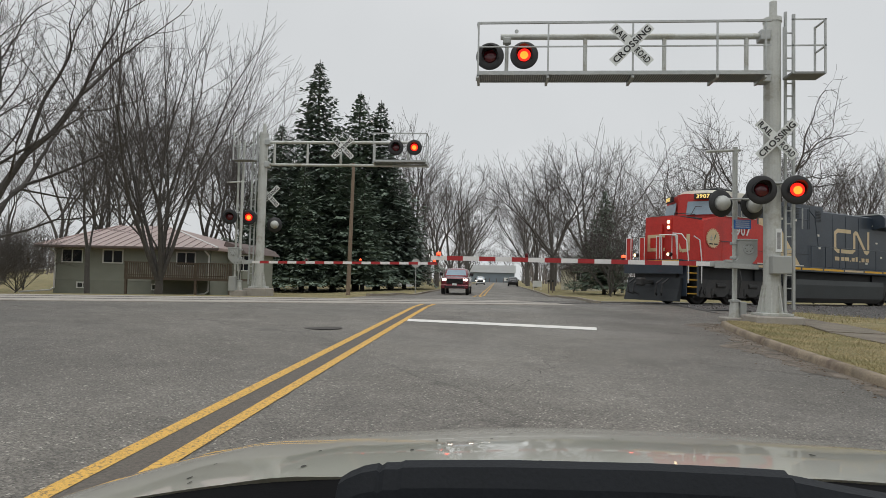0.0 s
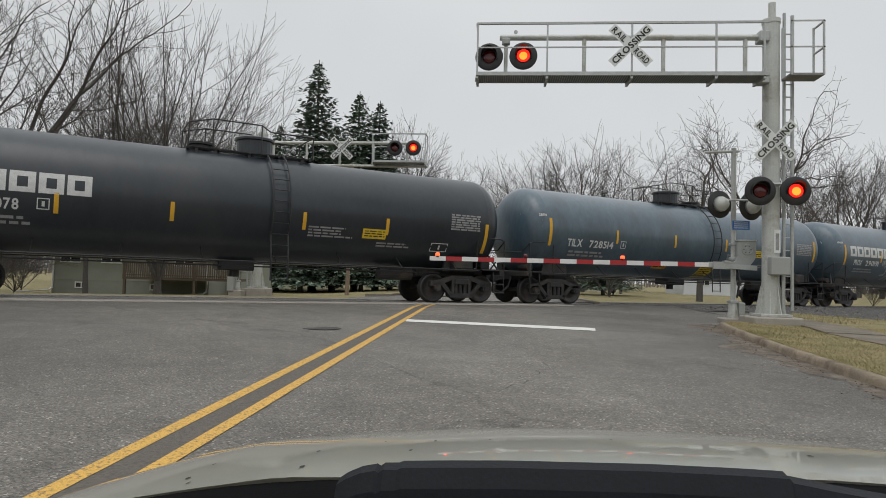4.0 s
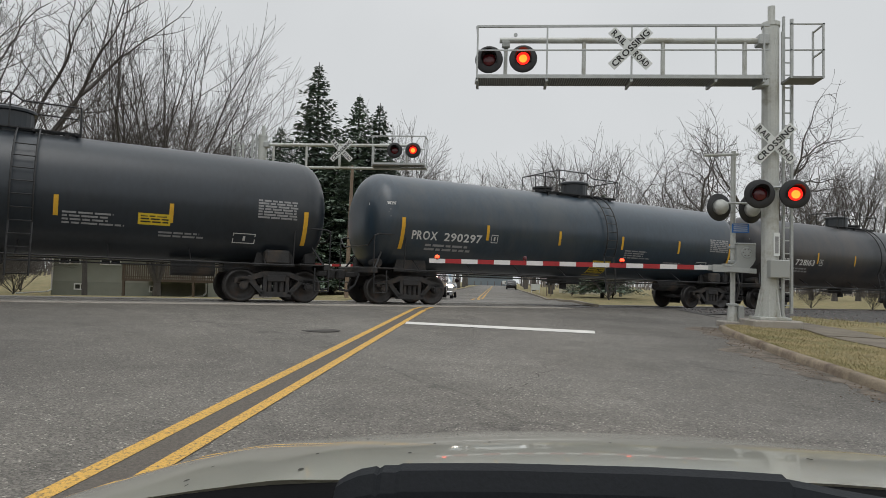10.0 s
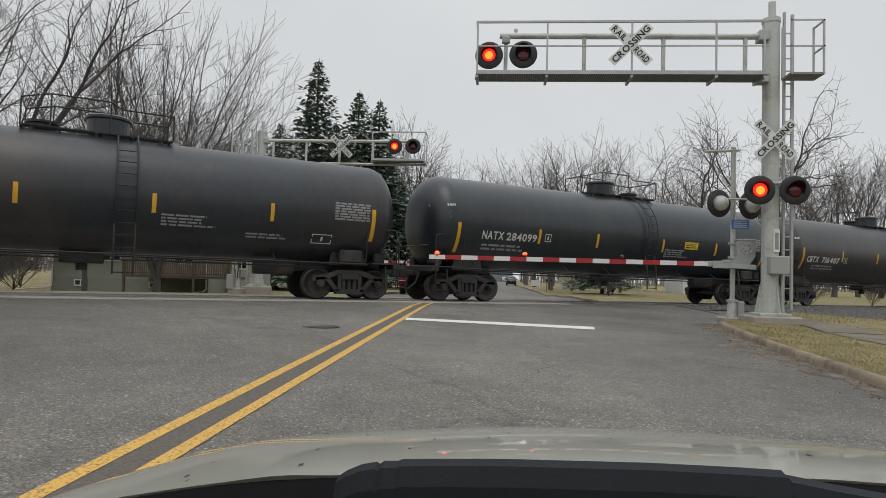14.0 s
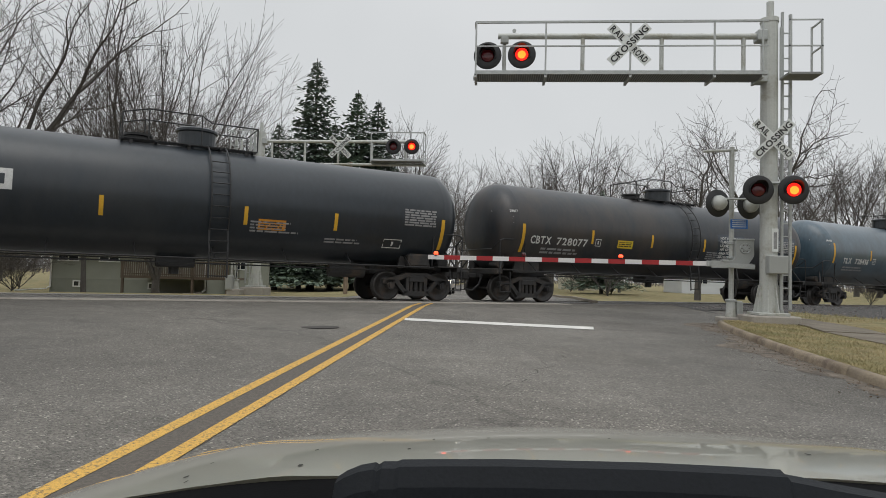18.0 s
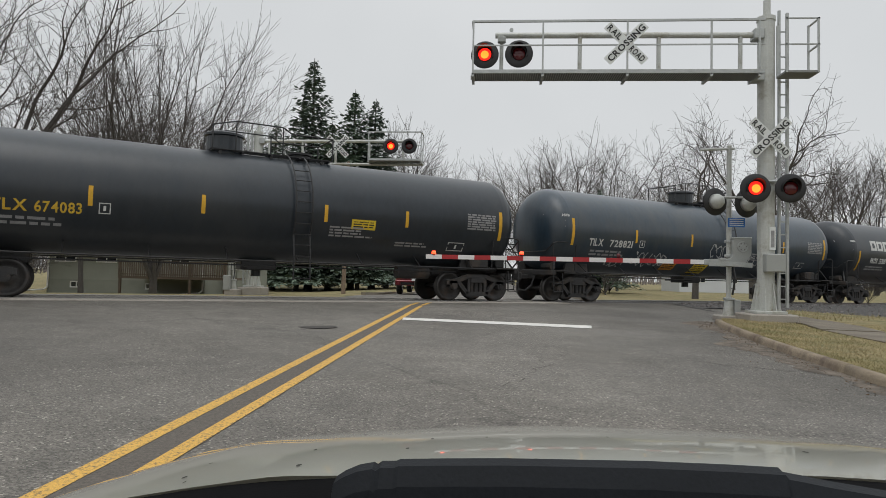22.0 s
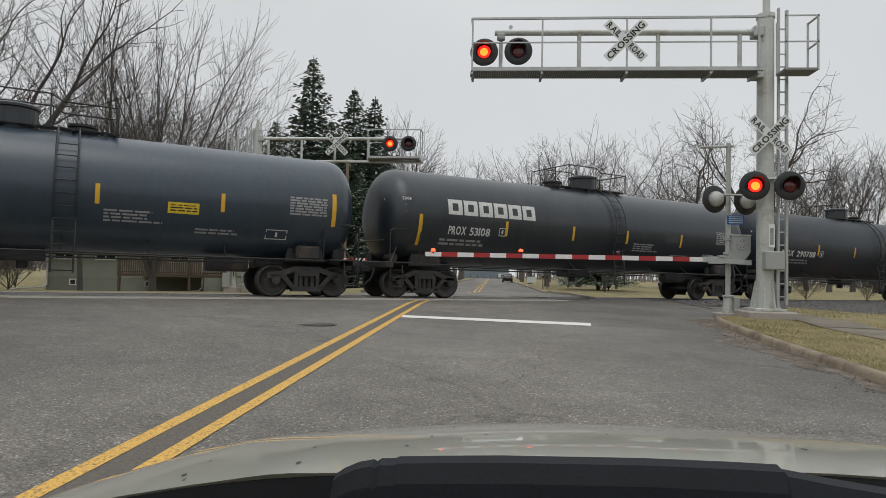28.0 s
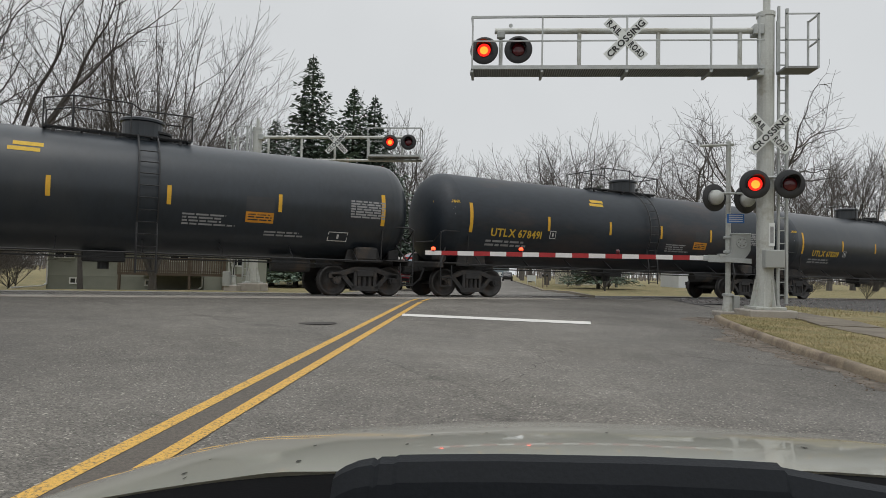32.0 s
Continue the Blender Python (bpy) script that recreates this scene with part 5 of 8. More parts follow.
def loco_bogie(parent, x):
    b = part("bogie", LBOLSTER_ME, None, parent, "three-axle grey steel bogie", pose(x, 0, 0))
    part("side_frame", LSIDE_ME, None, b, at=pose(0, -1.08, 0))
    part("side_frame", LSIDE_ME, None, b, at=pose(0, 1.08, 0, 0, 0, 180))
    for dx in (-2.0, 0.0, 2.0):
        for y, r in ((-0.75, 0), (0.75, 180)):
            part("wheel", LWHEEL_ME, None, b, at=pose(dx, y, 0.53, 0, 0, r))
        part("axle", AXLE_ME, None, b, at=pose(dx, 0, 0.53))
        part("traction_motor", LMOTOR_ME, None, b, at=pose(dx, 0, 0) if dx < 1 else pose(dx, 0, 0, 0, 0, 180))
    for y, r in ((-0.98, 0), (0.98, 180)):
        part("brake_gear", LGEAR_ME, None, b, at=pose(0, y, 0, 0, 0, r))


def quad_xz(pts, y, material, name, parent, label=""):
    """A painted area on an upright side at y."""
    bm = bmesh.new()
    bm.faces.new([bm.verts.new((x, y, z)) for x, z in pts])
    return part(name, bm, material, parent, label)


def stroke(pts, width, y, closed=False):
    """A band along points in x and z, mitred by overlap."""
    bm = bmesh.new()
    for (a, b), (c, d) in zip(pts, pts[1:]):
        t = Vector((c - a, d - b)).normalized() * width / 2
        n = Vector((-t.y, t.x))
        bm.faces.new([bm.verts.new((px, y, pz)) for px, pz in ((a - t.x * 0.42 + n.x, b - t.y * 0.42 + n.y), (a - t.x * 0.42 - n.x, b - t.y * 0.42 - n.y), (c + t.x * 0.42 - n.x, d + t.y * 0.42 - n.y), (c + t.x * 0.42 + n.x, d + t.y * 0.42 + n.y))])
        y -= 0.0006
    return bm


def emblem(parent, x0, z0, w, h, y, material, name="company_emblem", flip=1):
    """A wavy painted emblem: one bent band."""
    c = h * 0.16
    pts1 = [(0.46, 0.92), (0.12, 0.92), (0.05, 0.82), (0.05, 0.18), (0.12, 0.08), (0.50, 0.08), (0.56, 0.18), (0.56, 0.82)]
    pts2 = [(0.56, 0.82), (0.60, 0.90), (0.64, 0.86), (0.86, 0.14), (0.91, 0.08), (0.95, 0.16), (0.95, 0.95)]
    for p in (pts1, pts2):
        q = [(x0 + a * w if flip > 0 else x0 + w - (1 - a) * w, z0 + b * h) for a, b in p]
        part(name, stroke(q, c, y), material, parent, "pale wavy company emblem")


def loco(label, number, lit, mark):
    c = thing("locomotive", label, "locomotive", on_track(0), "locomotives of the train")
    # cab and nose
    def plan_solid(outline, lows, highs):
        """A solid over a plan outline with its own low and high corner at each point."""
        bm = bmesh.new()
        lo = [bm.verts.new((x, y, z)) for (x, y), z in zip(outline, lows)]
        hi = [bm.verts.new(p) for p in highs]
        n = len(outline)
        bm.faces.new(lo)
        bmesh.ops.triangulate(bm, faces=[bm.faces.new(hi)])
        for i in range(n):
            j = (i + 1) % n
            bm.faces.new((lo[i], lo[j], hi[j], hi[i]))
        bmesh.ops.recalc_face_normals(bm, faces=bm.faces)
        return bm
    plan = [(2.28, -0.2), (2.28, 0.2), (3.0, 1.53), (5.2, 1.53), (5.2, -1.53), (3.0, -1.53)]
    cab = part("cab", plan_solid(plan, [1.75] * 6, [(2.46, -0.2, 4.58), (2.46, 0.2, 4.58), (3.16, 1.46, 4.46), (5.2, 1.50, 4.46), (5.2, -1.50, 4.46), (3.16, -1.46, 4.46)]), M_CNRED, c, "red painted cab")
    part("cab_roof", plan_solid([(2.7, -0.25), (2.7, 0.25), (3.3, 1.3), (5.26, 1.4), (5.26, -1.4), (3.3, -1.3)], [4.5] * 6, [(2.8, -0.25, 4.74), (2.8, 0.25, 4.74), (3.4, 1.0, 4.74), (5.26, 1.0, 4.74), (5.26, -1.0, 4.74), (3.4, -1.0, 4.74)]), M_LOCOWHITE, cab, "pale roof panel")
    part("roof_band", prism([(3.05, 4.40), (3.05, 4.60), (5.24, 4.60), (5.24, 4.40)], -1.56, -1.50), M_LOCOWHITE, cab)
    part("roof_unit", abox(3.7, 4.7, -0.7, 0.7, 4.74, 4.90, 0.03), M_LOCOGREY, cab)
    nplan = [(1.05, -0.72), (1.05, 0.72), (1.95, 1.50), (3.1, 1.51), (3.1, -1.51), (1.95, -1.50)]
    nose = part("nose", plan_solid(nplan, [1.75] * 6, [(1.10, -0.72, 3.54), (1.10, 0.72, 3.54), (1.95, 1.48, 3.34), (3.1, 1.5, 3.62), (3.1, -1.5, 3.62), (1.95, -1.48, 3.34)]), M_CNRED, c, "red short nose")
    part("nose_top", plan_solid([(1.2, -0.6), (1.2, 0.6), (1.9, 1.15), (2.35, 1.1), (2.35, -1.1), (1.9, -1.15)], [3.36] * 6, [(1.2, -0.6, 3.56), (1.2, 0.6, 3.56), (1.9, 1.15, 3.47), (2.35, 1.1, 3.50), (2.35, -1.1, 3.50), (1.9, -1.15, 3.47)]), M_LOCOGREY, nose)
    for s_ in (-1, 1):
        bm = bmesh.new()
        ws = [(2.36, 0.28, 3.68), (2.98, 1.40, 3.68), (3.10, 1.40, 4.24), (2.46, 0.28, 4.24)]
        bm.faces.new([bm.verts.new((x - 0.035, s_ * (y + 0.012), z)) for x, y, z in (ws if s_ < 0 else ws[::-1])])
        part("windscreen", bm, M_WINDSHIELD, cab, "sloping windscreen that reflects the sky, with a pale sky tone painted in")
        nb_at = pose(2.70, s_ * 0.86, 4.31, 0, 0, -s_ * 29.0)
        nb = part("number_board", abox(-0.10, 0.02, -0.36, 0.36, 0.0, 0.24, 0.02), M_BLACK, cab, at=nb_at)
        part("lettering", text_mesh(number, 0.15, M_NUMBER, 0.52), None, nb, "lit number on the board", pose(-0.108, 0.26, 0.045, 0, 0, -90))
    for x0, x1, z0, z1 in ((3.26, 3.68, 3.62, 4.28), (3.78, 4.14, 3.64, 4.24), (4.18, 4.62, 3.64, 4.24), (4.74, 5.08, 3.62, 4.24)):
        for y in (-1.534, 1.53):
            wdw = part("cab_window", abox(x0, x1, y, y + 0.004, z0, z1), M_GLASS, cab, "dark cab side window")
            part("window_frame", abox(x0 - 0.025, x0, y - 0.006, y + 0.008, z0 - 0.02, z1 + 0.02), M_LOCOWHITE, wdw)
            part("window_frame", abox(x1, x1 + 0.025, y - 0.006, y + 0.008, z0 - 0.02, z1 + 0.02), M_LOCOWHITE, wdw)
            part("window_frame", abox(x0 - 0.02, x1 + 0.02, y - 0.006, y + 0.008, z0 - 0.03, z0), M_LOCOWHITE, wdw)
    part("sun_visor", prism([(3.3, 4.26), (4.75, 4.20), (4.75, 4.23), (3.3, 4.33)], -1.80, -1.52), M_BOX, cab)
    part("lettering", text_mesh(number, 0.36, M_STENCIL, 1.16), None, cab, "large white road number", pose(3.56, -1.535, 2.88))
    part("side_grille", abox(3.85, 4.45, -1.536, -1.53, 1.95, 2.45), M_CNBLACK, cab)
    part("grab_line", abox(2.9, 5.15, -1.545, -1.53, 2.56, 2.585), M_CNBLACK, cab)
    # round shield with a feather shape
    sh = part("shield", lathe([(-1.512, 0.40), (-1.518, 0.40), (-1.518, 0.01)], 30, "Y"), M_CREAM, nose, "round cream shield with a feather", pose(2.48, 0, 2.66))
    ringbm = bmesh.new()
    for i in range(24):
        a, b = 2 * math.pi * i / 24, 2 * math.pi * (i + 0.6) / 24
        ringbm.faces.new([ringbm.verts.new((r * math.cos(t), -1.521, r * math.sin(t))) for r, t in ((0.36, a), (0.395, a), (0.395, b), (0.36, b))])
    part("shield_rim", ringbm, M_CNRED, sh)
    quadf = bmesh.new()
    quadf.faces.new([quadf.verts.new((x, -1.522, z)) for x, z in ((0.02, -0.10), (0.12, 0.02), (0.20, 0.22), (0.10, 0.12))])
    part("feather", quadf, mat("feather_green", (0.03, 0.14, 0.10), 0.5), sh)
    for a0, a1, r_ in ((-0.24, -0.02, 0.10), (0.04, 0.26, 0.10)):
        quadf = bmesh.new()
        quadf.faces.new([quadf.verts.new((x, -1.5235, z)) for x, z in ((a0, -0.25), (a1, -0.25), (a1, -0.20), (a0, -0.20))])
        part("print_bar", quadf, M_SIGNBLACK, sh)
    quadf = bmesh.new()
    for x0, x1, z0, z1 in ((-0.20, -0.04, 0.02, 0.05), (-0.20, -0.04, -0.06, -0.03), (-0.135, -0.105, -0.12, 0.14)):
        quadf.faces.new([quadf.verts.new((x, -1.5235, z)) for x, z in ((x0, z0), (x1, z0), (x1, z1), (x0, z1))])
    part("leaf_mark", quadf, M_BOX, sh)
    # headlights and ditch lights
    part("headlight_housing", abox(1.02, 1.09, -0.68, -0.46, 2.94, 3.40, 0.02), M_CNRED, nose)
    for z in (3.28, 3.06):
        part("headlight", arod((0.995, -0.57, z), (1.03, -0.57, z), 0.07, n=16), M_HEADLIGHT if lit else M_GLASS, nose, "lit headlight" if lit else "")
    for y in (-1.02, 0.72):
        dl = part("ditch_light", arod((0.50, y, 1.95), (0.66, y, 1.95), 0.09, n=16), M_BLACK, c)
        part("lamp", arod((0.492, y, 1.95), (0.50, y, 1.95), 0.062, n=16), M_HEADLIGHT if lit else M_GLASS, dl, "lit ditch light" if lit else "")
    part("front_platform_door", abox(0.98, 1.06, -0.25, 0.45, 1.8, 3.2), M_CNRED, nose)
    if lit:
        for y0, y1, z0, z1 in ((-0.42, 0.48, 2.66, 2.79), (0.35, 0.48, 2.24, 2.66), (-0.42, 0.48, 2.11, 2.24)):
            part("company_emblem", abox(0.962, 0.978, y0, y1, z0, z1), M_CREAM, nose, "pale company emblem on the nose")
        # the mark on the angled nose side
        e_ = bmesh.new()
        fd, fn = Vector((0.756, -0.655)), Vector((-0.655, -0.756))
        for (a, b), (cc, d) in (((0.07, 2.12), (0.07, 2.74)), ((0.07, 2.72), (0.30, 2.16)), ((0.30, 2.16), (0.37, 2.12)), ((0.37, 2.12), (0.60, 2.16)), ((0.60, 2.14), (0.60, 2.80))):
            t = Vector((cc - a, d - b)).normalized() * 0.065
            n_ = Vector((-t.y, t.x))
            q = []
            for u_, z in ((a + n_.x, b + n_.y), (a - n_.x, b - n_.y), (cc - n_.x, d - n_.y), (cc + n_.x, d + n_.y)):
                pt = Vector((1.05, -0.72)) + fd * u_ + fn * 0.006
                q.append(e_.verts.new((pt.x + 0.05 * (z - 1.75) / 1.8 * (1 - u_ / 1.19), pt.y, z)))
            e_.faces.new(q)
        part("company_emblem", e_, M_CREAM, nose, "pale company emblem on the nose")
    wp = pipe(bmesh.new(), [(2.30, -0.55, 3.64), (2.42, -0.70, 4.0), (2.52, -0.92, 3.98)], 0.014)
    part("windscreen_wiper", wp, M_BLACK, cab)
    part("nose_rail", pipe(bmesh.new(), [(1.3, -0.6, 3.54), (1.32, -0.6, 3.66), (1.85, -1.15, 3.60), (1.85, -1.15, 3.46)], 0.016), M_BLACK, nose)
    # hood
    hood = part("hood", abox(5.2, 20.95, -0.92, 0.92, 1.75, 4.42, 0.05), M_CNBLACK, c, "long black engine hood")
    part("equipment_box", prism([(5.2, 1.75), (5.2, 4.48), (5.9, 4.58), (10.65, 4.60), (10.65, 1.75)], -1.02, 1.02), M_CNBLACK, hood)
    SW = Matrix(((0, 1, 0, 0), (1, 0, 0, 0), (0, 0, 1, 0), (0, 0, 0, 1)))
    part("radiator", prism([(-1.50, 3.90), (-1.50, 4.36), (-1.32, 4.54), (1.32, 4.54), (1.50, 4.36), (1.50, 3.90), (0.93, 3.80), (-0.93, 3.80)], 14.95, 20.75), M_CNBLACK, hood, "flared black radiator section", at=SW)
    part("radiator_top", prism([(-1.30, 4.545), (-0.2, 4.60), (0.2, 4.60), (1.30, 4.545)], 17.6, 20.6), M_CNDARK, hood, at=SW)
    part("radiator_cover", prism([(-1.36, 4.53), (-1.2, 4.60), (1.2, 4.60), (1.36, 4.53)], 14.9, 17.56), M_BOX, hood, "pale grey roof cover", at=SW)
    part("hood_end", abox(20.95, 21.0, -0.93, 0.93, 1.75, 4.1, 0.02), M_CNRED, hood, "red hood end")
    if not lit:
        part("hood_end_side", abox(20.28, 20.96, -0.928, -0.92, 1.76, 3.79), M_CNRED, hood, "red painted corner")
    part("end_cap", abox(20.75, 21.02, -1.0, 1.0, 3.8, 4.5, 0.05), M_CNRED, hood)
    wide = prism([(5.2, 1.75), (5.2, 3.70), (6.2, 3.70), (6.75, 3.42), (8.9, 3.42), (8.9, 1.75)] if lit else [(5.2, 1.75), (5.2, 2.45), (8.15, 2.45), (8.15, 1.75)], -1.45, 1.45)
    wide = part("side_locker", wide, M_CNBLACK, hood, "black equipment locker behind the cab")
    rail_z, rail_h = (3.42, 0.92) if lit else (2.45, 0.98)
    xs_ = (6.9, 7.65, 8.45, 8.88) if lit else (6.1, 7.3, 8.12)
    for x in xs_:
        part("rail_post", abox(x - 0.025, x + 0.025, -1.44, -1.40, rail_z, rail_z + rail_h), M_CNBLACK if x > 8.6 or not lit else M_BOX, wide)
    lr = bmesh.new()
    x0_ = 5.25 if lit else 6.1
    pipe(lr, [(x0_, -1.42, rail_z + rail_h), (xs_[-1], -1.42, rail_z + rail_h), (xs_[-1] + 0.5, -1.42, rail_z + rail_h - 0.35), (xs_[-1] + 0.75, -1.42, 2.7)], 0.02)
    if lit:
        pipe(lr, [(x0_, -1.42, rail_z + 0.42), (xs_[-1], -1.42, rail_z + 0.42)], 0.02)
    part("locker_rail", lr, M_CNBLACK, wide)
    grids = ((7.14, 7.87, 3.97, 4.44), (8.02, 8.81, 3.97, 4.44), (10.08, 10.5, 3.89, 4.37)) if lit else ((7.63, 8.21, 3.99, 4.5), (6.82, 7.36, 4.0, 4.5), (6.15, 6.64, 4.3, 4.5), (9.05, 10.04, 4.0, 4.45))
    for gi, (x0, x1, z0, z1) in enumerate(grids):
        # near-black panel: shade behind the slats put into its colour
        lv = part("louvre", abox(x0, x1, -1.028, -1.02, z0, z1), M_CNDARK, hood, "dark air grille")
        part("louvre_frame", abox(x0 - 0.05, x1 + 0.05, -1.04, -1.02, z1, z1 + 0.04), M_CNBLACK, lv)
        part("louvre_frame", abox(x0 - 0.05, x1 + 0.05, -1.04, -1.02, z0 - 0.04, z0), M_CNBLACK, lv)
        for i in range(7):
            if lit:
                part("slat", abox(x0 + 0.02, x1 - 0.02, -1.045, -1.028, z0 + 0.02 + i * (z1 - z0) / 7, z0 + 0.05 + i * (z1 - z0) / 7), M_CNBLACK, lv)
            else:
                part("slat", abox(x0 + 0.02 + i * (x1 - x0) / 7, x0 + 0.06 + i * (x1 - x0) / 7, -1.045, -1.028, z0 + 0.02, z1 - 0.02), M_CNBLACK, lv)
    for x0, x1, z0, z1 in ((19.52, 19.91, 1.93, 3.05), (19.18, 19.49, 1.96, 2.87), (18.76, 19.07, 1.99, 3.07), (18.26, 18.57, 1.99, 3.03), (17.81, 18.12, 1.98, 2.90), (17.27, 17.52, 2.02, 3.05), (16.86, 17.21, 2.06, 3.04), (16.42, 16.76, 1.92, 3.05)):
        dr = part("hood_door", abox(x0 - 0.05, x1 + 0.05, -0.936, -0.92, z0 - 0.06, z1 + 0.06), M_CNBLACK, hood)
        # raised near-black panel paints the shade of a recessed door
        part("door_recess", abox(x0, x1, -0.940, -0.936, z0, z1), M_CNDARK, dr)
    part("air_box", abox(17.16, 17.81, -1.10, -0.92, 3.33, 3.73, 0.03), M_CNBLACK, hood)
    for x0, x1 in ((10.75, 11.5), (11.55, 12.6), (12.65, 13.7), (13.75, 14.85)):
        part("hood_door", abox(x0, x1, -0.934, -0.92, 1.82, 4.28), M_CNBLACK, hood)
    for x, z in ((17.5, 3.5), (19.7, 3.12), (18.9, 3.14), (16.3, 2.85), (17.05, 3.12), (14.3, 2.05), (14.9, 3.95), (15.2, 3.1), (15.6, 2.4)):
        y_ = -1.104 if x == 17.5 else -0.94
        part("label_plate", abox(x, x + 0.19, y_ - 0.004, y_, z, z + 0.08), M_LOCOWHITE, hood)
    for x, z in ((9.3, 3.1), (10.2, 3.2), (9.4, 2.95), (10.3, 2.62), (7.5, 3.8), (8.5, 3.8)):
        part("label_plate", abox(x, x + 0.16, -1.030, -1.02, z, z + 0.10), M_LOCOWHITE, hood)
    for x in (6.3, 7.6, 9.6):
        part("hood_seam", abox(x, x + 0.02, -1.028, -1.02, 3.5, 4.5), M_CNDARK, hood)
    for x in (12.0, 13.2):
        part("exhaust_stack", abox(x, x + 0.7, -0.35, 0.35, 4.42, 4.56, 0.03), M_LOCOGREY, hood)
    part("horn", arod((11.0, -0.3, 4.5), (11.5, -0.3, 4.6), 0.06, 0.12), M_LOCOGREY, hood)
    # paint: red wedge and cream band behind the cab
    if lit:
        quad_xz([(5.2, 1.76), (5.2, 3.42), (5.38, 3.42), (5.72, 3.35), (7.14, 1.76)], -1.453, M_CNRED, "paint_wedge", wide)
        quad_xz([(5.38, 3.69), (6.18, 3.69), (6.74, 3.41), (6.95, 3.25), (8.27, 1.76), (7.14, 1.76), (5.72, 3.35), (5.38, 3.42)], -1.454, M_CREAM, "paint_band", wide, "cream slanted paint band")
        part("foot_strip", abox(5.3, 8.5, -1.46, -1.45, 1.755, 1.80), M_LOCOWHITE, wide)
        part("seam", abox(5.3, 8.85, -1.458, -1.45, 2.28, 2.30), M_CNDARK, wide)
    else:
        quad_xz([(5.2, 2.46), (5.2, 3.5), (6.11, 2.46)], -1.027, M_CNRED, "paint_wedge", hood)
        quad_xz([(5.2, 3.92), (6.0, 3.90), (7.4, 2.46), (6.11, 2.46), (5.2, 3.5)], -1.028, M_CREAM, "paint_band", hood, "cream slanted paint band")
        quad_xz([(5.2, 1.77), (5.2, 2.44), (6.5, 2.44), (7.0, 1.77)], -1.453, M_CNRED, "paint_wedge", wide)
        quad_xz([(6.5, 2.44), (7.5, 2.44), (8.0, 1.77), (7.0, 1.77)], -1.453, M_STAINCREAM, "paint_band", wide, "oil-stained cream band")
        for x0, x1 in ((6.53, 7.1), (5.27, 5.77)):
            for i in range(5):
                part("slat", abox(x0, x1, -1.465, -1.452, 2.06 + i * 0.055, 2.085 + i * 0.055), M_CNDARK, wide)
        for x0, x1 in ((2.76, 3.5), (3.89, 4.63)):
            for i in range(9):
                part("slat", abox(x0 + i * 0.08, x0 + i * 0.08 + 0.04, -1.542, -1.53, 1.92, 2.5), M_CNDARK, cab)
    if mark == "emblem":
        emblem(hood, 11.60, 2.52, 3.10, 1.16, -0.942, M_CREAM)
        for i, wd in enumerate((0.34, 0.34, 0.34, 0.07, 0.24, 0.22, 0.07, 0.24, 0.26)):
            x = 11.75 + (0.0, 0.40, 0.80, 1.22, 1.38, 1.72, 2.04, 2.22, 2.58)[i]
            part("web_print", abox(x, x + wd, -0.946, -0.934, 2.16 if wd > 0.1 else 2.14, (2.34 if i != 5 else 2.38) if wd > 0.1 else 2.20), M_CREAM, hood, "cream print drawn as bars")
    else:
        pan = quad_xz([(11.63, 2.06), (11.63, 3.17), (11.88, 3.19), (12.02, 3.45), (12.0, 3.66), (11.75, 3.92), (11.71, 4.25), (13.67, 4.24), (13.68, 2.06)], -0.944, M_CNRED, "red_panel", hood, "red panel with a cream number")
        for x in (12.2, 12.7, 13.2):
            part("panel_seam", abox(x, x + 0.02, -0.9455, -0.94, 2.08, 4.2), mat("dark_red_seam", (0.25, 0.015, 0.012), 0.6), hood)
    # running board with reflectors, handrail, steps
    part("running_board", abox(0.75, 21.6, -1.56, 1.56, 1.52, 1.74, 0.02), M_CNBLACK, c)
    for i in range(12):
        x = 1.75 + i * 1.62
        part("reflector", abox(x, x + 1.5, -1.566, -1.56, 1.60, 1.69), M_STRIPE if i % 4 != 2 else M_CREAM, c)
    hr = bmesh.new()
    pipe(hr, [(8.97, -1.50, 1.74), (8.97, -1.50, 2.68), (20.6, -1.5, 2.70), (21.2, -1.50, 2.72), (21.45, -1.5, 2.5), (21.45, -1.5, 1.7)], 0.018)
    pipe(hr, [(5.5, 1.50, 1.74), (5.5, 1.50, 2.72), (21.2, 1.50, 2.72), (21.45, 1.5, 1.7)], 0.018)
    part("handrail", hr, M_CNBLACK, c)
    for x in (10.08, 11.2, 12.68, 14.19, 15.2, 16.5, 17.7, 18.9, 20.1):
        part("stanchion", abox(x - 0.035, x + 0.035, -1.515, -1.485, 1.74, 2.70), M_CNBLACK, c)
    for x, d in ((1.0, -1), (1.75, 1), (21.35, -1), (20.75, 1)):
        part("grab_rail", pipe(bmesh.new(), [(x, -1.58, 0.85), (x, -1.58, 1.8), (x + 0.02 * d, -1.50, 2.5), (x + 0.12 * d, -1.35, 2.75), (x + 0.35 * d, -1.1, 2.78)] if d < 0 else [(x, -1.58, 0.85), (x, -1.58, 1.8), (x - 0.05, -1.52, 2.55), (x - 0.3, -1.45, 2.7)], 0.024), M_WTRIM, c, "white grab rail")
    for x0 in (0.98, 20.78):
        for i in range(5):
            part("step", abox(x0, x0 + 0.55, -1.56, -1.25, 0.42 + i * 0.27, 0.45 + i * 0.27), M_STRIPE, c, "yellow-edged step")
        part("step_side", abox(x0 + 0.55, x0 + 0.66, -1.54, -1.2, 0.35, 1.6), M_CNBLACK, c)
        part("step_side", abox(x0 - 0.04, x0, -1.54, -1.2, 0.35, 1.6), M_CNBLACK, c)
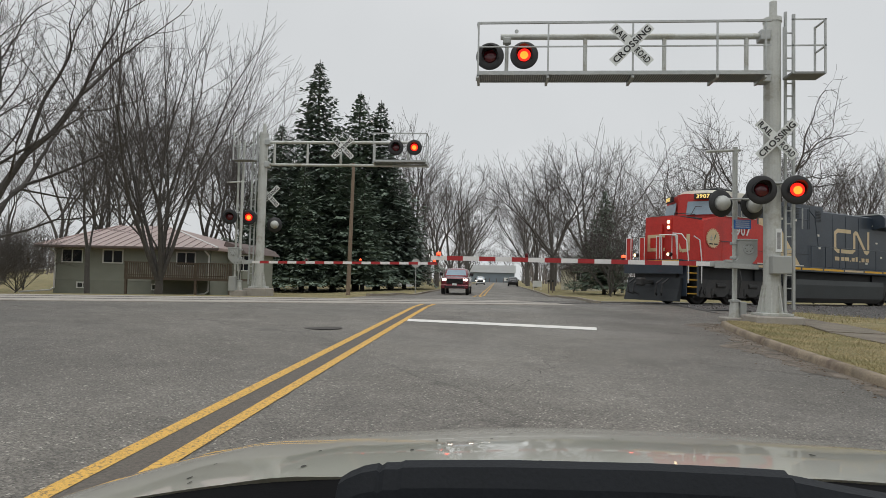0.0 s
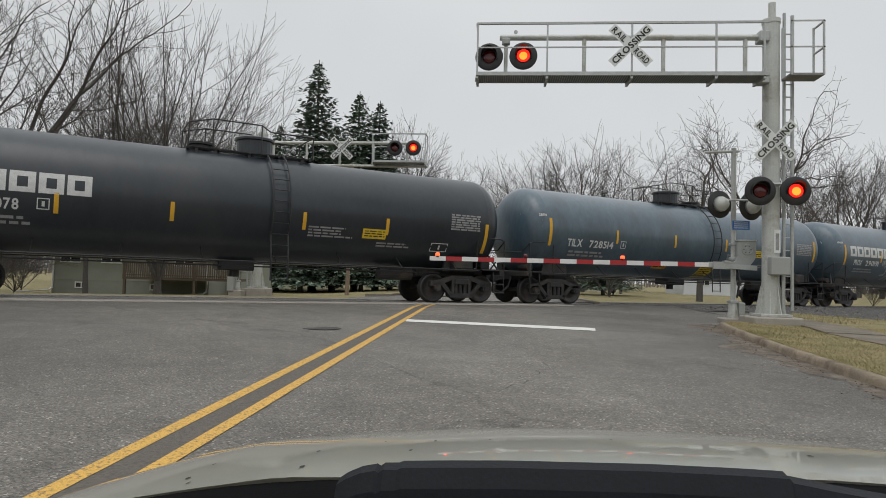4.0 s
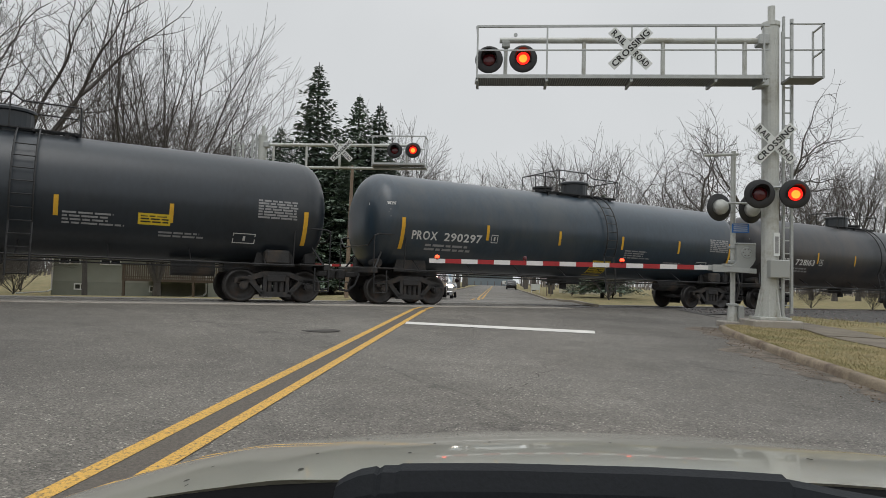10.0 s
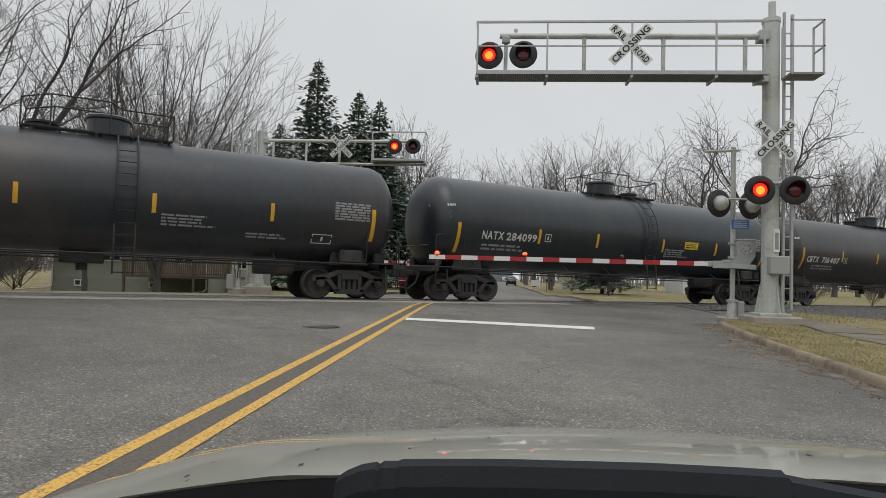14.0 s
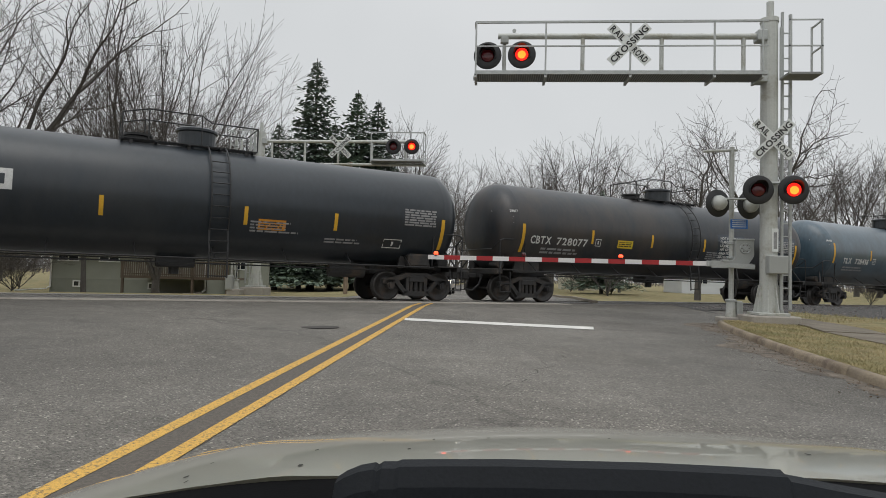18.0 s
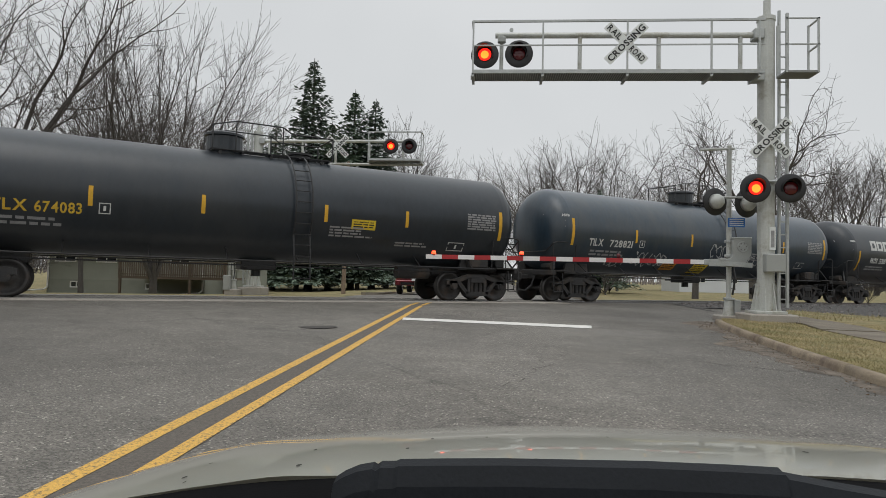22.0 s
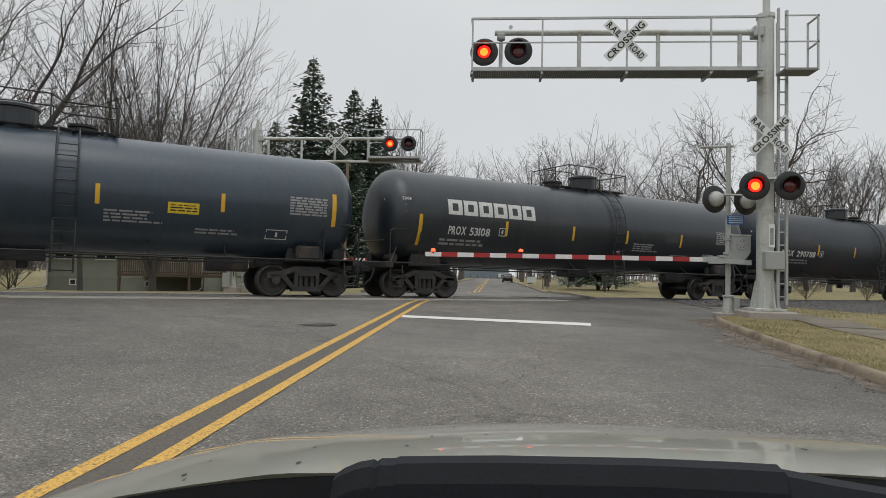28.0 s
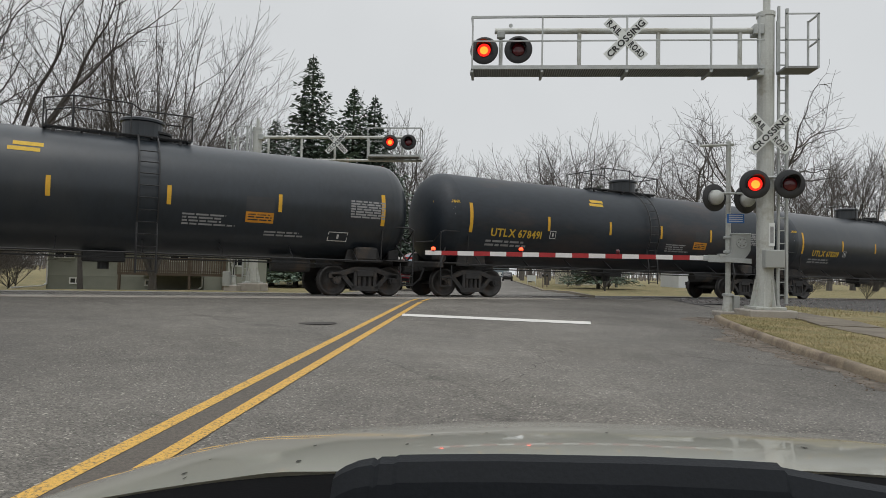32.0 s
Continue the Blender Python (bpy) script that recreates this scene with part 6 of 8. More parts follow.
    # end plates, ploughs, couplers
    part("pilot", prism([(0.56, 0.12), (0.80, 0.12), (0.95, 1.05), (0.82, 1.05), (0.72, 0.6)], -1.38, 1.38), M_CNDARK, c, "dark snow plough")
    part("pilot", prism([(21.62, 0.12), (21.32, 0.12), (21.12, 1.5), (21.32, 1.5), (21.47, 0.75)], -1.45, 1.45), M_LOCOGREY, c)
    part("front_plate", abox(0.68, 0.80, -1.5, 1.5, 1.2, 1.76), M_CNBLACK, c)
    part("front_stripe", abox(0.672, 0.68, -1.4, 1.4, 1.62, 1.74), M_STRIPE, c)
    part("end_rail", pipe(bmesh.new(), [(0.7, -1.3, 1.7), (0.62, -1.3, 2.7), (0.62, -0.5, 2.75), (0.66, -0.45, 1.8)], 0.022), M_WTRIM, c)
    for y0 in (-1.34, -0.55, 0.35, 1.10):
        rp = part("red_end_post", abox(0.66, 0.74, y0, y0 + 0.26, 1.76, 2.66), M_CNRED, c, "red end plate")
        part("plate_frame", pipe(bmesh.new(), [(0.65, y0, 1.76), (0.65, y0, 2.68), (0.65, y0 + 0.26, 2.68), (0.65, y0 + 0.26, 1.76)], 0.016), M_WTRIM, rp)
    part("red_end_post", abox(21.25, 21.5, -1.25, -1.0, 1.75, 2.7), M_CNRED, c)
    for at in (None, pose(LOCO_LEN, 0, 0, 0, 0, 180)):
        part("coupler", COUPLER_ME, None, c, at=at)
    hoses = bmesh.new()
    for y in (-0.9, -0.6, 0.6, 0.9):
        pipe(hoses, [(0.7, y, 1.0), (0.35, y, 0.8), (0.3, y, 0.45), (0.5, y * 0.8, 0.35)], 0.035)
    part("hose", hoses, M_BLACK, c)
    ft = part("fuel_tank", prism([(-1.40, 1.18), (-1.42, 0.95), (-1.36, 0.35), (-1.1, 0.14), (1.1, 0.14), (1.36, 0.35), (1.42, 0.95), (1.40, 1.18)] if lit else [(-1.1, 1.18), (-1.1, 0.62), (-1.36, 0.5), (-1.1, 0.16), (1.1, 0.16), (1.36, 0.5), (1.1, 0.62), (1.1, 1.18)], 7.8, 15.0), M_FUEL, c, "grey fuel tank", at=Matrix(((0, 1, 0, 0), (1, 0, 0, 0), (0, 0, 1, 0), (0, 0, 0, 1))))
    if not lit:
        part("side_box", abox(13.68, 14.6, -1.40, -1.0, 0.68, 1.24, 0.03), M_FUEL, c)
        part("side_box", abox(7.25, 8.85, -1.40, -1.0, 0.45, 1.26, 0.03), M_FUEL, c)
        part("air_tank", arod((8.9, -1.30, 0.98), (10.99, -1.30, 0.98), 0.25, n=20), M_LOCOTRUCK, c)
        part("air_tank", arod((11.58, -1.30, 1.0), (13.45, -1.30, 1.0), 0.27, n=20), M_LOCOTRUCK, c)
    part("equipment_skirt", abox(5.5, 8.0, -1.2, 1.2, 1.05, 1.5), M_CNDARK, c)
    part("equipment_skirt", abox(14.4, 17.0, -1.2, 1.2, 1.05, 1.5), M_CNDARK, c)
    part("underframe", abox(0.9, 21.6, -1.1, 1.1, 1.0, 1.5), M_LOCOGREY, c)
    loco_bogie(c, 4.42)
    loco_bogie(c, 17.84)
    return c


LOCO_A = loco("red and black diesel locomotive with lit headlights and a cream band", "3907", True, "emblem")
LOCO_B = loco("red and black diesel locomotive running backwards behind the first", "3880", False, "panel")
pn = next(c for c in LOCO_B.children if c.name.startswith("hood"))
part("lettering", text_mesh("100", 0.66, M_CREAM, 1.39), None, pn, "cream number on the red panel", pose(11.95, -0.948, 3.21))
emblem(pn, 11.91, 2.48, 1.43, 0.56, -0.948, M_CREAM)

# the second engine shows its other side, so its painted side is handed over
MIRROR = Matrix.Diagonal((1, -1, 1, 1))
done = set()
for o in LOCO_B.children_recursive:
    m_ = o.matrix_basis.copy()
    if o.name.startswith(("bogie", "coupler")) or (o.parent and o.parent.name.startswith("bogie")):
        continue
    me = o.data
    o.matrix_basis = MIRROR @ m_ @ MIRROR
    if me.name in done:
        continue
    done.add(me.name)
    me.transform(MIRROR)
    if o.name.startswith("lettering"):
        hi = max(v.co.x for v in me.vertices)
        me.transform(Matrix.Translation((hi, 0, 0)) @ Matrix.Diagonal((-1, 1, 1, 1)))
    elif o.name.startswith("company_emblem"):
        me.transform(Matrix.Translation((2 * 12.625, 0, 0)) @ Matrix.Diagonal((-1, 1, 1, 1)))
    else:
        me.flip_normals()

# ---- crossing signals ----
FLASH0, FLASH = 0.5, 0.5955
LAMPS = []


BACK_ME = mesh_of("background", lathe([(-0.01, 0.02), (-0.012, 0.20), (-0.02, 0.325), (-0.005, 0.345), (0.012, 0.335), (0.012, 0.02)], 36, "Y"), M_BLACK, True)
HOUSE_ME = mesh_of("housing", lathe([(0.012, 0.17), (0.10, 0.165), (0.20, 0.12), (0.23, 0.05), (0.23, 0.01)], 24, "Y"), M_BLACK, True)
BOWL_ME = mesh_of("housing", lathe([(0.012, 0.19), (0.10, 0.185), (0.19, 0.14), (0.235, 0.06), (0.24, 0.01)], 24, "Y"), M_SILVER, True)
LENS_ME = mesh_of("lens", lathe([(-0.025, 0.165), (-0.04, 0.14), (-0.055, 0.08), (-0.06, 0.01)], 28, "Y"), M_LENSDARK, True)


def visor_mesh():
    bm = bmesh.new()
    rows = []
    for i in range(17):
        a = math.radians(-25 + 230 * i / 16)
        l = 0.10 + 0.20 * max(0.0, math.sin(a))
        c, s = math.cos(a), math.sin(a)
        rows.append([bm.verts.new((r * c, y, r * s)) for r, y in ((0.20, -0.01), (0.205, -l), (0.195, -l), (0.19, -0.01))])
    for p, q in zip(rows, rows[1:]):
        for i in range(3):
            bm.faces.new((p[i], p[i + 1], q[i + 1], q[i]))
    return mesh_of("visor", bm, M_BLACK, False)


VISOR_ME = visor_mesh()


def lamp_mesh():
    bm = lathe([(-0.030, 0.160), (-0.047, 0.138), (-0.060, 0.10)], 28, "Y")
    me = mesh_of("lamp", bm, M_LENSLIT)
    bm = bmesh.new()
    bm.from_mesh(me)
    n = len(bm.faces)
    rod(bm, (0, -0.064, -0.015), (0, -0.052, -0.015), 0.098, n=24)
    bm.faces.ensure_lookup_table()
    for f in bm.faces[n:]:
        f.material_index = 1
    bm.to_mesh(me)
    bm.free()
    me.materials.append(M_BULB)
    return me


LAMP_ME = lamp_mesh()


def signal_light(parent, x, y, z, side, yaw=0, away=False):
    """One round flashing light; side 0 and 1 flash by turns. The lit element sits behind the dark lens while it is off."""
    b = part("signal_light", BACK_ME, None, parent, "round black-backed red flashing light", pose(x, y, z, 0, 0, yaw + (180 if away else 0)))
    part("visor", VISOR_ME, None, b)
    part("housing", BOWL_ME if away else HOUSE_ME, None, b)
    part("lens", LENS_ME, None, b)
    if not away:
        LAMPS.append((part("lamp", LAMP_ME, None, b, "glowing red and orange lamp", pose(0, 0.035, 0)), side, Vector((0, 0.035, 0)), Vector((0, -0.012, 0))))
    return b


def letters_on(parent, word, size, width, at, material):
    return part("lettering", text_mesh(word, size, material, width), None, parent, at=at)


def crossbuck(parent, x, y, z, k=0.90):
    """Two crossed white boards with black letters, facing -y."""
    for words, ang, yy in ((("RAIL", "ROAD"), -45, y), (("CROSSING",), 45, y - 0.014)):
        at = pose(x, yy, z) @ pose(0, 0, 0, 0, -ang, 0)
        bd = part("sign_board", abox(-0.70 * k, 0.70 * k, -0.006, 0.006, -0.125 * k, 0.125 * k), M_SIGNWHITE, parent, "white crossing sign board with black letters", at)
        if len(words) == 2:
            letters_on(bd, "RAIL", 0.165 * k, 0.45 * k, pose(-0.64 * k, -0.011, -0.082 * k), M_SIGNBLACK)
            letters_on(bd, "ROAD", 0.165 * k, 0.47 * k, pose(0.17 * k, -0.011, -0.082 * k), M_SIGNBLACK)
        else:
            letters_on(bd, "CROSSING", 0.165 * k, 1.28 * k, pose(-0.64 * k, -0.011, -0.082 * k), M_SIGNBLACK)


def cantilever(name, x, y, z0, arm, sgn, label, drop, walk_from, posts_at=(), rails_at=(), landing=1.20):
    """A signal mast with a walkway arm over the lane. sgn: which way the arm reaches."""
    c = thing(name, label, "railroad signal", pose(x, y, 0))
    part("foundation", abox(-0.55, 0.55, -0.5, 0.5, z0 - 0.25, z0 + 0.20, 0.03), M_CONCRETE, c, "square concrete footing")
    bm = bmesh.new()
    box(bm, -0.36, 0.36, -0.36, 0.36, z0 + 0.20, z0 + 0.27, 0.01)
    rod(bm, (0, 0, z0 + 0.27), (0, 0, z0 + 1.0), 0.235, 0.20, 16)
    part("mast_base", bm, M_SILVER, c, "flared cast mast base")
    for a_ in range(8):
        rb = prism([(0.2, z0 + 0.27), (0.34, z0 + 0.27), (0.32, z0 + 0.35), (0.22, z0 + 0.92), (0.19, z0 + 0.92)], -0.014, 0.014)
        part("base_rib", rb, M_SILVER, c, at=pose(0, 0, 0, 0, 0, 45 * a_ + 22.5))
    part("mast", arod((0, 0, z0 + 0.9), (0, 0, 7.12), 0.195, n=20), M_SILVER, c, smooth=False)
    part("mast_cap", arod((0, 0, 7.10), (0, 0, 7.20), 0.215, n=20), M_SILVER, c)
    part("finial", arod((0.02, 0, 7.15), (0.02, 0, 7.62), 0.085, n=14), M_SILVER, c)
    s = sgn
    # two round chords with posts between them
    part("arm_chord", arod((0.1 * s, -0.05, 6.75), (arm * s, -0.05, 6.78), 0.072, n=14), M_SILVER, c)
    part("arm_chord", arod((0.1 * s, -0.05, 5.72), ((arm + 0.6) * s, -0.05, 5.72), 0.062, n=14), M_SILVER, c)
    for q in posts_at or [0.55 + i * (arm - 0.9) / 4 for i in range(5)]:
        px = q * s
        part("arm_post", arod((px, -0.05, 5.72), (px, -0.05, 6.76), 0.052, n=10), M_SILVER, c)
    for z in (5.72, 6.75):
        part("clamp", abox(min(0.1 * s, 0.34 * s), max(0.1 * s, 0.34 * s), -0.2, 0.12, z - 0.13, z + 0.13, 0.02), M_GALV, c)
    # walkway with handrail
    d = drop
    lo, hi = sorted((walk_from * s, (arm + 0.55) * s))
    walkw = part("walkway", abox(lo, hi, -0.62, -0.02, 5.90 - d, 5.93 - d), M_DARKSTEEL, c, "open steel grating walkway")
    for yy in (-0.64, -0.02):
        part("walkway_edge", abox(lo, hi, yy - 0.012, yy + 0.012, 5.88 - d, 5.97 - d), M_GALV, walkw)
    bars = bmesh.new()
    k = 0
    while lo + k * 0.055 < hi:
        xx = lo + k * 0.055
        box(bars, xx - 0.006, xx + 0.006, -0.63, -0.03, 5.87 - d, 5.90 - d)
        k += 1
    tagged(part("grating", bars, M_GALV, walkw), kind="stuff")
    n_p = max(2, int((hi - lo) / 1.55) + 1)
    posts = [lo + 0.02 + (hi - lo - 0.04) * i / (n_p - 1) for i in range(n_p)]
    for px in [q * s for q in rails_at] or posts:
        part("rail_post", abox(px - 0.02, px + 0.02, -0.66, -0.62, 5.85 - d, 7.17 - d), M_GALV, c)
        part("bracket", abox(px - 0.03, px + 0.03, -0.66, 0.02, 5.80 - d, 5.88 - d), M_GALV, c)
    part("top_rail", abox(lo, hi, -0.665, -0.615, 7.13 - d, 7.18 - d), M_GALV, c)
    part("middle_rail", abox(lo, hi, -0.655, -0.625, 6.55 - d, 6.58 - d), M_GALV, c)
    tip = lo if s < 0 else hi
    part("end_rail", abox(tip - 0.02, tip + 0.02, -0.65, -0.02, 7.13 - d, 7.17 - d), M_GALV, c)
    part("end_rail", abox(tip - 0.02, tip + 0.02, -0.05, -0.01, 5.85 - d, 7.17 - d), M_GALV, c)
    # small landing behind the mast, and its ladder
    l2, h2 = sorted((-0.2 * s, -landing * s))
    part("landing", abox(l2, h2, -0.62, -0.1, 5.90 - d, 5.95 - d), M_DARKSTEEL, c, "steel grating landing")
    for px in (l2 + 0.02, h2 - 0.02):
        for yy in (-0.62, -0.12):
            part("rail_post", abox(px - 0.02, px + 0.02, yy - 0.02, yy + 0.02, 5.9 - d, 7.2 - d), M_GALV, c)
    for zz in (7.17 - d, 6.55 - d):
        part("landing_rail", abox(l2, h2, -0.64, -0.61, zz, zz + 0.03), M_GALV, c)
        e = l2 if s > 0 else h2
        part("landing_rail", abox(e - 0.02, e + 0.02, -0.62, -0.12, zz, zz + 0.03), M_GALV, c)
    lad = part("ladder", abox(-0.30 * s - 0.025, -0.30 * s + 0.025, -0.05, 0.02, z0 + 0.35, 7.36), M_GALV, c, "steel ladder with square rungs")
    part("ladder_rail", abox(-0.49 * s - 0.03, -0.49 * s + 0.03, -0.05, 0.02, z0 + 0.35, 7.30), M_GALV, lad)
    for i in range(22):
        zz = z0 + 0.55 + i * 0.31
        part("rung", RUNG_ME, None, lad, at=pose(-0.395 * s, -0.015, zz))
    return c


RUNG_ME = mesh_of("rung", abox(-0.085, 0.085, -0.015, 0.015, -0.014, 0.014), M_GALV)
NEAR_X, NEAR_Y = 6.55, 16.2
near_sig = cantilever("cantilever_signal", NEAR_X, NEAR_Y, -0.22, 6.60, -1, "tall silver cantilever crossing signal with red flashing lights", 0.25, 0.28, (0.63, 2.58, 4.5), (0.40, 1.5, 3.45, 5.45, 7.13), 0.96)
signal_light(near_sig, -0.30 - NEAR_X, -0.30, 6.20, 0, -3)
signal_light(near_sig, 0.54 - NEAR_X, -0.30, 6.22, 1, -3)
part("junction_box", abox(-6.54, -6.34, -0.32, -0.18, 6.52, 6.68, 0.02), M_BOX, near_sig)
part("light_post", arod((-6.44, -0.15, 5.72), (-6.44, -0.15, 6.7), 0.05, n=10), M_SILVER, near_sig)
part("lifting_eye", lathe([(-0.01, 0.05), (0.01, 0.05)], 12, "Y"), M_GALV, near_sig, at=pose(-6.2, -0.05, 6.92))
crossbuck(near_sig, 3.06 - NEAR_X, -0.68, 6.34)
crossbuck(near_sig, 6.55 - NEAR_X, -0.26, 4.18, 0.86)
signal_light(near_sig, 6.14 - NEAR_X, -0.42, 2.94, 0, -6)
signal_light(near_sig, 6.94 - NEAR_X, -0.42, 2.95, 1, -6)
part("crossarm", arod((-0.35, -0.2, 3.14), (0.75, -0.2, 3.14), 0.035), M_GALV, near_sig)
signal_light(near_sig, 5.46 - NEAR_X, 0.32, 2.70, 0, 20, True)
signal_light(near_sig, 6.22 - NEAR_X, 0.34, 2.66, 1, 20, True)
part("crossarm", arod((-1.15, 0.25, 2.80), (-0.1, 0.25, 2.80), 0.03), M_GALV, near_sig)
part("junction_box", abox(-0.15, 0.30, -0.40, -0.18, 0.97, 1.40, 0.02), M_BOX, near_sig, "grey junction box on the mast")
pl = part("white_label", abox(0.0, 0.14, -0.215, -0.20, 1.50, 2.05), M_SIGNWHITE, near_sig, "narrow white label with unreadable print")
part("print_bar", abox(0.03, 0.11, -0.219, -0.216, 1.56, 1.96), M_FAINT, pl)
part("conduit", pipe(bmesh.new(), [(0.22, -0.16, 0.1), (0.22, -0.16, 0.98)], 0.03), M_GALV, near_sig)


def striped_arm(parent, x0, x1, z0, z1, y, lights, tip_light):
    """A gate arm in red and white lengths that tapers to its tip."""
    n = int(abs(x1 - x0) / 0.40)
    for i in range(n):
        a, b = x0 + (x1 - x0) * i / n, x0 + (x1 - x0) * (i + 1) / n
        za, zb = z0 + (z1 - z0) * i / n, z0 + (z1 - z0) * (i + 1) / n
        h = 0.056
        part("arm_length", prism([(a, za - h), (b, zb - h), (b, zb + h), (a, za + h)], y - 0.02, y + 0.02), M_GATEWHITE if i % 2 == 0 else M_GATERED, parent)
    for lx, lz, side in lights:
        l = part("gate_light", mesh_of("gate_light", lathe([(0.0, 0.04), (0.03, 0.05), (0.08, 0.052), (0.105, 0.038), (0.11, 0.01)], 16, "Z"), M_LENSDARK, True), None, parent, "small red lamp on the gate arm", pose(lx, y, lz))
        if side == 2:
            part("glow", mesh_of("glow", lathe([(0.028, 0.055), (0.08, 0.058), (0.108, 0.042), (0.115, 0.01)], 16, "Z"), M_GATELAMP, True), None, l)
        else:
            LAMPS.append((part("glow", mesh_of("glow", lathe([(0.028, 0.03), (0.045, 0.055), (0.08, 0.058), (0.108, 0.042), (0.115, 0.01)], 16, "Z"), M_GATELAMP, True), None, l, "", pose(0, 0.12, -0.13)), side, Vector((0, 0.10, -0.125)), Vector((0, 0, 0))))


M_IRONBOLT = mat("bolt_steel", (0.16, 0.15, 0.14), 0.5, 0.5, vary=0.2)


def gate(name, x, y, z0, s, arm_tip, label, lights, top):
    """A crossing gate: post, drive, counterweights and a striped arm. s: which way the arm reaches."""
    g = thing(name, label, "crossing gate", pose(x, y, 0))
    part("foundation", abox(-0.3, 0.3, -0.3, 0.3, z0 - 0.25, z0 + 0.1, 0.02), M_CONCRETE, g)
    part("post", arod((0, 0, z0 + 0.1), (0, 0, top), 0.062, n=14), M_SILVER, g)
    part("post_base", arod((0, 0, z0 + 0.1), (0, 0, z0 + 0.55), 0.14, 0.10, 12), M_SILVER, g)
    part("cross_tube", arod((0.12, -0.02, top - 0.08), (-0.72, -0.02, top - 0.12), 0.035), M_SILVER, g)
    m_ = -s
    out = [(-0.22, 1.10), (0.16, 1.10), (0.25, 1.14), (0.34, 1.22), (0.42, 1.32), (0.47, 1.42), (0.47, 1.80), (0.12, 1.83), (0.03, 1.78), (0.03, 1.42), (0.0, 1.33), (-0.05, 1.29), (-0.12, 1.27), (-0.22, 1.27)]
    drive = part("gate_drive", prism([(a * m_, b) for a, b in (out if s < 0 else out[::-1])], -0.22, -0.06), M_BOX, g, "grey cast gate drive with a curved horn")
    part("drive_body", abox(min(0.05 * m_, 0.45 * m_), max(0.05 * m_, 0.45 * m_), -0.06, 0.20, 1.42, 1.78, 0.03), M_BOX, drive)
    part("drive_lid", abox(min(0.02 * m_, 0.48 * m_), max(0.02 * m_, 0.48 * m_), -0.24, 0.21, 1.80, 1.84, 0.01), M_GALV, drive)
    rx = 0.255 * m_
    part("gear_cover", lathe([(-0.25, 0.005), (-0.25, 0.045), (-0.235, 0.05), (-0.235, 0.115), (-0.245, 0.125), (-0.22, 0.135)], 22, "Y"), M_GALV, drive, at=pose(rx, 0, 1.60))
    for q in range(6):
        part("bolt", arod((rx + 0.085 * math.cos(q * 1.047), -0.25, 1.60 + 0.085 * math.sin(q * 1.047)), (rx + 0.085 * math.cos(q * 1.047), -0.23, 1.60 + 0.085 * math.sin(q * 1.047)), 0.014, n=6), M_IRONBOLT, drive)
    for q, (bx, bz) in enumerate(((-0.16, 1.15), (-0.16, 1.22), (0.02, 1.16), (0.14, 1.18))):
        part("bolt", arod((bx * m_, -0.24, bz), (bx * m_, -0.22, bz), 0.018, n=6), M_IRONBOLT, drive)
    for z in (1.34, 1.70):
        part("post_clamp", abox(-0.09, 0.09, -0.10, 0.10, z, z + 0.07, 0.01), M_GALV, g)
    part("junction_box", abox(min(0.10 * m_, 0.24 * m_), max(0.10 * m_, 0.24 * m_), -0.16, -0.02, z0 + 0.16, z0 + 0.50, 0.02), M_BOX, g)
    part("post_clamp", abox(-0.11, 0.11, -0.12, 0.12, z0 + 0.48, z0 + 0.54, 0.01), M_GALV, g)
    part("arm_bracket", abox(min(-0.24 * m_, -0.60 * m_), max(-0.24 * m_, -0.60 * m_), -0.36, -0.345, 1.10, 1.28), M_GALV, g)
    part("arm_bracket", abox(min(-0.20 * m_, -0.34 * m_), max(-0.20 * m_, -0.34 * m_), -0.40, -0.20, 1.26, 1.31), M_GALV, g)
    bm = prism([(-0.35 * -s, 1.10), (0.62 * s, 1.12), (0.62 * s, 1.30), (-0.35 * -s, 1.24)] if s > 0 else [(0.45, 1.08), (-0.62, 1.14), (-0.62, 1.25), (0.45, 1.20)], -0.34, -0.24)
    part("counterweight_arm", bm, M_GALV, g)
    part("cable", pipe(bmesh.new(), [(0.05, -0.1, 1.2), (0.10, -0.16, 0.8), (0.05, -0.12, 0.4)], 0.025), M_BLACK, g)
    arm = part("gate_arm", abox(min(0.25 * s, 0.7 * s), max(0.25 * s, 0.7 * s), -0.33, -0.25, 1.13, 1.27, 0.01), M_GALV, g, "lowered red and white striped gate arm")
    striped_arm(arm, 0.62 * s, arm_tip[0] - x, 1.20, arm_tip[1], -0.29, [(a - x, b, c) for a, b, c in lights], True)
    return g


near_gate = gate("crossing_gate", 5.93, 16.9, -0.22, -1, (-1.72, 1.20), "lowered crossing gate with a red and white arm", [(-1.52, 1.24, 2), (0.72, 1.26, 0), (3.14, 1.26, 1)], 4.18)
bs = part("blue_sign", abox(-0.06, 0.36, -0.10, -0.085, 2.10, 2.33, 0.004), M_BLUESIGN, near_gate, "small blue notice with white print that cannot be read")
for i in range(4):
    part("print_bar", abox(-0.02, 0.32, -0.106, -0.101, 2.285 - i * 0.05, 2.305 - i * 0.05), M_SIGNWHITE, bs)
FAR_X, FAR_Y = -10.9, 29.0
far_sig = cantilever("cantilever_signal", FAR_X, FAR_Y, -0.16, 7.1, 1, "silver cantilever crossing signal beyond the rails", 0.08, 5.25)
signal_light(far_sig, -4.61 - FAR_X, -0.72, 6.42, 0, 5)
signal_light(far_sig, -3.79 - FAR_X, -0.72, 6.43, 1, 5)
crossbuck(far_sig, -7.01 - FAR_X, -0.70, 6.40)
crossbuck(far_sig, -10.66 - FAR_X, 0.25, 4.30)
signal_light(far_sig, -12.26 - FAR_X, -0.3, 3.26, 0, 12)
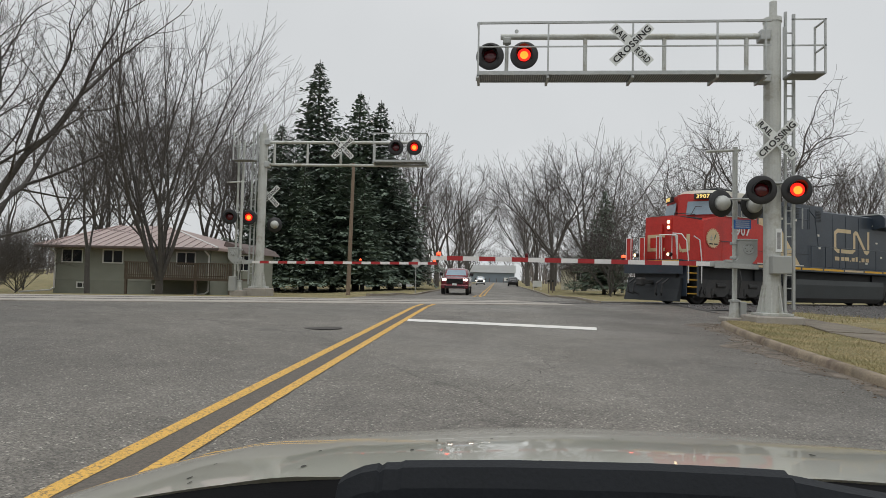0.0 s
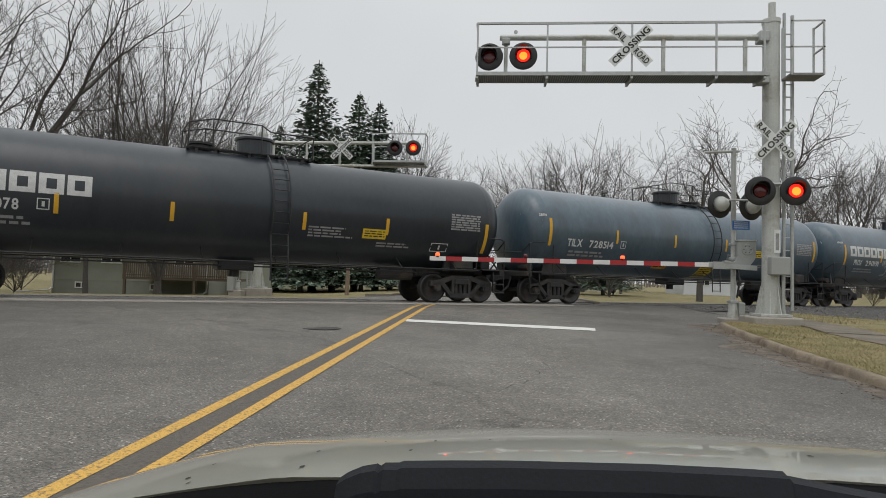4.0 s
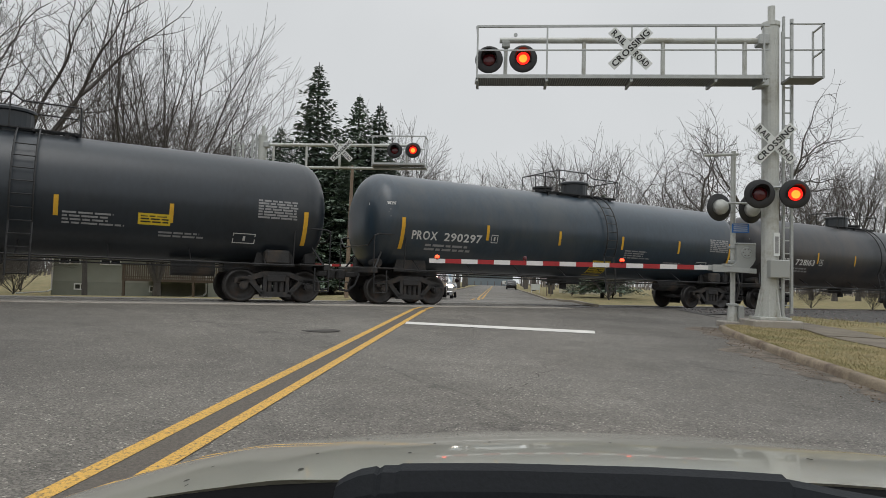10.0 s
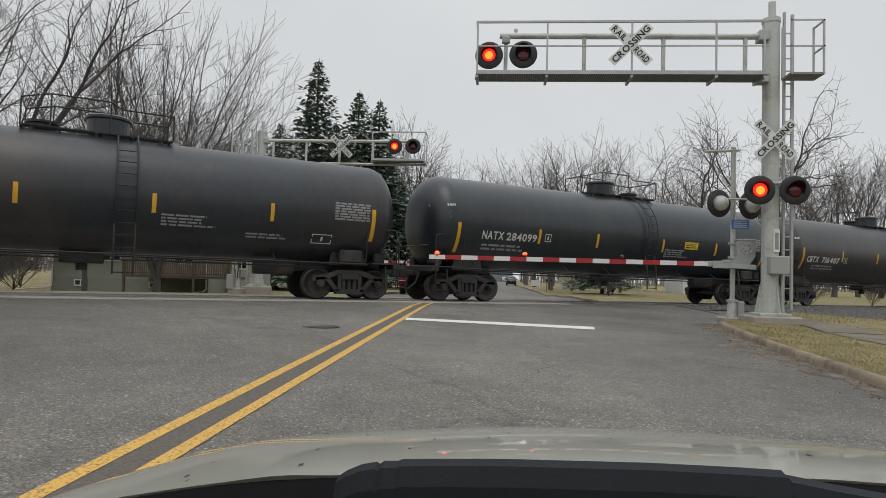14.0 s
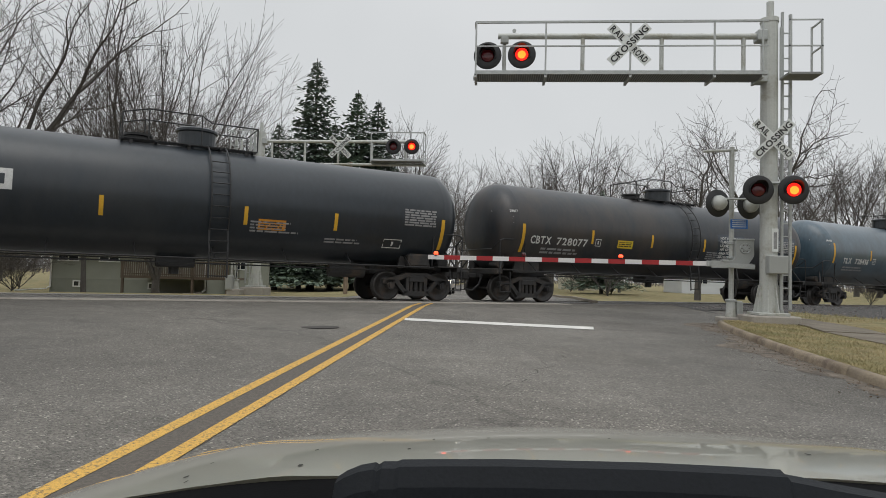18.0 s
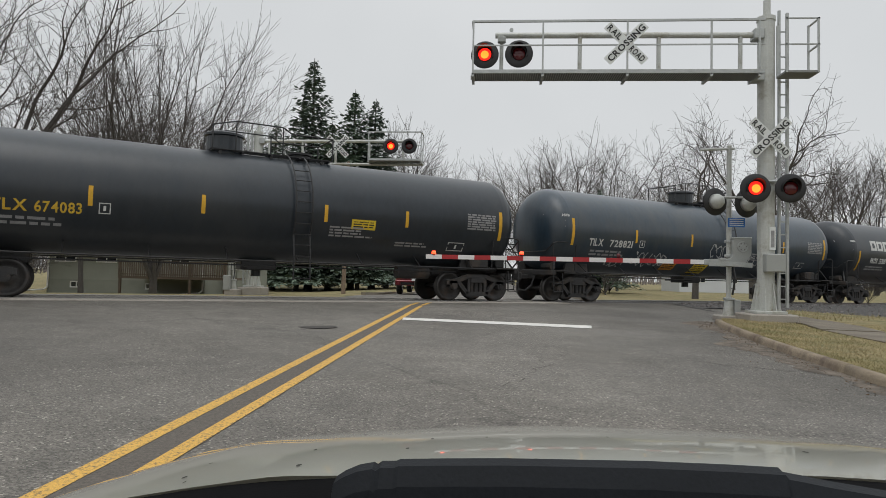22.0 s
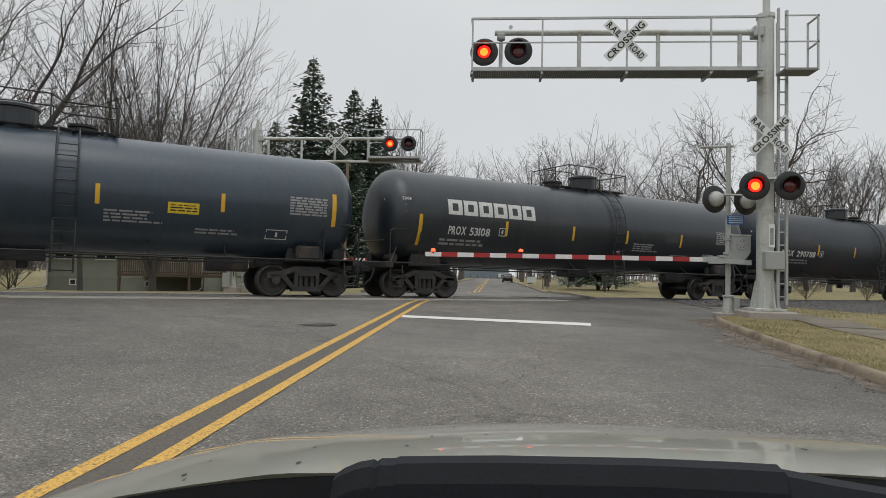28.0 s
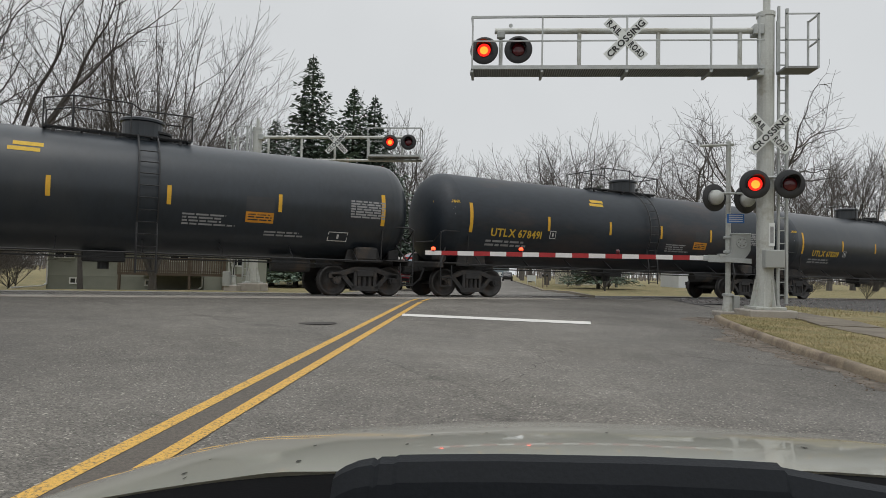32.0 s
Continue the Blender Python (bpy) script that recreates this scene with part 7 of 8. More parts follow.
signal_light(far_sig, -11.36 - FAR_X, -0.3, 3.25, 1, 12)
part("crossarm", arod((-1.5, -0.1, 3.45), (0.1, -0.1, 3.45), 0.035), M_GALV, far_sig)
signal_light(far_sig, -10.36 - FAR_X, 0.3, 2.98, 1, 15, True)
for dx in (-0.25, -0.02):
    part("conduit", arod((-0.9 + dx, 0, 0.0), (-0.9 + dx, 0, 6.8), 0.05, n=10), M_SILVER, far_sig)
far_gate = gate("crossing_gate", -11.55, 28.3, -0.16, 1, (-2.62, 1.32), "lowered crossing gate beyond the rails", [(-8.40, 1.30, 0), (-6.0, 1.34, 1), (-2.75, 1.36, 2)], 4.9)
part("cabinet", abox(-0.35, -0.05, -0.35, -0.1, -0.1, 0.55, 0.02), M_BOX, far_gate)

# ---- utility pole ----
up = thing("utility_pole", "brown wooden utility pole with a guy wire", "utility pole", pose(-9.75, 42, ground_z(-9.75, 42)))
part("pole", arod((0, 0, -0.3), (0.12, 0, 8.6), 0.15, 0.10, 12), M_POLE, up)
part("guy_wire", pipe(bmesh.new(), [(0.1, 0, 8.3), (3.0, 6, 8.9)], 0.012, 4), M_BLACK, up)

# ---- trees ----
class Tubes:
    """Collects tapered tubes as plain lists."""

    def __init__(self):
        self.v, self.f = [], []

    def add(self, pts, radii, n):
        base = len(self.v)
        for i, p in enumerate(pts):
            t = (pts[min(i + 1, len(pts) - 1)] - pts[max(i - 1, 0)]).normalized()
            a = t.orthogonal().normalized()
            b = t.cross(a)
            for k in range(n):
                ang = 6.2832 * k / n
                self.v.append(tuple(p + (a * math.cos(ang) + b * math.sin(ang)) * radii[i]))
        for i in range(len(pts) - 1):
            o = base + i * n
            for k in range(n):
                j = (k + 1) % n
                self.f.append((o + k, o + j, o + n + j, o + n + k))


def turned(rnd, d, lo, hi, spin):
    """A direction that leans off d by lo to hi degrees, about the side that spin names."""
    side = d.orthogonal().normalized()
    side.rotate(Matrix.Rotation(spin, 3, d))
    a = math.radians(rnd.uniform(lo, hi))
    return (d * math.cos(a) + side * math.sin(a)).normalized()


def grow(rnd, limbs, twigs, p, d, length, r, level, c):
    """One length of branch, its side shoots and the fork at its end."""
    n = (6, 6, 5, 4, 4, 3, 3, 3)[level]
    r1 = max(c["thin"], r * c["taper"])
    pts, rad = [p.copy()], [r]
    for i in range(n):
        w = c["wander"] * (1 + 0.12 * level)
        d = (d + Vector((rnd.gauss(0, w), rnd.gauss(0, w), rnd.gauss(0, w) + c["rise"] * (1 if level > 1 else 0.4) * (1.15 - d.z)))).normalized()
        p = p + d * (length / n)
        pts.append(p.copy())
        rad.append(r + (r1 - r) * (i + 1) / n)
    (limbs if level < 3 else twigs).add(pts, rad, (9, 7, 5, 4, 3, 3, 3, 3)[level])
    if level >= c["top"]:
        return
    spin = rnd.uniform(0, 6.28)
    for k in range(c["shoots"][level]):
        f = (k + rnd.uniform(0.35, 0.95)) / c["shoots"][level]
        i = min(n - 1, int(f * n))
        q = pts[i].lerp(pts[i + 1], f * n - i)
        spin += 2.4
        grow(rnd, limbs, twigs, q, turned(rnd, (pts[i + 1] - pts[i]).normalized(), *c["shoot"], spin), length * rnd.uniform(0.42, 0.70), max(c["thin"], rad[i] * rnd.uniform(0.36, 0.5)), level + 1, c)
    spin += rnd.uniform(1, 2)
    grow(rnd, limbs, twigs, p, turned(rnd, d, *c["lead"], spin), length * rnd.uniform(0.70, 0.88), r1, level + 1, c)
    grow(rnd, limbs, twigs, p, turned(rnd, d, *c["side"], spin + 3.14), length * rnd.uniform(0.56, 0.80), max(c["thin"], r1 * rnd.uniform(0.62, 0.85)), level + 1, c)


BASE_CONF = dict(thin=0.0070, trunk=2.4, r=0.22, limbs=5, spread=(14, 40), limb=3.4, taper=0.66, wander=0.055, rise=0.10, shoots=(0, 1, 1, 2, 2, 2), shoot=(28, 56), lead=(6, 18), side=(20, 40), top=6)
CONF = {
    "v": dict(BASE_CONF, limbs=4, spread=(14, 36), trunk=2.8, shoots=(0, 1, 1, 1, 2, 2)),
    "w": dict(BASE_CONF, limbs=3, spread=(14, 34), trunk=1.9, limb=3.8),
    "r": dict(BASE_CONF, limbs=6, spread=(22, 58), trunk=2.6, limb=2.7, r=0.16, thin=0.0060, rise=0.07, shoots=(0, 1, 1, 2, 2, 1), shoot=(34, 62), side=(28, 52)),
    "m": dict(BASE_CONF, limbs=9, spread=(8, 36), trunk=0.8, r=0.22, limb=4.4, wander=0.040, rise=0.05, lead=(4, 14), side=(16, 34), shoot=(22, 46)),
    "s": dict(BASE_CONF, limbs=2, spread=(8, 20), trunk=2.6, r=0.13, limb=3.8),
    "k": dict(BASE_CONF, limbs=4, spread=(14, 44), trunk=3.2, r=0.21, limb=2.9, wander=0.13, rise=0.07, shoot=(38, 74), lead=(14, 32), side=(30, 60), shoots=(0, 1, 1, 1, 2, 1)),
    "o": dict(BASE_CONF, limbs=6, spread=(15, 40), trunk=1.7, r=0.28, limb=3.8, wander=0.055, rise=0.06, shoots=(0, 2, 1, 2, 2, 1)),
    "b": dict(BASE_CONF, limbs=12, spread=(10, 60), trunk=0.3, r=0.10, limb=4.6, wander=0.11, thin=0.014, top=5, shoots=(0, 2, 2, 2, 2, 1)),
}
TREE_H = 16.0


def tree_template(kind, seed, bark):
    """A bare tree of height 16 m, later scaled to its own height."""
    rnd = random.Random(seed)
    c = CONF[kind]
    limbs, twigs = Tubes(), Tubes()
    top = Vector((rnd.uniform(-0.15, 0.15), rnd.uniform(-0.15, 0.15), c["trunk"]))
    limbs.add([Vector((0, 0, -0.5)), Vector((0, 0, 0.05)), top * 0.5 + Vector((rnd.gauss(0, 0.05), 0, 0)), top], [c["r"] * 1.5, c["r"] * 1.18, c["r"], c["r"] * 0.9], 10)
    for k in range(c["limbs"]):
        d = turned(rnd, Vector((0, 0, 1)), *(c["spread"] if k else (2, 9)), 6.2832 * k / c["limbs"] + rnd.uniform(-0.4, 0.4))
        start = top * (rnd.uniform(0.72, 1.0) if k else 1.0)
        grow(rnd, limbs, twigs, start, d, c["limb"] * (rnd.uniform(0.85, 1.15) if k else 0.8), c["r"] * (rnd.uniform(0.42, 0.62) if k else 0.72), 1, c)
    k = TREE_H / sorted(v[2] for v in twigs.v)[int(len(twigs.v) * 0.997)]
    for t in (limbs, twigs):
        t.v = [(a * k, b * k, c * k) for a, b, c in t.v]
    return raw_mesh("trunk", limbs.v, limbs.f, bark), raw_mesh("crown", twigs.v, twigs.f, M_TWIG)


TREE_ME = {"v1": tree_template("v", 1, M_BARK), "v2": tree_template("v", 2, M_BARKD), "v3": tree_template("v", 12, M_BARKD), "w1": tree_template("w", 3, M_BARK), "m1": tree_template("m", 4, M_BARKD), "m2": tree_template("m", 9, M_BARK),
           "r1": tree_template("r", 14, M_BARK), "s1": tree_template("s", 5, M_BARKD), "k1": tree_template("k", 6, M_BARKD), "k2": tree_template("k", 16, M_BARK), "o1": tree_template("o", 7, M_BARKD), "b1": tree_template("b", 8, M_BARKD)}
TREE_NAMES = {"v": "bare leafless roadside tree with upswept twigs", "w": "bare leafless tree with a forked trunk", "r": "bare leafless tree with a rounded crown", "m": "bare many-stemmed leafless tree", "s": "slender bare tree with a forked trunk",
              "k": "gnarled bare tree with crooked limbs", "o": "large bare spreading tree with heavy limbs", "b": "bare tangled brown shrub"}
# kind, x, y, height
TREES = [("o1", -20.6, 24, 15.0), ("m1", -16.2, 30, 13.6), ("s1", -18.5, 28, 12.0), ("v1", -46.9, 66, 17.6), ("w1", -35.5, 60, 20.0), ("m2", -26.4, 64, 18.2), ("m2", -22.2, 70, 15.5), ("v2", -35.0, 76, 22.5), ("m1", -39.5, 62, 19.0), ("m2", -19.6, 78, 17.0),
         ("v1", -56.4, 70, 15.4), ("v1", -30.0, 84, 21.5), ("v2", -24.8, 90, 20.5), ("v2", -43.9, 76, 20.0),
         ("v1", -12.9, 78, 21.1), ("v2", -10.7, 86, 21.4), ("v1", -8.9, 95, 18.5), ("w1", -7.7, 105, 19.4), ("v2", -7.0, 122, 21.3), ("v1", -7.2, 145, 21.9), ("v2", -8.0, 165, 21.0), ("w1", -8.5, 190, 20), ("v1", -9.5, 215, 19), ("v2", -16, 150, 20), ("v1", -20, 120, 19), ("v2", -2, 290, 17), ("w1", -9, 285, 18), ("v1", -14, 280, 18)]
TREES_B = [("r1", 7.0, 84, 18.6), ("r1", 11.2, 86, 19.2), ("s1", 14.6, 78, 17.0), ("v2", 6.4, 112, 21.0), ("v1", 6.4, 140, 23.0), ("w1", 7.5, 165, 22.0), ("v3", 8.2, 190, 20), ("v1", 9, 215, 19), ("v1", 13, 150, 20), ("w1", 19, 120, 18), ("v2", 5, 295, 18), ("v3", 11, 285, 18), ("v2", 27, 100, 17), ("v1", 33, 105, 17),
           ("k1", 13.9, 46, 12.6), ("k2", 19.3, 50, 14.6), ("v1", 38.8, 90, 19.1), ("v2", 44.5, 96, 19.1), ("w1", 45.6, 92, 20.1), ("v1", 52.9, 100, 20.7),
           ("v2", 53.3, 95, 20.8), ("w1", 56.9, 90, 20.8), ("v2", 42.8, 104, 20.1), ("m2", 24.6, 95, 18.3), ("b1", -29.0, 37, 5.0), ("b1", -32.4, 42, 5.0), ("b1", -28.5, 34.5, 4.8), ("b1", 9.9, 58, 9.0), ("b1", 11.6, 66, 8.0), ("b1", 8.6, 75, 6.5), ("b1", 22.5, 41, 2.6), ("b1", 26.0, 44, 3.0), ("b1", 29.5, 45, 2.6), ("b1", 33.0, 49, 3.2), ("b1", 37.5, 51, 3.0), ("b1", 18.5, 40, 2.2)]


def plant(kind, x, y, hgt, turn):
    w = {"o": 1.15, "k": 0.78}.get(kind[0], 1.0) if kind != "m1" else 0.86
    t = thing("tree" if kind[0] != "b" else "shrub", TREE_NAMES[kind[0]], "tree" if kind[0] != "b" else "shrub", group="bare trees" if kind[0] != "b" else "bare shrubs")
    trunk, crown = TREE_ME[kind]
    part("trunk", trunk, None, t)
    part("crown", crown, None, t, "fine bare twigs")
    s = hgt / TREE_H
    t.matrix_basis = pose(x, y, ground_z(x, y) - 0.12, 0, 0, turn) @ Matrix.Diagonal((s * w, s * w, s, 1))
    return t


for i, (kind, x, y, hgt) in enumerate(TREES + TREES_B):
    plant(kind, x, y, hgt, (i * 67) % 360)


def spruce_template(seed, needle):
    """A spruce of height 20 m: drooping whorls hung with many small needle sprays."""
    rnd = random.Random(seed)
    H, R = 20.0, 4.9
    tr = Tubes()
    tr.add([Vector((0, 0, -0.4)), Vector((0.05, 0, 8)), Vector((0, 0.05, 15)), Vector((0, 0, H))], [0.30, 0.22, 0.10, 0.02], 8)
    v, f = [], []
    z = 1.9
    while z < H - 0.15:
        k = (H - z) / H
        reach = R * 1.08 * (k ** 0.92) * rnd.uniform(0.85, 1.1)
        n = 6 + int(4 * k)
        a0 = rnd.random() * 6.28
        for i in range(n):
            a = a0 + 6.2832 * i / n + rnd.uniform(-0.25, 0.25)
            ln = reach * rnd.uniform(0.48, 1.15)
            ca, sa = math.cos(a), math.sin(a)
            steps = max(3, int(ln / 0.27))
            for j in range(1, steps + 1):
                q = j / steps
                r = ln * q
                zz = z - 0.30 * ln * q * (1.05 - 0.55 * q) + rnd.gauss(0, 0.14)
                for _ in range(5):
                    s = rnd.uniform(0.26, 0.52) * (0.75 + 0.6 * k) * min(1.0, 0.45 + 4 * k)
                    sd = rnd.uniform(-1, 1) * (0.2 + 0.42 * ln * (1 - abs(q - 0.4))) * 0.6
                    cx, cy = ca * r - sa * sd, sa * r + ca * sd
                    b = len(v)
                    da = a + rnd.uniform(-0.9, 0.9)
                    dx, dy = math.cos(da), math.sin(da)
                    w = s * 0.34
                    dz = rnd.uniform(-0.85, 0.55)
                    v += [(cx, cy, zz), (cx + dx * s * 0.5 - dy * w, cy + dy * s * 0.5 + dx * w, zz + dz * s * 0.4), (cx + dx * s, cy + dy * s, zz + dz * s), (cx + dx * s * 0.5 + dy * w, cy + dy * s * 0.5 - dx * w, zz + dz * s * 0.4 - 0.02)]
                    f += [(b, b + 1, b + 2), (b, b + 2, b + 3)]
        z += rnd.uniform(0.34, 0.54) * (0.7 + 0.5 * k)
    return raw_mesh("trunk", tr.v, tr.f, M_BARKD), raw_mesh("crown", v, f, needle)


SPRUCE_W = (1.25, 1.35, 1.4, 1.4, 1.4, 1.4, 1.4, 1.4, 1.4, 1.4, 1.35)
SPRUCE_ME = [spruce_template(21, M_NEEDLE), spruce_template(22, M_NEEDLE2)]
for i, (x, y, hgt) in enumerate([(-17.9, 62, 22.8), (-14.6, 66, 20.8), (-20.1, 58, 15.5), (-15.4, 60, 16.0), (-10.9, 66, 13.5), (-17.2, 56, 11.5), (-22.6, 60, 11.0), (-12.2, 58, 10.5), (-10.4, 72, 12.0), (10.6, 66, 10.5), (-12.6, 67, 20.0)]):
    t = thing("spruce", "dark green spruce with drooping branches", "conifer", group="spruces")
    part("trunk", SPRUCE_ME[i % 2][0], None, t)
    part("crown", SPRUCE_ME[i % 2][1], None, t, "dark green needles")
    s = hgt / 20.0
    t.matrix_basis = pose(x, y, ground_z(x, y) - 0.1, 0, 0, i * 77) @ Matrix.Diagonal((s * SPRUCE_W[i], s * SPRUCE_W[i], s, 1))

# far woods ahead, and unseen brush added behind: upright, nothing that one could count
rnd = random.Random(31)
tb = Tubes()
for i in range(3600):
    a = rnd.uniform(-1.25, 1.35)
    rr = rnd.uniform(190, 420)
    if -0.045 < a < 0.035:
        continue
    x, y = rr * math.sin(a), rr * math.cos(a)
    z = ground_z(x, y)
    hgt = rnd.uniform(5, 13)
    p = Vector((x, y, z))
    pts = [p]
    for j in range(3):
        pts.append(pts[-1] + Vector((rnd.gauss(0, 0.6), rnd.gauss(0, 0.6), hgt / 3)))
    tb.add(pts, [0.22, 0.16, 0.10, 0.03], 3)
    for j in range(5):
        b = pts[1].lerp(pts[3], rnd.random())
        tb.add([b, b + Vector((rnd.gauss(0, 1.2), rnd.gauss(0, 1.2), rnd.uniform(0.8, 2.6)))], [0.10, 0.03], 3)
# unseen brush added behind the camera to darken what the tanks reflect
for i in range(5200):
    a = rnd.uniform(1.30, 5.05)
    rr = rnd.uniform(45, 130)
    x, y = rr * math.sin(a), rr * math.cos(a)
    if abs(x) < 6 or abs((x - TRACK_O.x) * T_NOR.x + (y - TRACK_O.y) * T_NOR.y) < 9:
        continue
    p = Vector((x, y, ground_z(x, y)))
    hgt = rnd.uniform(5, 11)
    tb.add([p, p + Vector((rnd.gauss(0, 0.8), rnd.gauss(0, 0.8), hgt * 0.55)), p + Vector((rnd.gauss(0, 1.6), rnd.gauss(0, 1.6), hgt))], [0.34, 0.26, 0.05], 3)
tagged(new("far_woods", raw_mesh("far_woods", tb.v, tb.f, M_FARWOOD)), "far brown leafless woods along the horizon, with unseen brush added behind the camera", "woods", kind="stuff")

# ---- houses ----
def hip_roof(x0, x1, y0, y1, z, rx0, rx1, ry, rz, over=0.6):
    bm = bmesh.new()
    a = [bm.verts.new(p) for p in ((x0 - over, y0 - over, z), (x1 + over, y0 - over, z), (x1 + over, y1 + over, z), (x0 - over, y1 + over, z))]
    r = [bm.verts.new((rx0, ry, rz)), bm.verts.new((rx1, ry, rz))]
    for f in ((a[0], a[1], r[1], r[0]), (a[1], a[2], r[1]), (a[2], a[3], r[0], r[1]), (a[3], a[0], r[0])):
        bm.faces.new(f)
    low = [bm.verts.new((v.co.x, v.co.y, z - 0.16)) for v in a]
    for i in range(4):
        j = (i + 1) % 4
        bm.faces.new((a[j], a[i], low[i], low[j]))
    bm.faces.new(low[::-1])
    bmesh.ops.recalc_face_normals(bm, faces=bm.faces)
    return bm


def lap_wall(x0, x1, y, z0, z1, step=0.14):
    """A wall of lapped boards, facing -y."""
    bm = bmesh.new()
    z = z0
    prev = None
    while z < z1 - 0.01:
        zt = min(z + step, z1)
        vs = [bm.verts.new(p) for p in ((x0, y - 0.022, z), (x1, y - 0.022, z), (x1, y, zt), (x0, y, zt))]
        bm.faces.new(vs)
        if prev:
            bm.faces.new((prev[3], prev[2], vs[1], vs[0]))
        prev = vs
        z = zt
    return bm


def house_window(parent, x0, x1, z0, z1, y):
    w = part("window", abox(x0, x1, y - 0.03, y + 0.02, z0, z1), M_GLASS, parent, "dark window with white trim")
    for a, b, c, d in ((x0 - 0.07, x0, z0 - 0.07, z1 + 0.07), (x1, x1 + 0.07, z0 - 0.07, z1 + 0.07), (x0, x1, z1, z1 + 0.07), (x0, x1, z0 - 0.07, z0), ((x0 + x1) / 2 - 0.03, (x0 + x1) / 2 + 0.03, z0, z1)):
        part("window_frame", abox(a, b, y - 0.06, y - 0.03, c, d), M_WTRIM, w)


hz = -0.80
hs = thing("house", "low green-grey house with a pinkish metal hip roof", "house")
HX0, HX1, HY0, HY1 = -27.3, -17.3, 38.0, 46.5
part("wall_core", abox(HX0, HX1, HY0, HY1, hz - 0.2, 2.05), M_SIDING, hs)
part("siding", lap_wall(HX0, HX1, HY0 - 0.005, 0.06, 2.05), M_SIDING, hs, "lapped green-grey siding")
part("foundation", abox(HX0 + 0.05, HX1 - 0.05, HY0 - 0.012, HY0, hz - 0.1, 0.06), mat("painted_block", (0.24, 0.25, 0.21), 0.8, vary=0.12, scale=2), hs)
roof = part("roof", hip_roof(HX0, HX1, HY0, HY1, 2.16, -25.6, -22.3, 42.2, 3.75, 0.75), M_ROOF, hs, "pinkish ribbed metal roof")
for i in range(19):
    x = HX0 - 0.6 + i * 0.61
    # ribs run up the front slope to the ridge or to the hip
    if x < -25.6:
        k = (x - (HX0 - 0.75)) / (-25.6 - (HX0 - 0.75))
    elif x > -22.3:
        k = ((HX1 + 0.75) - x) / ((HX1 + 0.75) + 22.3)
    else:
        k = 1.0
    yb, zb = HY0 - 0.75, 2.16
    part("roof_rib", arod((x, yb, zb + 0.01), (x, yb + (42.2 - yb) * k, zb + (3.75 - zb) * k + 0.01), 0.022, n=4), M_SHINGLE, roof)
part("hip_cap", arod((HX1 + 0.75, HY0 - 0.75, 2.17), (-22.3, 42.2, 3.77), 0.05, n=5), M_WTRIM, roof)
part("hip_cap", arod((HX0 - 0.75, HY0 - 0.75, 2.17), (-25.6, 42.2, 3.77), 0.05, n=5), M_ROOF, roof)
part("gutter", abox(HX0 - 0.8, HX1 + 0.8, HY0 - 0.88, HY0 - 0.76, 2.02, 2.16, 0.02), M_SHINGLE, hs)
for x in (HX0 + 0.1, HX1 - 0.1):
    part("downpipe", pipe(bmesh.new(), [(x, HY0 - 0.7, 2.0), (x, HY0 - 0.08, 1.7), (x, HY0 - 0.08, hz + 0.35), (x - 0.1, HY0 - 0.3, hz + 0.2), (x - 1.3, HY0 - 1.4, hz + 0.08)], 0.05), M_WTRIM, hs, "white rain downpipe")
house_window(hs, -26.75, -25.5, 1.18, 2.0 - 0.1, HY0 - 0.01)
house_window(hs, -24.1, -22.9, 1.18, 1.9, HY0 - 0.01)
house_window(hs, -19.4, -18.3, 1.1, 1.85, HY0 - 0.01)
house_window(hs, -25.7, -25.0, -0.38, -0.12, HY0 - 0.02)
house_window(hs, -20.9, -20.3, -0.40, -0.14, HY0 - 0.02)
part("wing", abox(-17.3, -16.3, 40.5, 46, hz - 0.2, 1.95), M_SIDING, hs)
house_window(hs, -16.6, -15.9, 0.9, 1.8, 40.48)
part("wing_roof", prism([(-17.6, 1.95), (-15.9, 1.95), (-16.3, 2.35), (-17.3, 2.7)], 40.0, 46.4), M_SHINGLE, hs, "brown shingled wing roof")
dk = thing("deck", "weathered wooden deck with a slatted railing beside the house", "deck")
part("deck_floor", abox(-21.1, -14.8, 35.2, 37.9, 0.22, 0.36), M_DARKDECK, dk)
part("rail_cap", abox(-21.1, -14.8, 35.15, 35.29, 1.16, 1.22), M_DARKDECK, dk)
part("rail_low", abox(-21.1, -14.8, 35.18, 35.26, 0.44, 0.50), M_DARKDECK, dk)
DKB = mesh_of("baluster", abox(-0.035, 0.035, -0.02, 0.02, 0, 0.86), M_DARKDECK)
for i in range(50):
    part("baluster", DKB, None, dk, at=pose(-21.05 + i * 0.127, 35.2, 0.34))
for x in (-21.0, -18.9, -16.9, -14.9):
    part("deck_post", abox(x - 0.06, x + 0.06, 35.2, 35.32, hz, 1.2), M_DARKDECK, dk)


def plain_house(name, label, x0, x1, y0, y1, z1, wallm, roofm, rise, windows):
    z0 = ground_z((x0 + x1) / 2, y0) - 0.2
    o = thing(name, label, "house")
    part("wall", abox(x0, x1, y0, y1, z0, z1), wallm, o)
    xm = (x0 + x1) / 2
    part("roof", prism([(x0 - 0.4, z1), (xm, z1 + rise), (x1 + 0.4, z1), (x1 + 0.4, z1 - 0.12), (x0 - 0.4, z1 - 0.12)], y0 - 0.4, y1 + 0.4), roofm, o)
    for a, b, c, d in windows:
        house_window(o, a, b, c, d, y0)
    return o


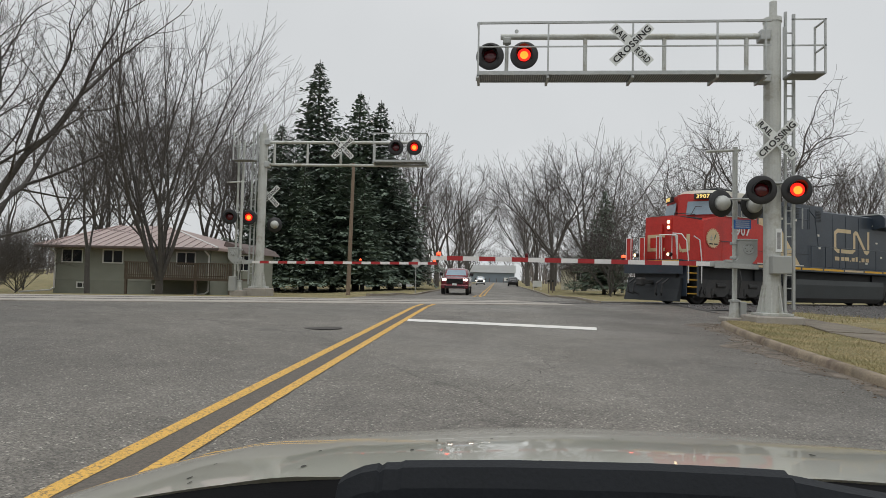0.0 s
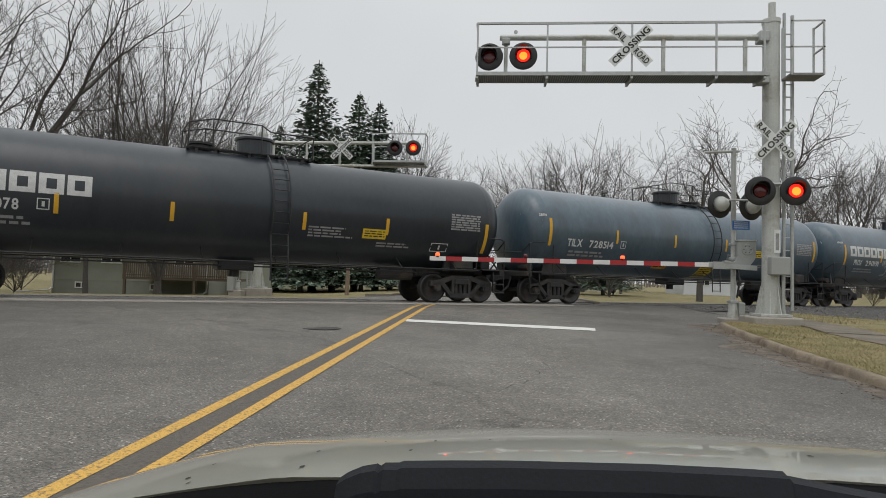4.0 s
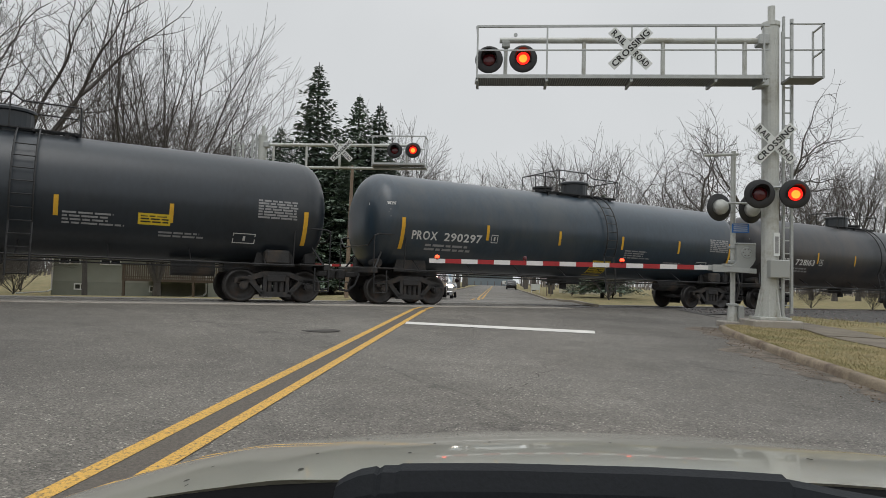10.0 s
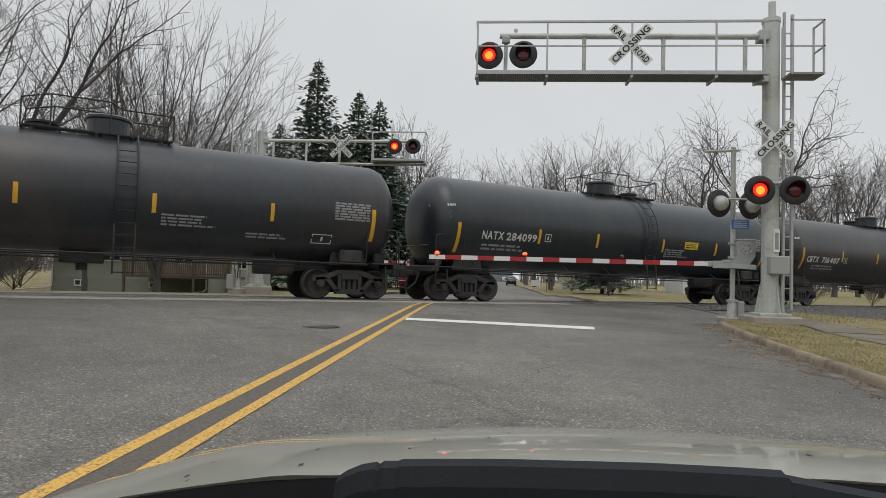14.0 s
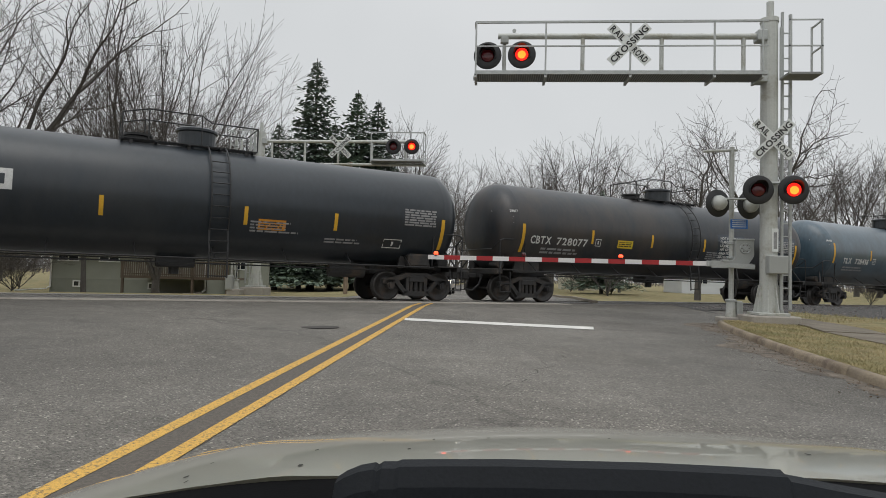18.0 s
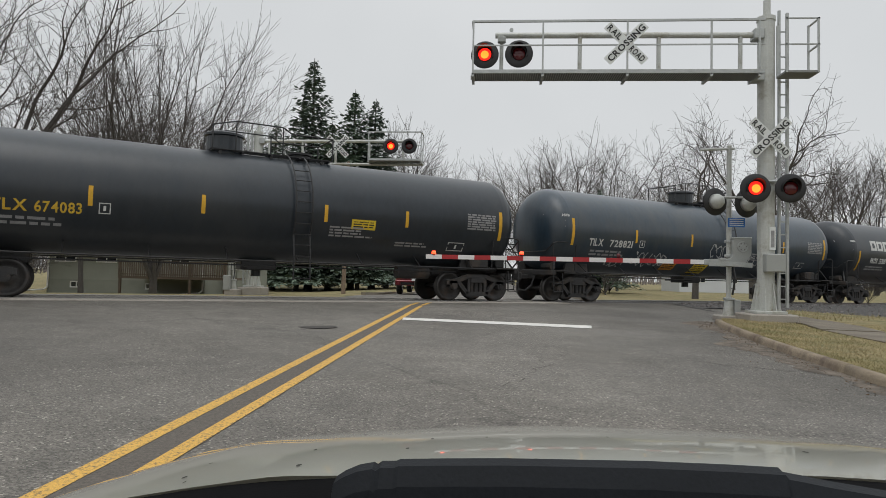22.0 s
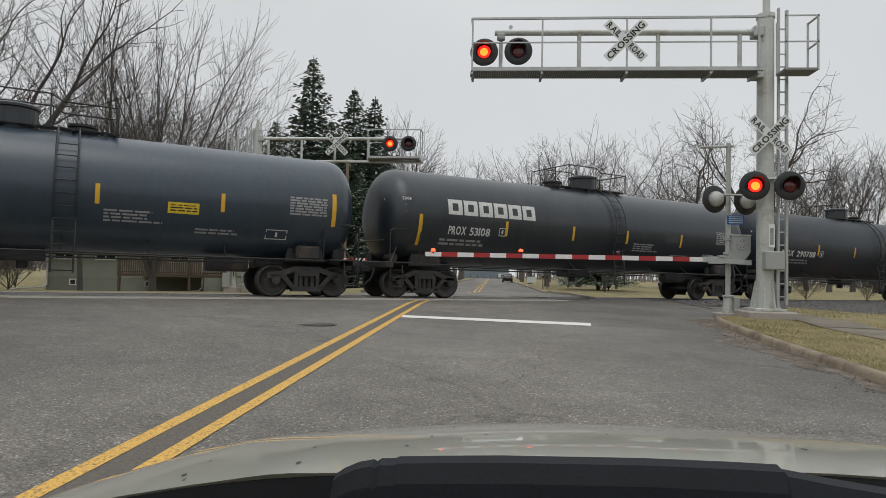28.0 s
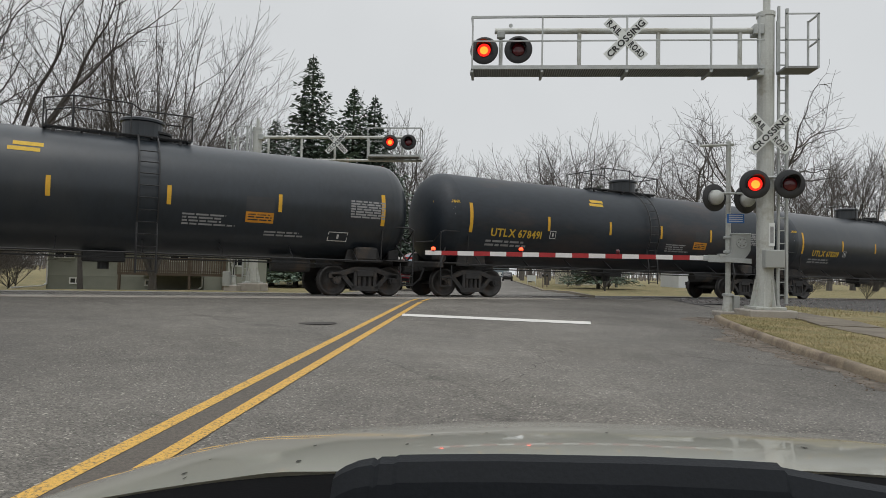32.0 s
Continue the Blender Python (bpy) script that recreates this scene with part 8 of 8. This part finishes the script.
plain_house("house", "pale yellow house between the trees", 9.6, 16.8, 92, 100, 2.5, M_CREAMHOUSE, M_SHINGLE, 1.8, [(11, 12, 0.9, 1.9), (14, 15.2, 0.9, 1.9)])
plain_house("house", "white house far down the road", 24, 34, 86, 95, 2.4, M_SHED, M_SHINGLE, 2.2, [(26, 27.2, 0.8, 1.9), (30, 31.2, 0.8, 1.9)])
plain_house("house", "grey house behind the spruces", -23, -16.6, 106, 114, 2.6, M_SHEDBLUE, M_SHINGLE, 2.0, [(-21.5, -20.5, 0.8, 1.9), (-19, -18, 0.8, 1.9)])
plain_house("garage", "small white garage beside the grey house", -15.9, -13.4, 103, 109, 1.6, M_SHED, M_SHINGLE, 1.0, [])
wh = thing("warehouse", "long white and grey metal warehouse at the road's end", "warehouse")
part("wall", abox(-12, 6.4, 250, 272, -0.6, 3.4), M_SHEDBLUE, wh)
part("roof", prism([(-12.5, 3.4), (-12.5, 6.1), (6.8, 6.3), (6.8, 3.4)], 249.4, 272), M_SHED, wh, "white metal roof front")
for i in range(7):
    part("post", abox(-11 + i * 2.6, -10.75 + i * 2.6, 249.2, 249.45, -0.4, 1.2), M_SHINGLE, wh)
part("van_door", abox(2.4, 3.8, 249.7, 249.95, 0.2, 1.6), M_WTRIM, wh)

# roadside bits
for x, y, label in ((-6.4, 50.5, "round grey-backed road sign on a post"),):
    sg = thing("road_sign", label, "road sign", pose(x, y, ground_z(x, y)))
    part("post", arod((0, 0, -0.2), (0, 0, 2.4), 0.03), M_GALV, sg)
    part("plate", arod((0, -0.03, 2.25), (0, -0.05, 2.25), 0.36, n=20), M_GALV, sg)
for x, y in ((5.1, 66), (5.6, 67)):
    mb = thing("mailbox", "dark mailbox on a wooden post by the kerb", "mailbox", pose(x, y, ground_z(x, y)), "mailboxes")
    part("post", abox(-0.05, 0.05, -0.05, 0.05, -0.2, 1.0), M_DECK, mb)
    part("box", abox(-0.12, 0.12, -0.25, 0.25, 1.0, 1.24, 0.05), M_BLACK, mb)
cs = thing("yard_sign", "small white sign board on the verge", "sign", pose(5.3, 88, ground_z(5.3, 88)))
part("board", abox(-0.6, 0.6, -0.03, 0.03, 0.3, 1.1), M_SIGNWHITE, cs)
part("post", abox(-0.55, -0.48, -0.02, 0.02, -0.2, 0.4), M_WTRIM, cs)
part("post", abox(0.48, 0.55, -0.02, 0.02, -0.2, 0.4), M_WTRIM, cs)

# ---- vehicles ----
def loft(sections, n=14):
    """A closed body from cross-sections (y, half width, z low, z high, crown)."""
    bm = bmesh.new()
    rings = []
    for y, hw, z0, z1, k in sections:
        ring = []
        for i in range(n):
            a = 2 * math.pi * i / n
            cx, cz = math.cos(a), math.sin(a)
            e = 0.45
            ring.append(bm.verts.new((hw * math.copysign(abs(cx) ** e, cx) * (1 - k * max(0, cz)), y, (z0 + z1) / 2 + (z1 - z0) / 2 * math.copysign(abs(cz) ** e, cz))))
        rings.append(ring)
    for p, q in zip(rings, rings[1:]):
        for i in range(n):
            j = (i + 1) % n
            bm.faces.new((p[i], p[j], q[j], q[i]))
    bm.faces.new(rings[0][::-1])
    bm.faces.new(rings[-1])
    bmesh.ops.recalc_face_normals(bm, faces=bm.faces)
    return bm


TYRE_ME = mesh_of("tyre", lathe([(-0.12, 0.24), (-0.13, 0.34), (-0.10, 0.39), (0.10, 0.39), (0.13, 0.34), (0.12, 0.24)], 22, "X"), M_TYRE, True)
RIM_ME = mesh_of("rim", lathe([(-0.125, 0.02), (-0.13, 0.22), (-0.10, 0.25), (0.10, 0.25), (0.13, 0.22), (0.125, 0.02)], 18, "X"), M_CHROME, True)


def vehicle(name, label, paint, kind, lit=True, facing=0):
    """A car that faces -y. kind: pickup, suv or sedan."""
    v = thing(name, label, "pickup truck" if kind == "pickup" else "car")
    if kind == "pickup":
        w, hood_top, roof_z, ln, bed = 1.02, 1.28, 1.92, 5.9, True
        body = [(0.0, 0.86, 0.55, 1.10, 0.0), (0.12, 0.98, 0.48, 1.22, 0.0), (0.6, 1.02, 0.45, 1.28, 0.02), (1.6, 1.03, 0.42, 1.33, 0.02), (3.7, 1.03, 0.42, 1.34, 0.02), (5.7, 1.02, 0.45, 1.34, 0.0), (5.9, 0.98, 0.55, 1.30, 0.0)]
        cab = [(1.45, 0.86, 1.2, 1.36, 0.05), (2.05, 0.88, 1.2, 1.86, 0.16), (2.5, 0.88, 1.2, 1.93, 0.18), (3.6, 0.88, 1.2, 1.92, 0.18), (3.85, 0.87, 1.2, 1.40, 0.1)]
    else:
        w, roof_z, ln = 0.93, 1.68 if kind == "suv" else 1.45, 4.6
        body = [(0.0, 0.74, 0.40, 0.82, 0.0), (0.15, 0.88, 0.32, 0.92, 0.0), (0.9, 0.92, 0.28, 1.0, 0.03), (1.6, 0.93, 0.28, 1.04, 0.02), (3.6, 0.93, 0.28, 1.06, 0.02), (4.45, 0.90, 0.34, 1.02, 0.0), (4.6, 0.82, 0.42, 0.95, 0.0)]
        cab = [(1.25, 0.76, 0.9, 1.06, 0.05), (2.0, 0.80, 0.9, roof_z - 0.04, 0.20), (2.5, 0.80, 0.9, roof_z, 0.22), (3.7, 0.80, 0.9, roof_z - 0.03, 0.22), (4.45, 0.76, 0.9, 1.1, 0.1)]
    part("body", loft(body, 20), paint, v, smooth=True)
    cb = part("cabin", loft(cab, 20), paint, v, smooth=True)
    y0, z0 = (1.52, 1.40) if kind == "pickup" else (1.36, 1.08)
    y1, z1 = (1.98, roof_z - 0.14) if kind == "pickup" else (1.95, roof_z - 0.14)
    bm = bmesh.new()
    bm.faces.new([bm.verts.new(p) for p in ((-0.74, y0 - 0.06, z0), (0.74, y0 - 0.06, z0), (0.64, y1 - 0.06, z1), (-0.64, y1 - 0.06, z1))])
    part("windscreen", bm, M_WINDSHIELD, cb, "windscreen that reflects the sky, with a pale sky tone painted in")
    for s in (-1, 1):
        part("mirror", abox(min(s * (w - 0.02), s * (w + 0.22)), max(s * (w - 0.02), s * (w + 0.22)), y0 + 0.25, y0 + 0.38, z0 - 0.06, z0 + 0.18, 0.03), M_CARBLACK, v)
        hl = 0.98 if kind == "pickup" else 0.72
        part("headlight", abox(min(s * 0.60, s * 0.90), max(s * 0.60, s * 0.90), -0.02, 0.10, hl, hl + 0.15, 0.02), M_CARLIGHT if lit else M_GLASS, v, "lit headlight" if lit else "")
        for yy in ((1.0, 4.75) if kind == "pickup" else (0.85, 3.75)):
            k = 1.0 if kind == "pickup" else 0.85
            ty = part("wheel", TYRE_ME, None, v, at=pose(s * (w - 0.15), yy, 0.39 * k) @ Matrix.Scale(k, 4))
            part("rim", RIM_ME, None, ty)
    gz0 = 0.72 if kind == "pickup" else 0.50
    part("grille", abox(-0.58, 0.58, -0.025, 0.05, gz0 + 0.05, gz0 + 0.42, 0.02), M_CARBLACK, v, "black grille")
    part("bumper", abox(-0.95 * w, 0.95 * w, -0.06, 0.12, gz0 - 0.28, gz0 - 0.02, 0.04), paint, v)
    part("lower_intake", abox(-0.7, 0.7, -0.065, 0.05, gz0 - 0.24, gz0 - 0.12), M_CARBLACK, v)
    part("number_plate", abox(-0.16, 0.16, -0.085, -0.06, gz0 - 0.06, gz0 + 0.08), M_SIGNWHITE, v, "white number plate with bars")
    return v


M_CARLIGHT = mat("car_headlight", (0.9, 0.85, 0.75), 0.3, emit=(1.0, 0.88, 0.70, 5.0))
pickup = vehicle("pickup_truck", "maroon pickup truck with lit headlights waiting on the road", M_TRUCKRED, "pickup")
suv = vehicle("silver_car", "silver car with lit headlights on the road", M_CARSILVER, "suv")
parked = vehicle("parked_car", "black car parked at the kerb", M_CARBLACK, "suv", False)
parked.matrix_basis = pose(2.7, 118, ground_z(2.7, 118)) @ pose(0, 0, 0, 0, 0, 180)
VEHICLE_ROWS = [
    (pickup, [(0.0, -3.02, 45.8), (0.7, -3.06, 43.6), (1.5, -3.14, 40.6), (3.0, -3.28, 35.8), (4.5, -3.50, 32.8), (6.0, -3.62, 31.3), (7.5, -3.66, 30.9), (9.0, -3.68, 30.8), (32.0, -3.68, 30.8)]),
    (suv, [(0.0, -3.4, 128.0), (1.5, -3.4, 108.0), (3.0, -3.4, 88.0), (4.5, -3.45, 73.0), (6.0, -3.5, 61.0), (7.5, -3.5, 49.0), (9.0, -3.5, 41.5), (10.5, -3.5, 39.2), (12.0, -3.5, 38.8), (32.0, -3.5, 38.8)]),
]

# ---- the car that carries the camera ----
ego = thing("car_front", "champagne-coloured car front with black wipers", "car")


EDGE = ((-0.98, 1.43, 0.156), (-0.951, 1.58, 0.15), (-0.887, 1.74, 0.148), (-0.788, 1.88, 0.158), (-0.654, 1.99, 0.165), (-0.496, 2.07, 0.167), (-0.321, 2.12, 0.174), (-0.139, 2.14, 0.186), (0.045, 2.15, 0.196),
        (0.226, 2.15, 0.203), (0.489, 2.13, 0.208), (0.654, 2.1, 0.214), (0.803, 2.05, 0.218), (0.932, 1.98, 0.223), (1.043, 1.9, 0.233), (1.30, 1.65, 0.25))
REAR = ((-1.0, 0.215), (-0.694, 0.29), (-0.563, 0.318), (-0.462, 0.338), (-0.372, 0.353), (-0.282, 0.362), (-0.063, 0.38), (0.106, 0.39), (0.271, 0.396), (0.494, 0.398), (1.3, 0.38))


def bonnet_rear(x):
    """Height of the bonnet's rear edge at x."""
    for (a, h), (b, h2) in zip(REAR, REAR[1:]):
        if x <= b:
            return h + (h2 - h) * max(0.0, (x - a) / (b - a))
    return REAR[-1][1]


def bonnet_edge(x):
    """Front edge of the bonnet: its reach and height at x."""
    for (a, r, h), (b, r2, h2) in zip(EDGE, EDGE[1:]):
        if x <= b:
            k = max(0.0, (x - a) / (b - a))
            return r + (r2 - r) * k, h + (h2 - h) * k
    return EDGE[-1][1:]


REAR_Y = 1.15


def bonnet_point(x, k):
    """A point of the gently arched bonnet: k runs from its rear edge to its front edge."""
    y1, z1 = bonnet_edge(x)
    z0 = EYE[2] - (EYE[2] - bonnet_rear(x / REAR_Y)) * REAR_Y
    crown = 0.085 * k * (1 - k) * min(1.0, max(0.0, x + 0.98) * 3) + 0.004 * math.exp(-((abs(x - 0.25) - 0.62) / 0.06) ** 2) * (1 - k)
    return Vector((x, REAR_Y + (y1 - REAR_Y) * k, z0 + (z1 - z0) * k + crown))


bm = bmesh.new()
cols_ = [-0.98 + 0.012 * i for i in range(12)] + [-0.836 + 0.044 * i for i in range(49)]
rows_b = [[bm.verts.new(bonnet_point(x, j / 23)) for x in cols_] for j in range(24)]
for dy, dz in ((0.012, -0.006), (0.020, -0.022), (0.022, -0.35)):
    rows_b.append([bm.verts.new((v.co.x, v.co.y + dy, v.co.z + dz)) for v in rows_b[23]])
for a, b in zip(rows_b, rows_b[1:]):
    for i in range(len(cols_) - 1):
        bm.faces.new((a[i], a[i + 1], b[i + 1], b[i]))
part("bonnet", bm, M_HOOD, ego, "champagne metallic bonnet, glossy and a little dusty", smooth=True)

rnd = random.Random(44)
M_SPECK = mat("dead_bug_specks", (0.05, 0.047, 0.04), 0.9, vary=0.3)
vs, fs = [], []
for i in range(30):
    x, k = rnd.uniform(-0.62, 1.0), rnd.uniform(0.05, 0.9)
    w, h, b = rnd.uniform(0.002, 0.006), rnd.uniform(0.004, 0.014), len(vs)
    for j in range(8):
        ca, sa = math.cos(0.785 * j), math.sin(0.785 * j)
        vs.append(tuple(bonnet_point(x + w * ca * rnd.uniform(0.7, 1.2), k + h * sa) + Vector((0, 0, 0.0015))))
    fs.append(tuple(range(b, b + 8)))
tagged(part("dirt_specks", raw_mesh("dirt_specks", vs, fs, M_SPECK), None, ego, "small dark specks stuck on the bonnet"), kind="stuff")

# cowl, wiper and dashboard
bm = bmesh.new()
cw = []
for i in range(30):
    x = -0.9 + 0.07 * i
    zt = bonnet_rear(x)
    cw.append([bm.verts.new((x * REAR_Y, REAR_Y, EYE[2] - (EYE[2] - zt) * REAR_Y - 0.004)), bm.verts.new((x, 0.86, zt - 0.035)), bm.verts.new((x, 0.62, zt - 0.02))])
for a, b in zip(cw, cw[1:]):
    for i in range(2):
        bm.faces.new((a[i], b[i], b[i + 1], a[i + 1]))
part("cowl", bm, M_WIPER, ego, "black plastic cowl under the windscreen")
WIPE = ((-0.236, 0.345), (-0.233, 0.366), (-0.22, 0.375), (-0.198, 0.385), (-0.175, 0.39), (-0.170, 0.387), (-0.163, 0.392), (-0.142, 0.393), (-0.135, 0.396), (-0.064, 0.4), (0.022, 0.404), (0.106, 0.406), (0.23, 0.409), (0.352, 0.409), (0.422, 0.408), (0.427, 0.402), (0.447, 0.399), (0.49, 0.392), (0.60, 0.378))
bm = bmesh.new()
prev = None
for x, z in WIPE:
    ring = [bm.verts.new(p) for p in ((x, 1.02, z - 0.07), (x, 1.012, z - 0.012), (x, 1.0, z), (x, 0.975, z - 0.004), (x, 0.96, z - 0.03), (x, 0.95, z - 0.07))]
    if prev:
        for j in range(5):
            bm.faces.new((prev[j], prev[j + 1], ring[j + 1], ring[j]))
    else:
        bm.faces.new(ring)
    prev = ring
bmesh.ops.recalc_face_normals(bm, faces=bm.faces)
wiper = part("wiper_arm", bm, M_WIPERARM, ego, "black wiper arm resting on the cowl")
bm = bmesh.new()
dash = []
for i in range(24):
    x = -0.75 + 0.07 * i
    z = 0.428 - 0.02 * (x - 0.1) ** 2
    dash.append([bm.verts.new((x, 0.70, z - 0.028)), bm.verts.new((x, 0.60, z - 0.004)), bm.verts.new((x, 0.30, z - 0.015)), bm.verts.new((x, -0.3, z - 0.05))])
for a, b in zip(dash, dash[1:]):
    for i in range(3):
        bm.faces.new((a[i], b[i], b[i + 1], a[i + 1]))
part("dashboard", bm, M_WIPER, ego, "dark grey dashboard top")


# ---- what moves ----
def motions():
    for car, start in TRAIN:
        walk(car, [(t, on_track(start - SPEED * t)) for t in (0.0, 16.0, 32.0)])
    walk(LOCO_B, [(t, on_track(57.15 - SPEED * t) @ pose(0, 0, 0, 0, 0, 180)) for t in (0.0, 16.0, 32.0)])
    walk(LOCO_A, [(t, on_track(13.22 - SPEED * t)) for t in (0.0, 16.0, 32.0)])
    # the flashing lights: each lit element comes forward for half a beat and goes back
    for lamp, side, off, on in LAMPS:
        rows, lit = [(0.0, Matrix.Translation(on if side == 1 else off))], side == 1
        for n in range(54):
            t = FLASH0 + n * FLASH
            if t + 0.1 > 32:
                break
            d = 0.0 if lit else -0.0334
            rows.append((t + d, Matrix.Translation(on if lit else off)))
            lit = not lit
            rows.append((t + d + 0.0334, Matrix.Translation(on if lit else off)))
        rows.append((32.0, Matrix.Translation(on if lit else off)))
        walk(lamp, rows)
    for car, rows in VEHICLE_ROWS:
        walk(car, [(t, pose(x, y, ground_z(x, y) + 0.003, 0, 0, 0)) for t, x, y in rows])


motions()
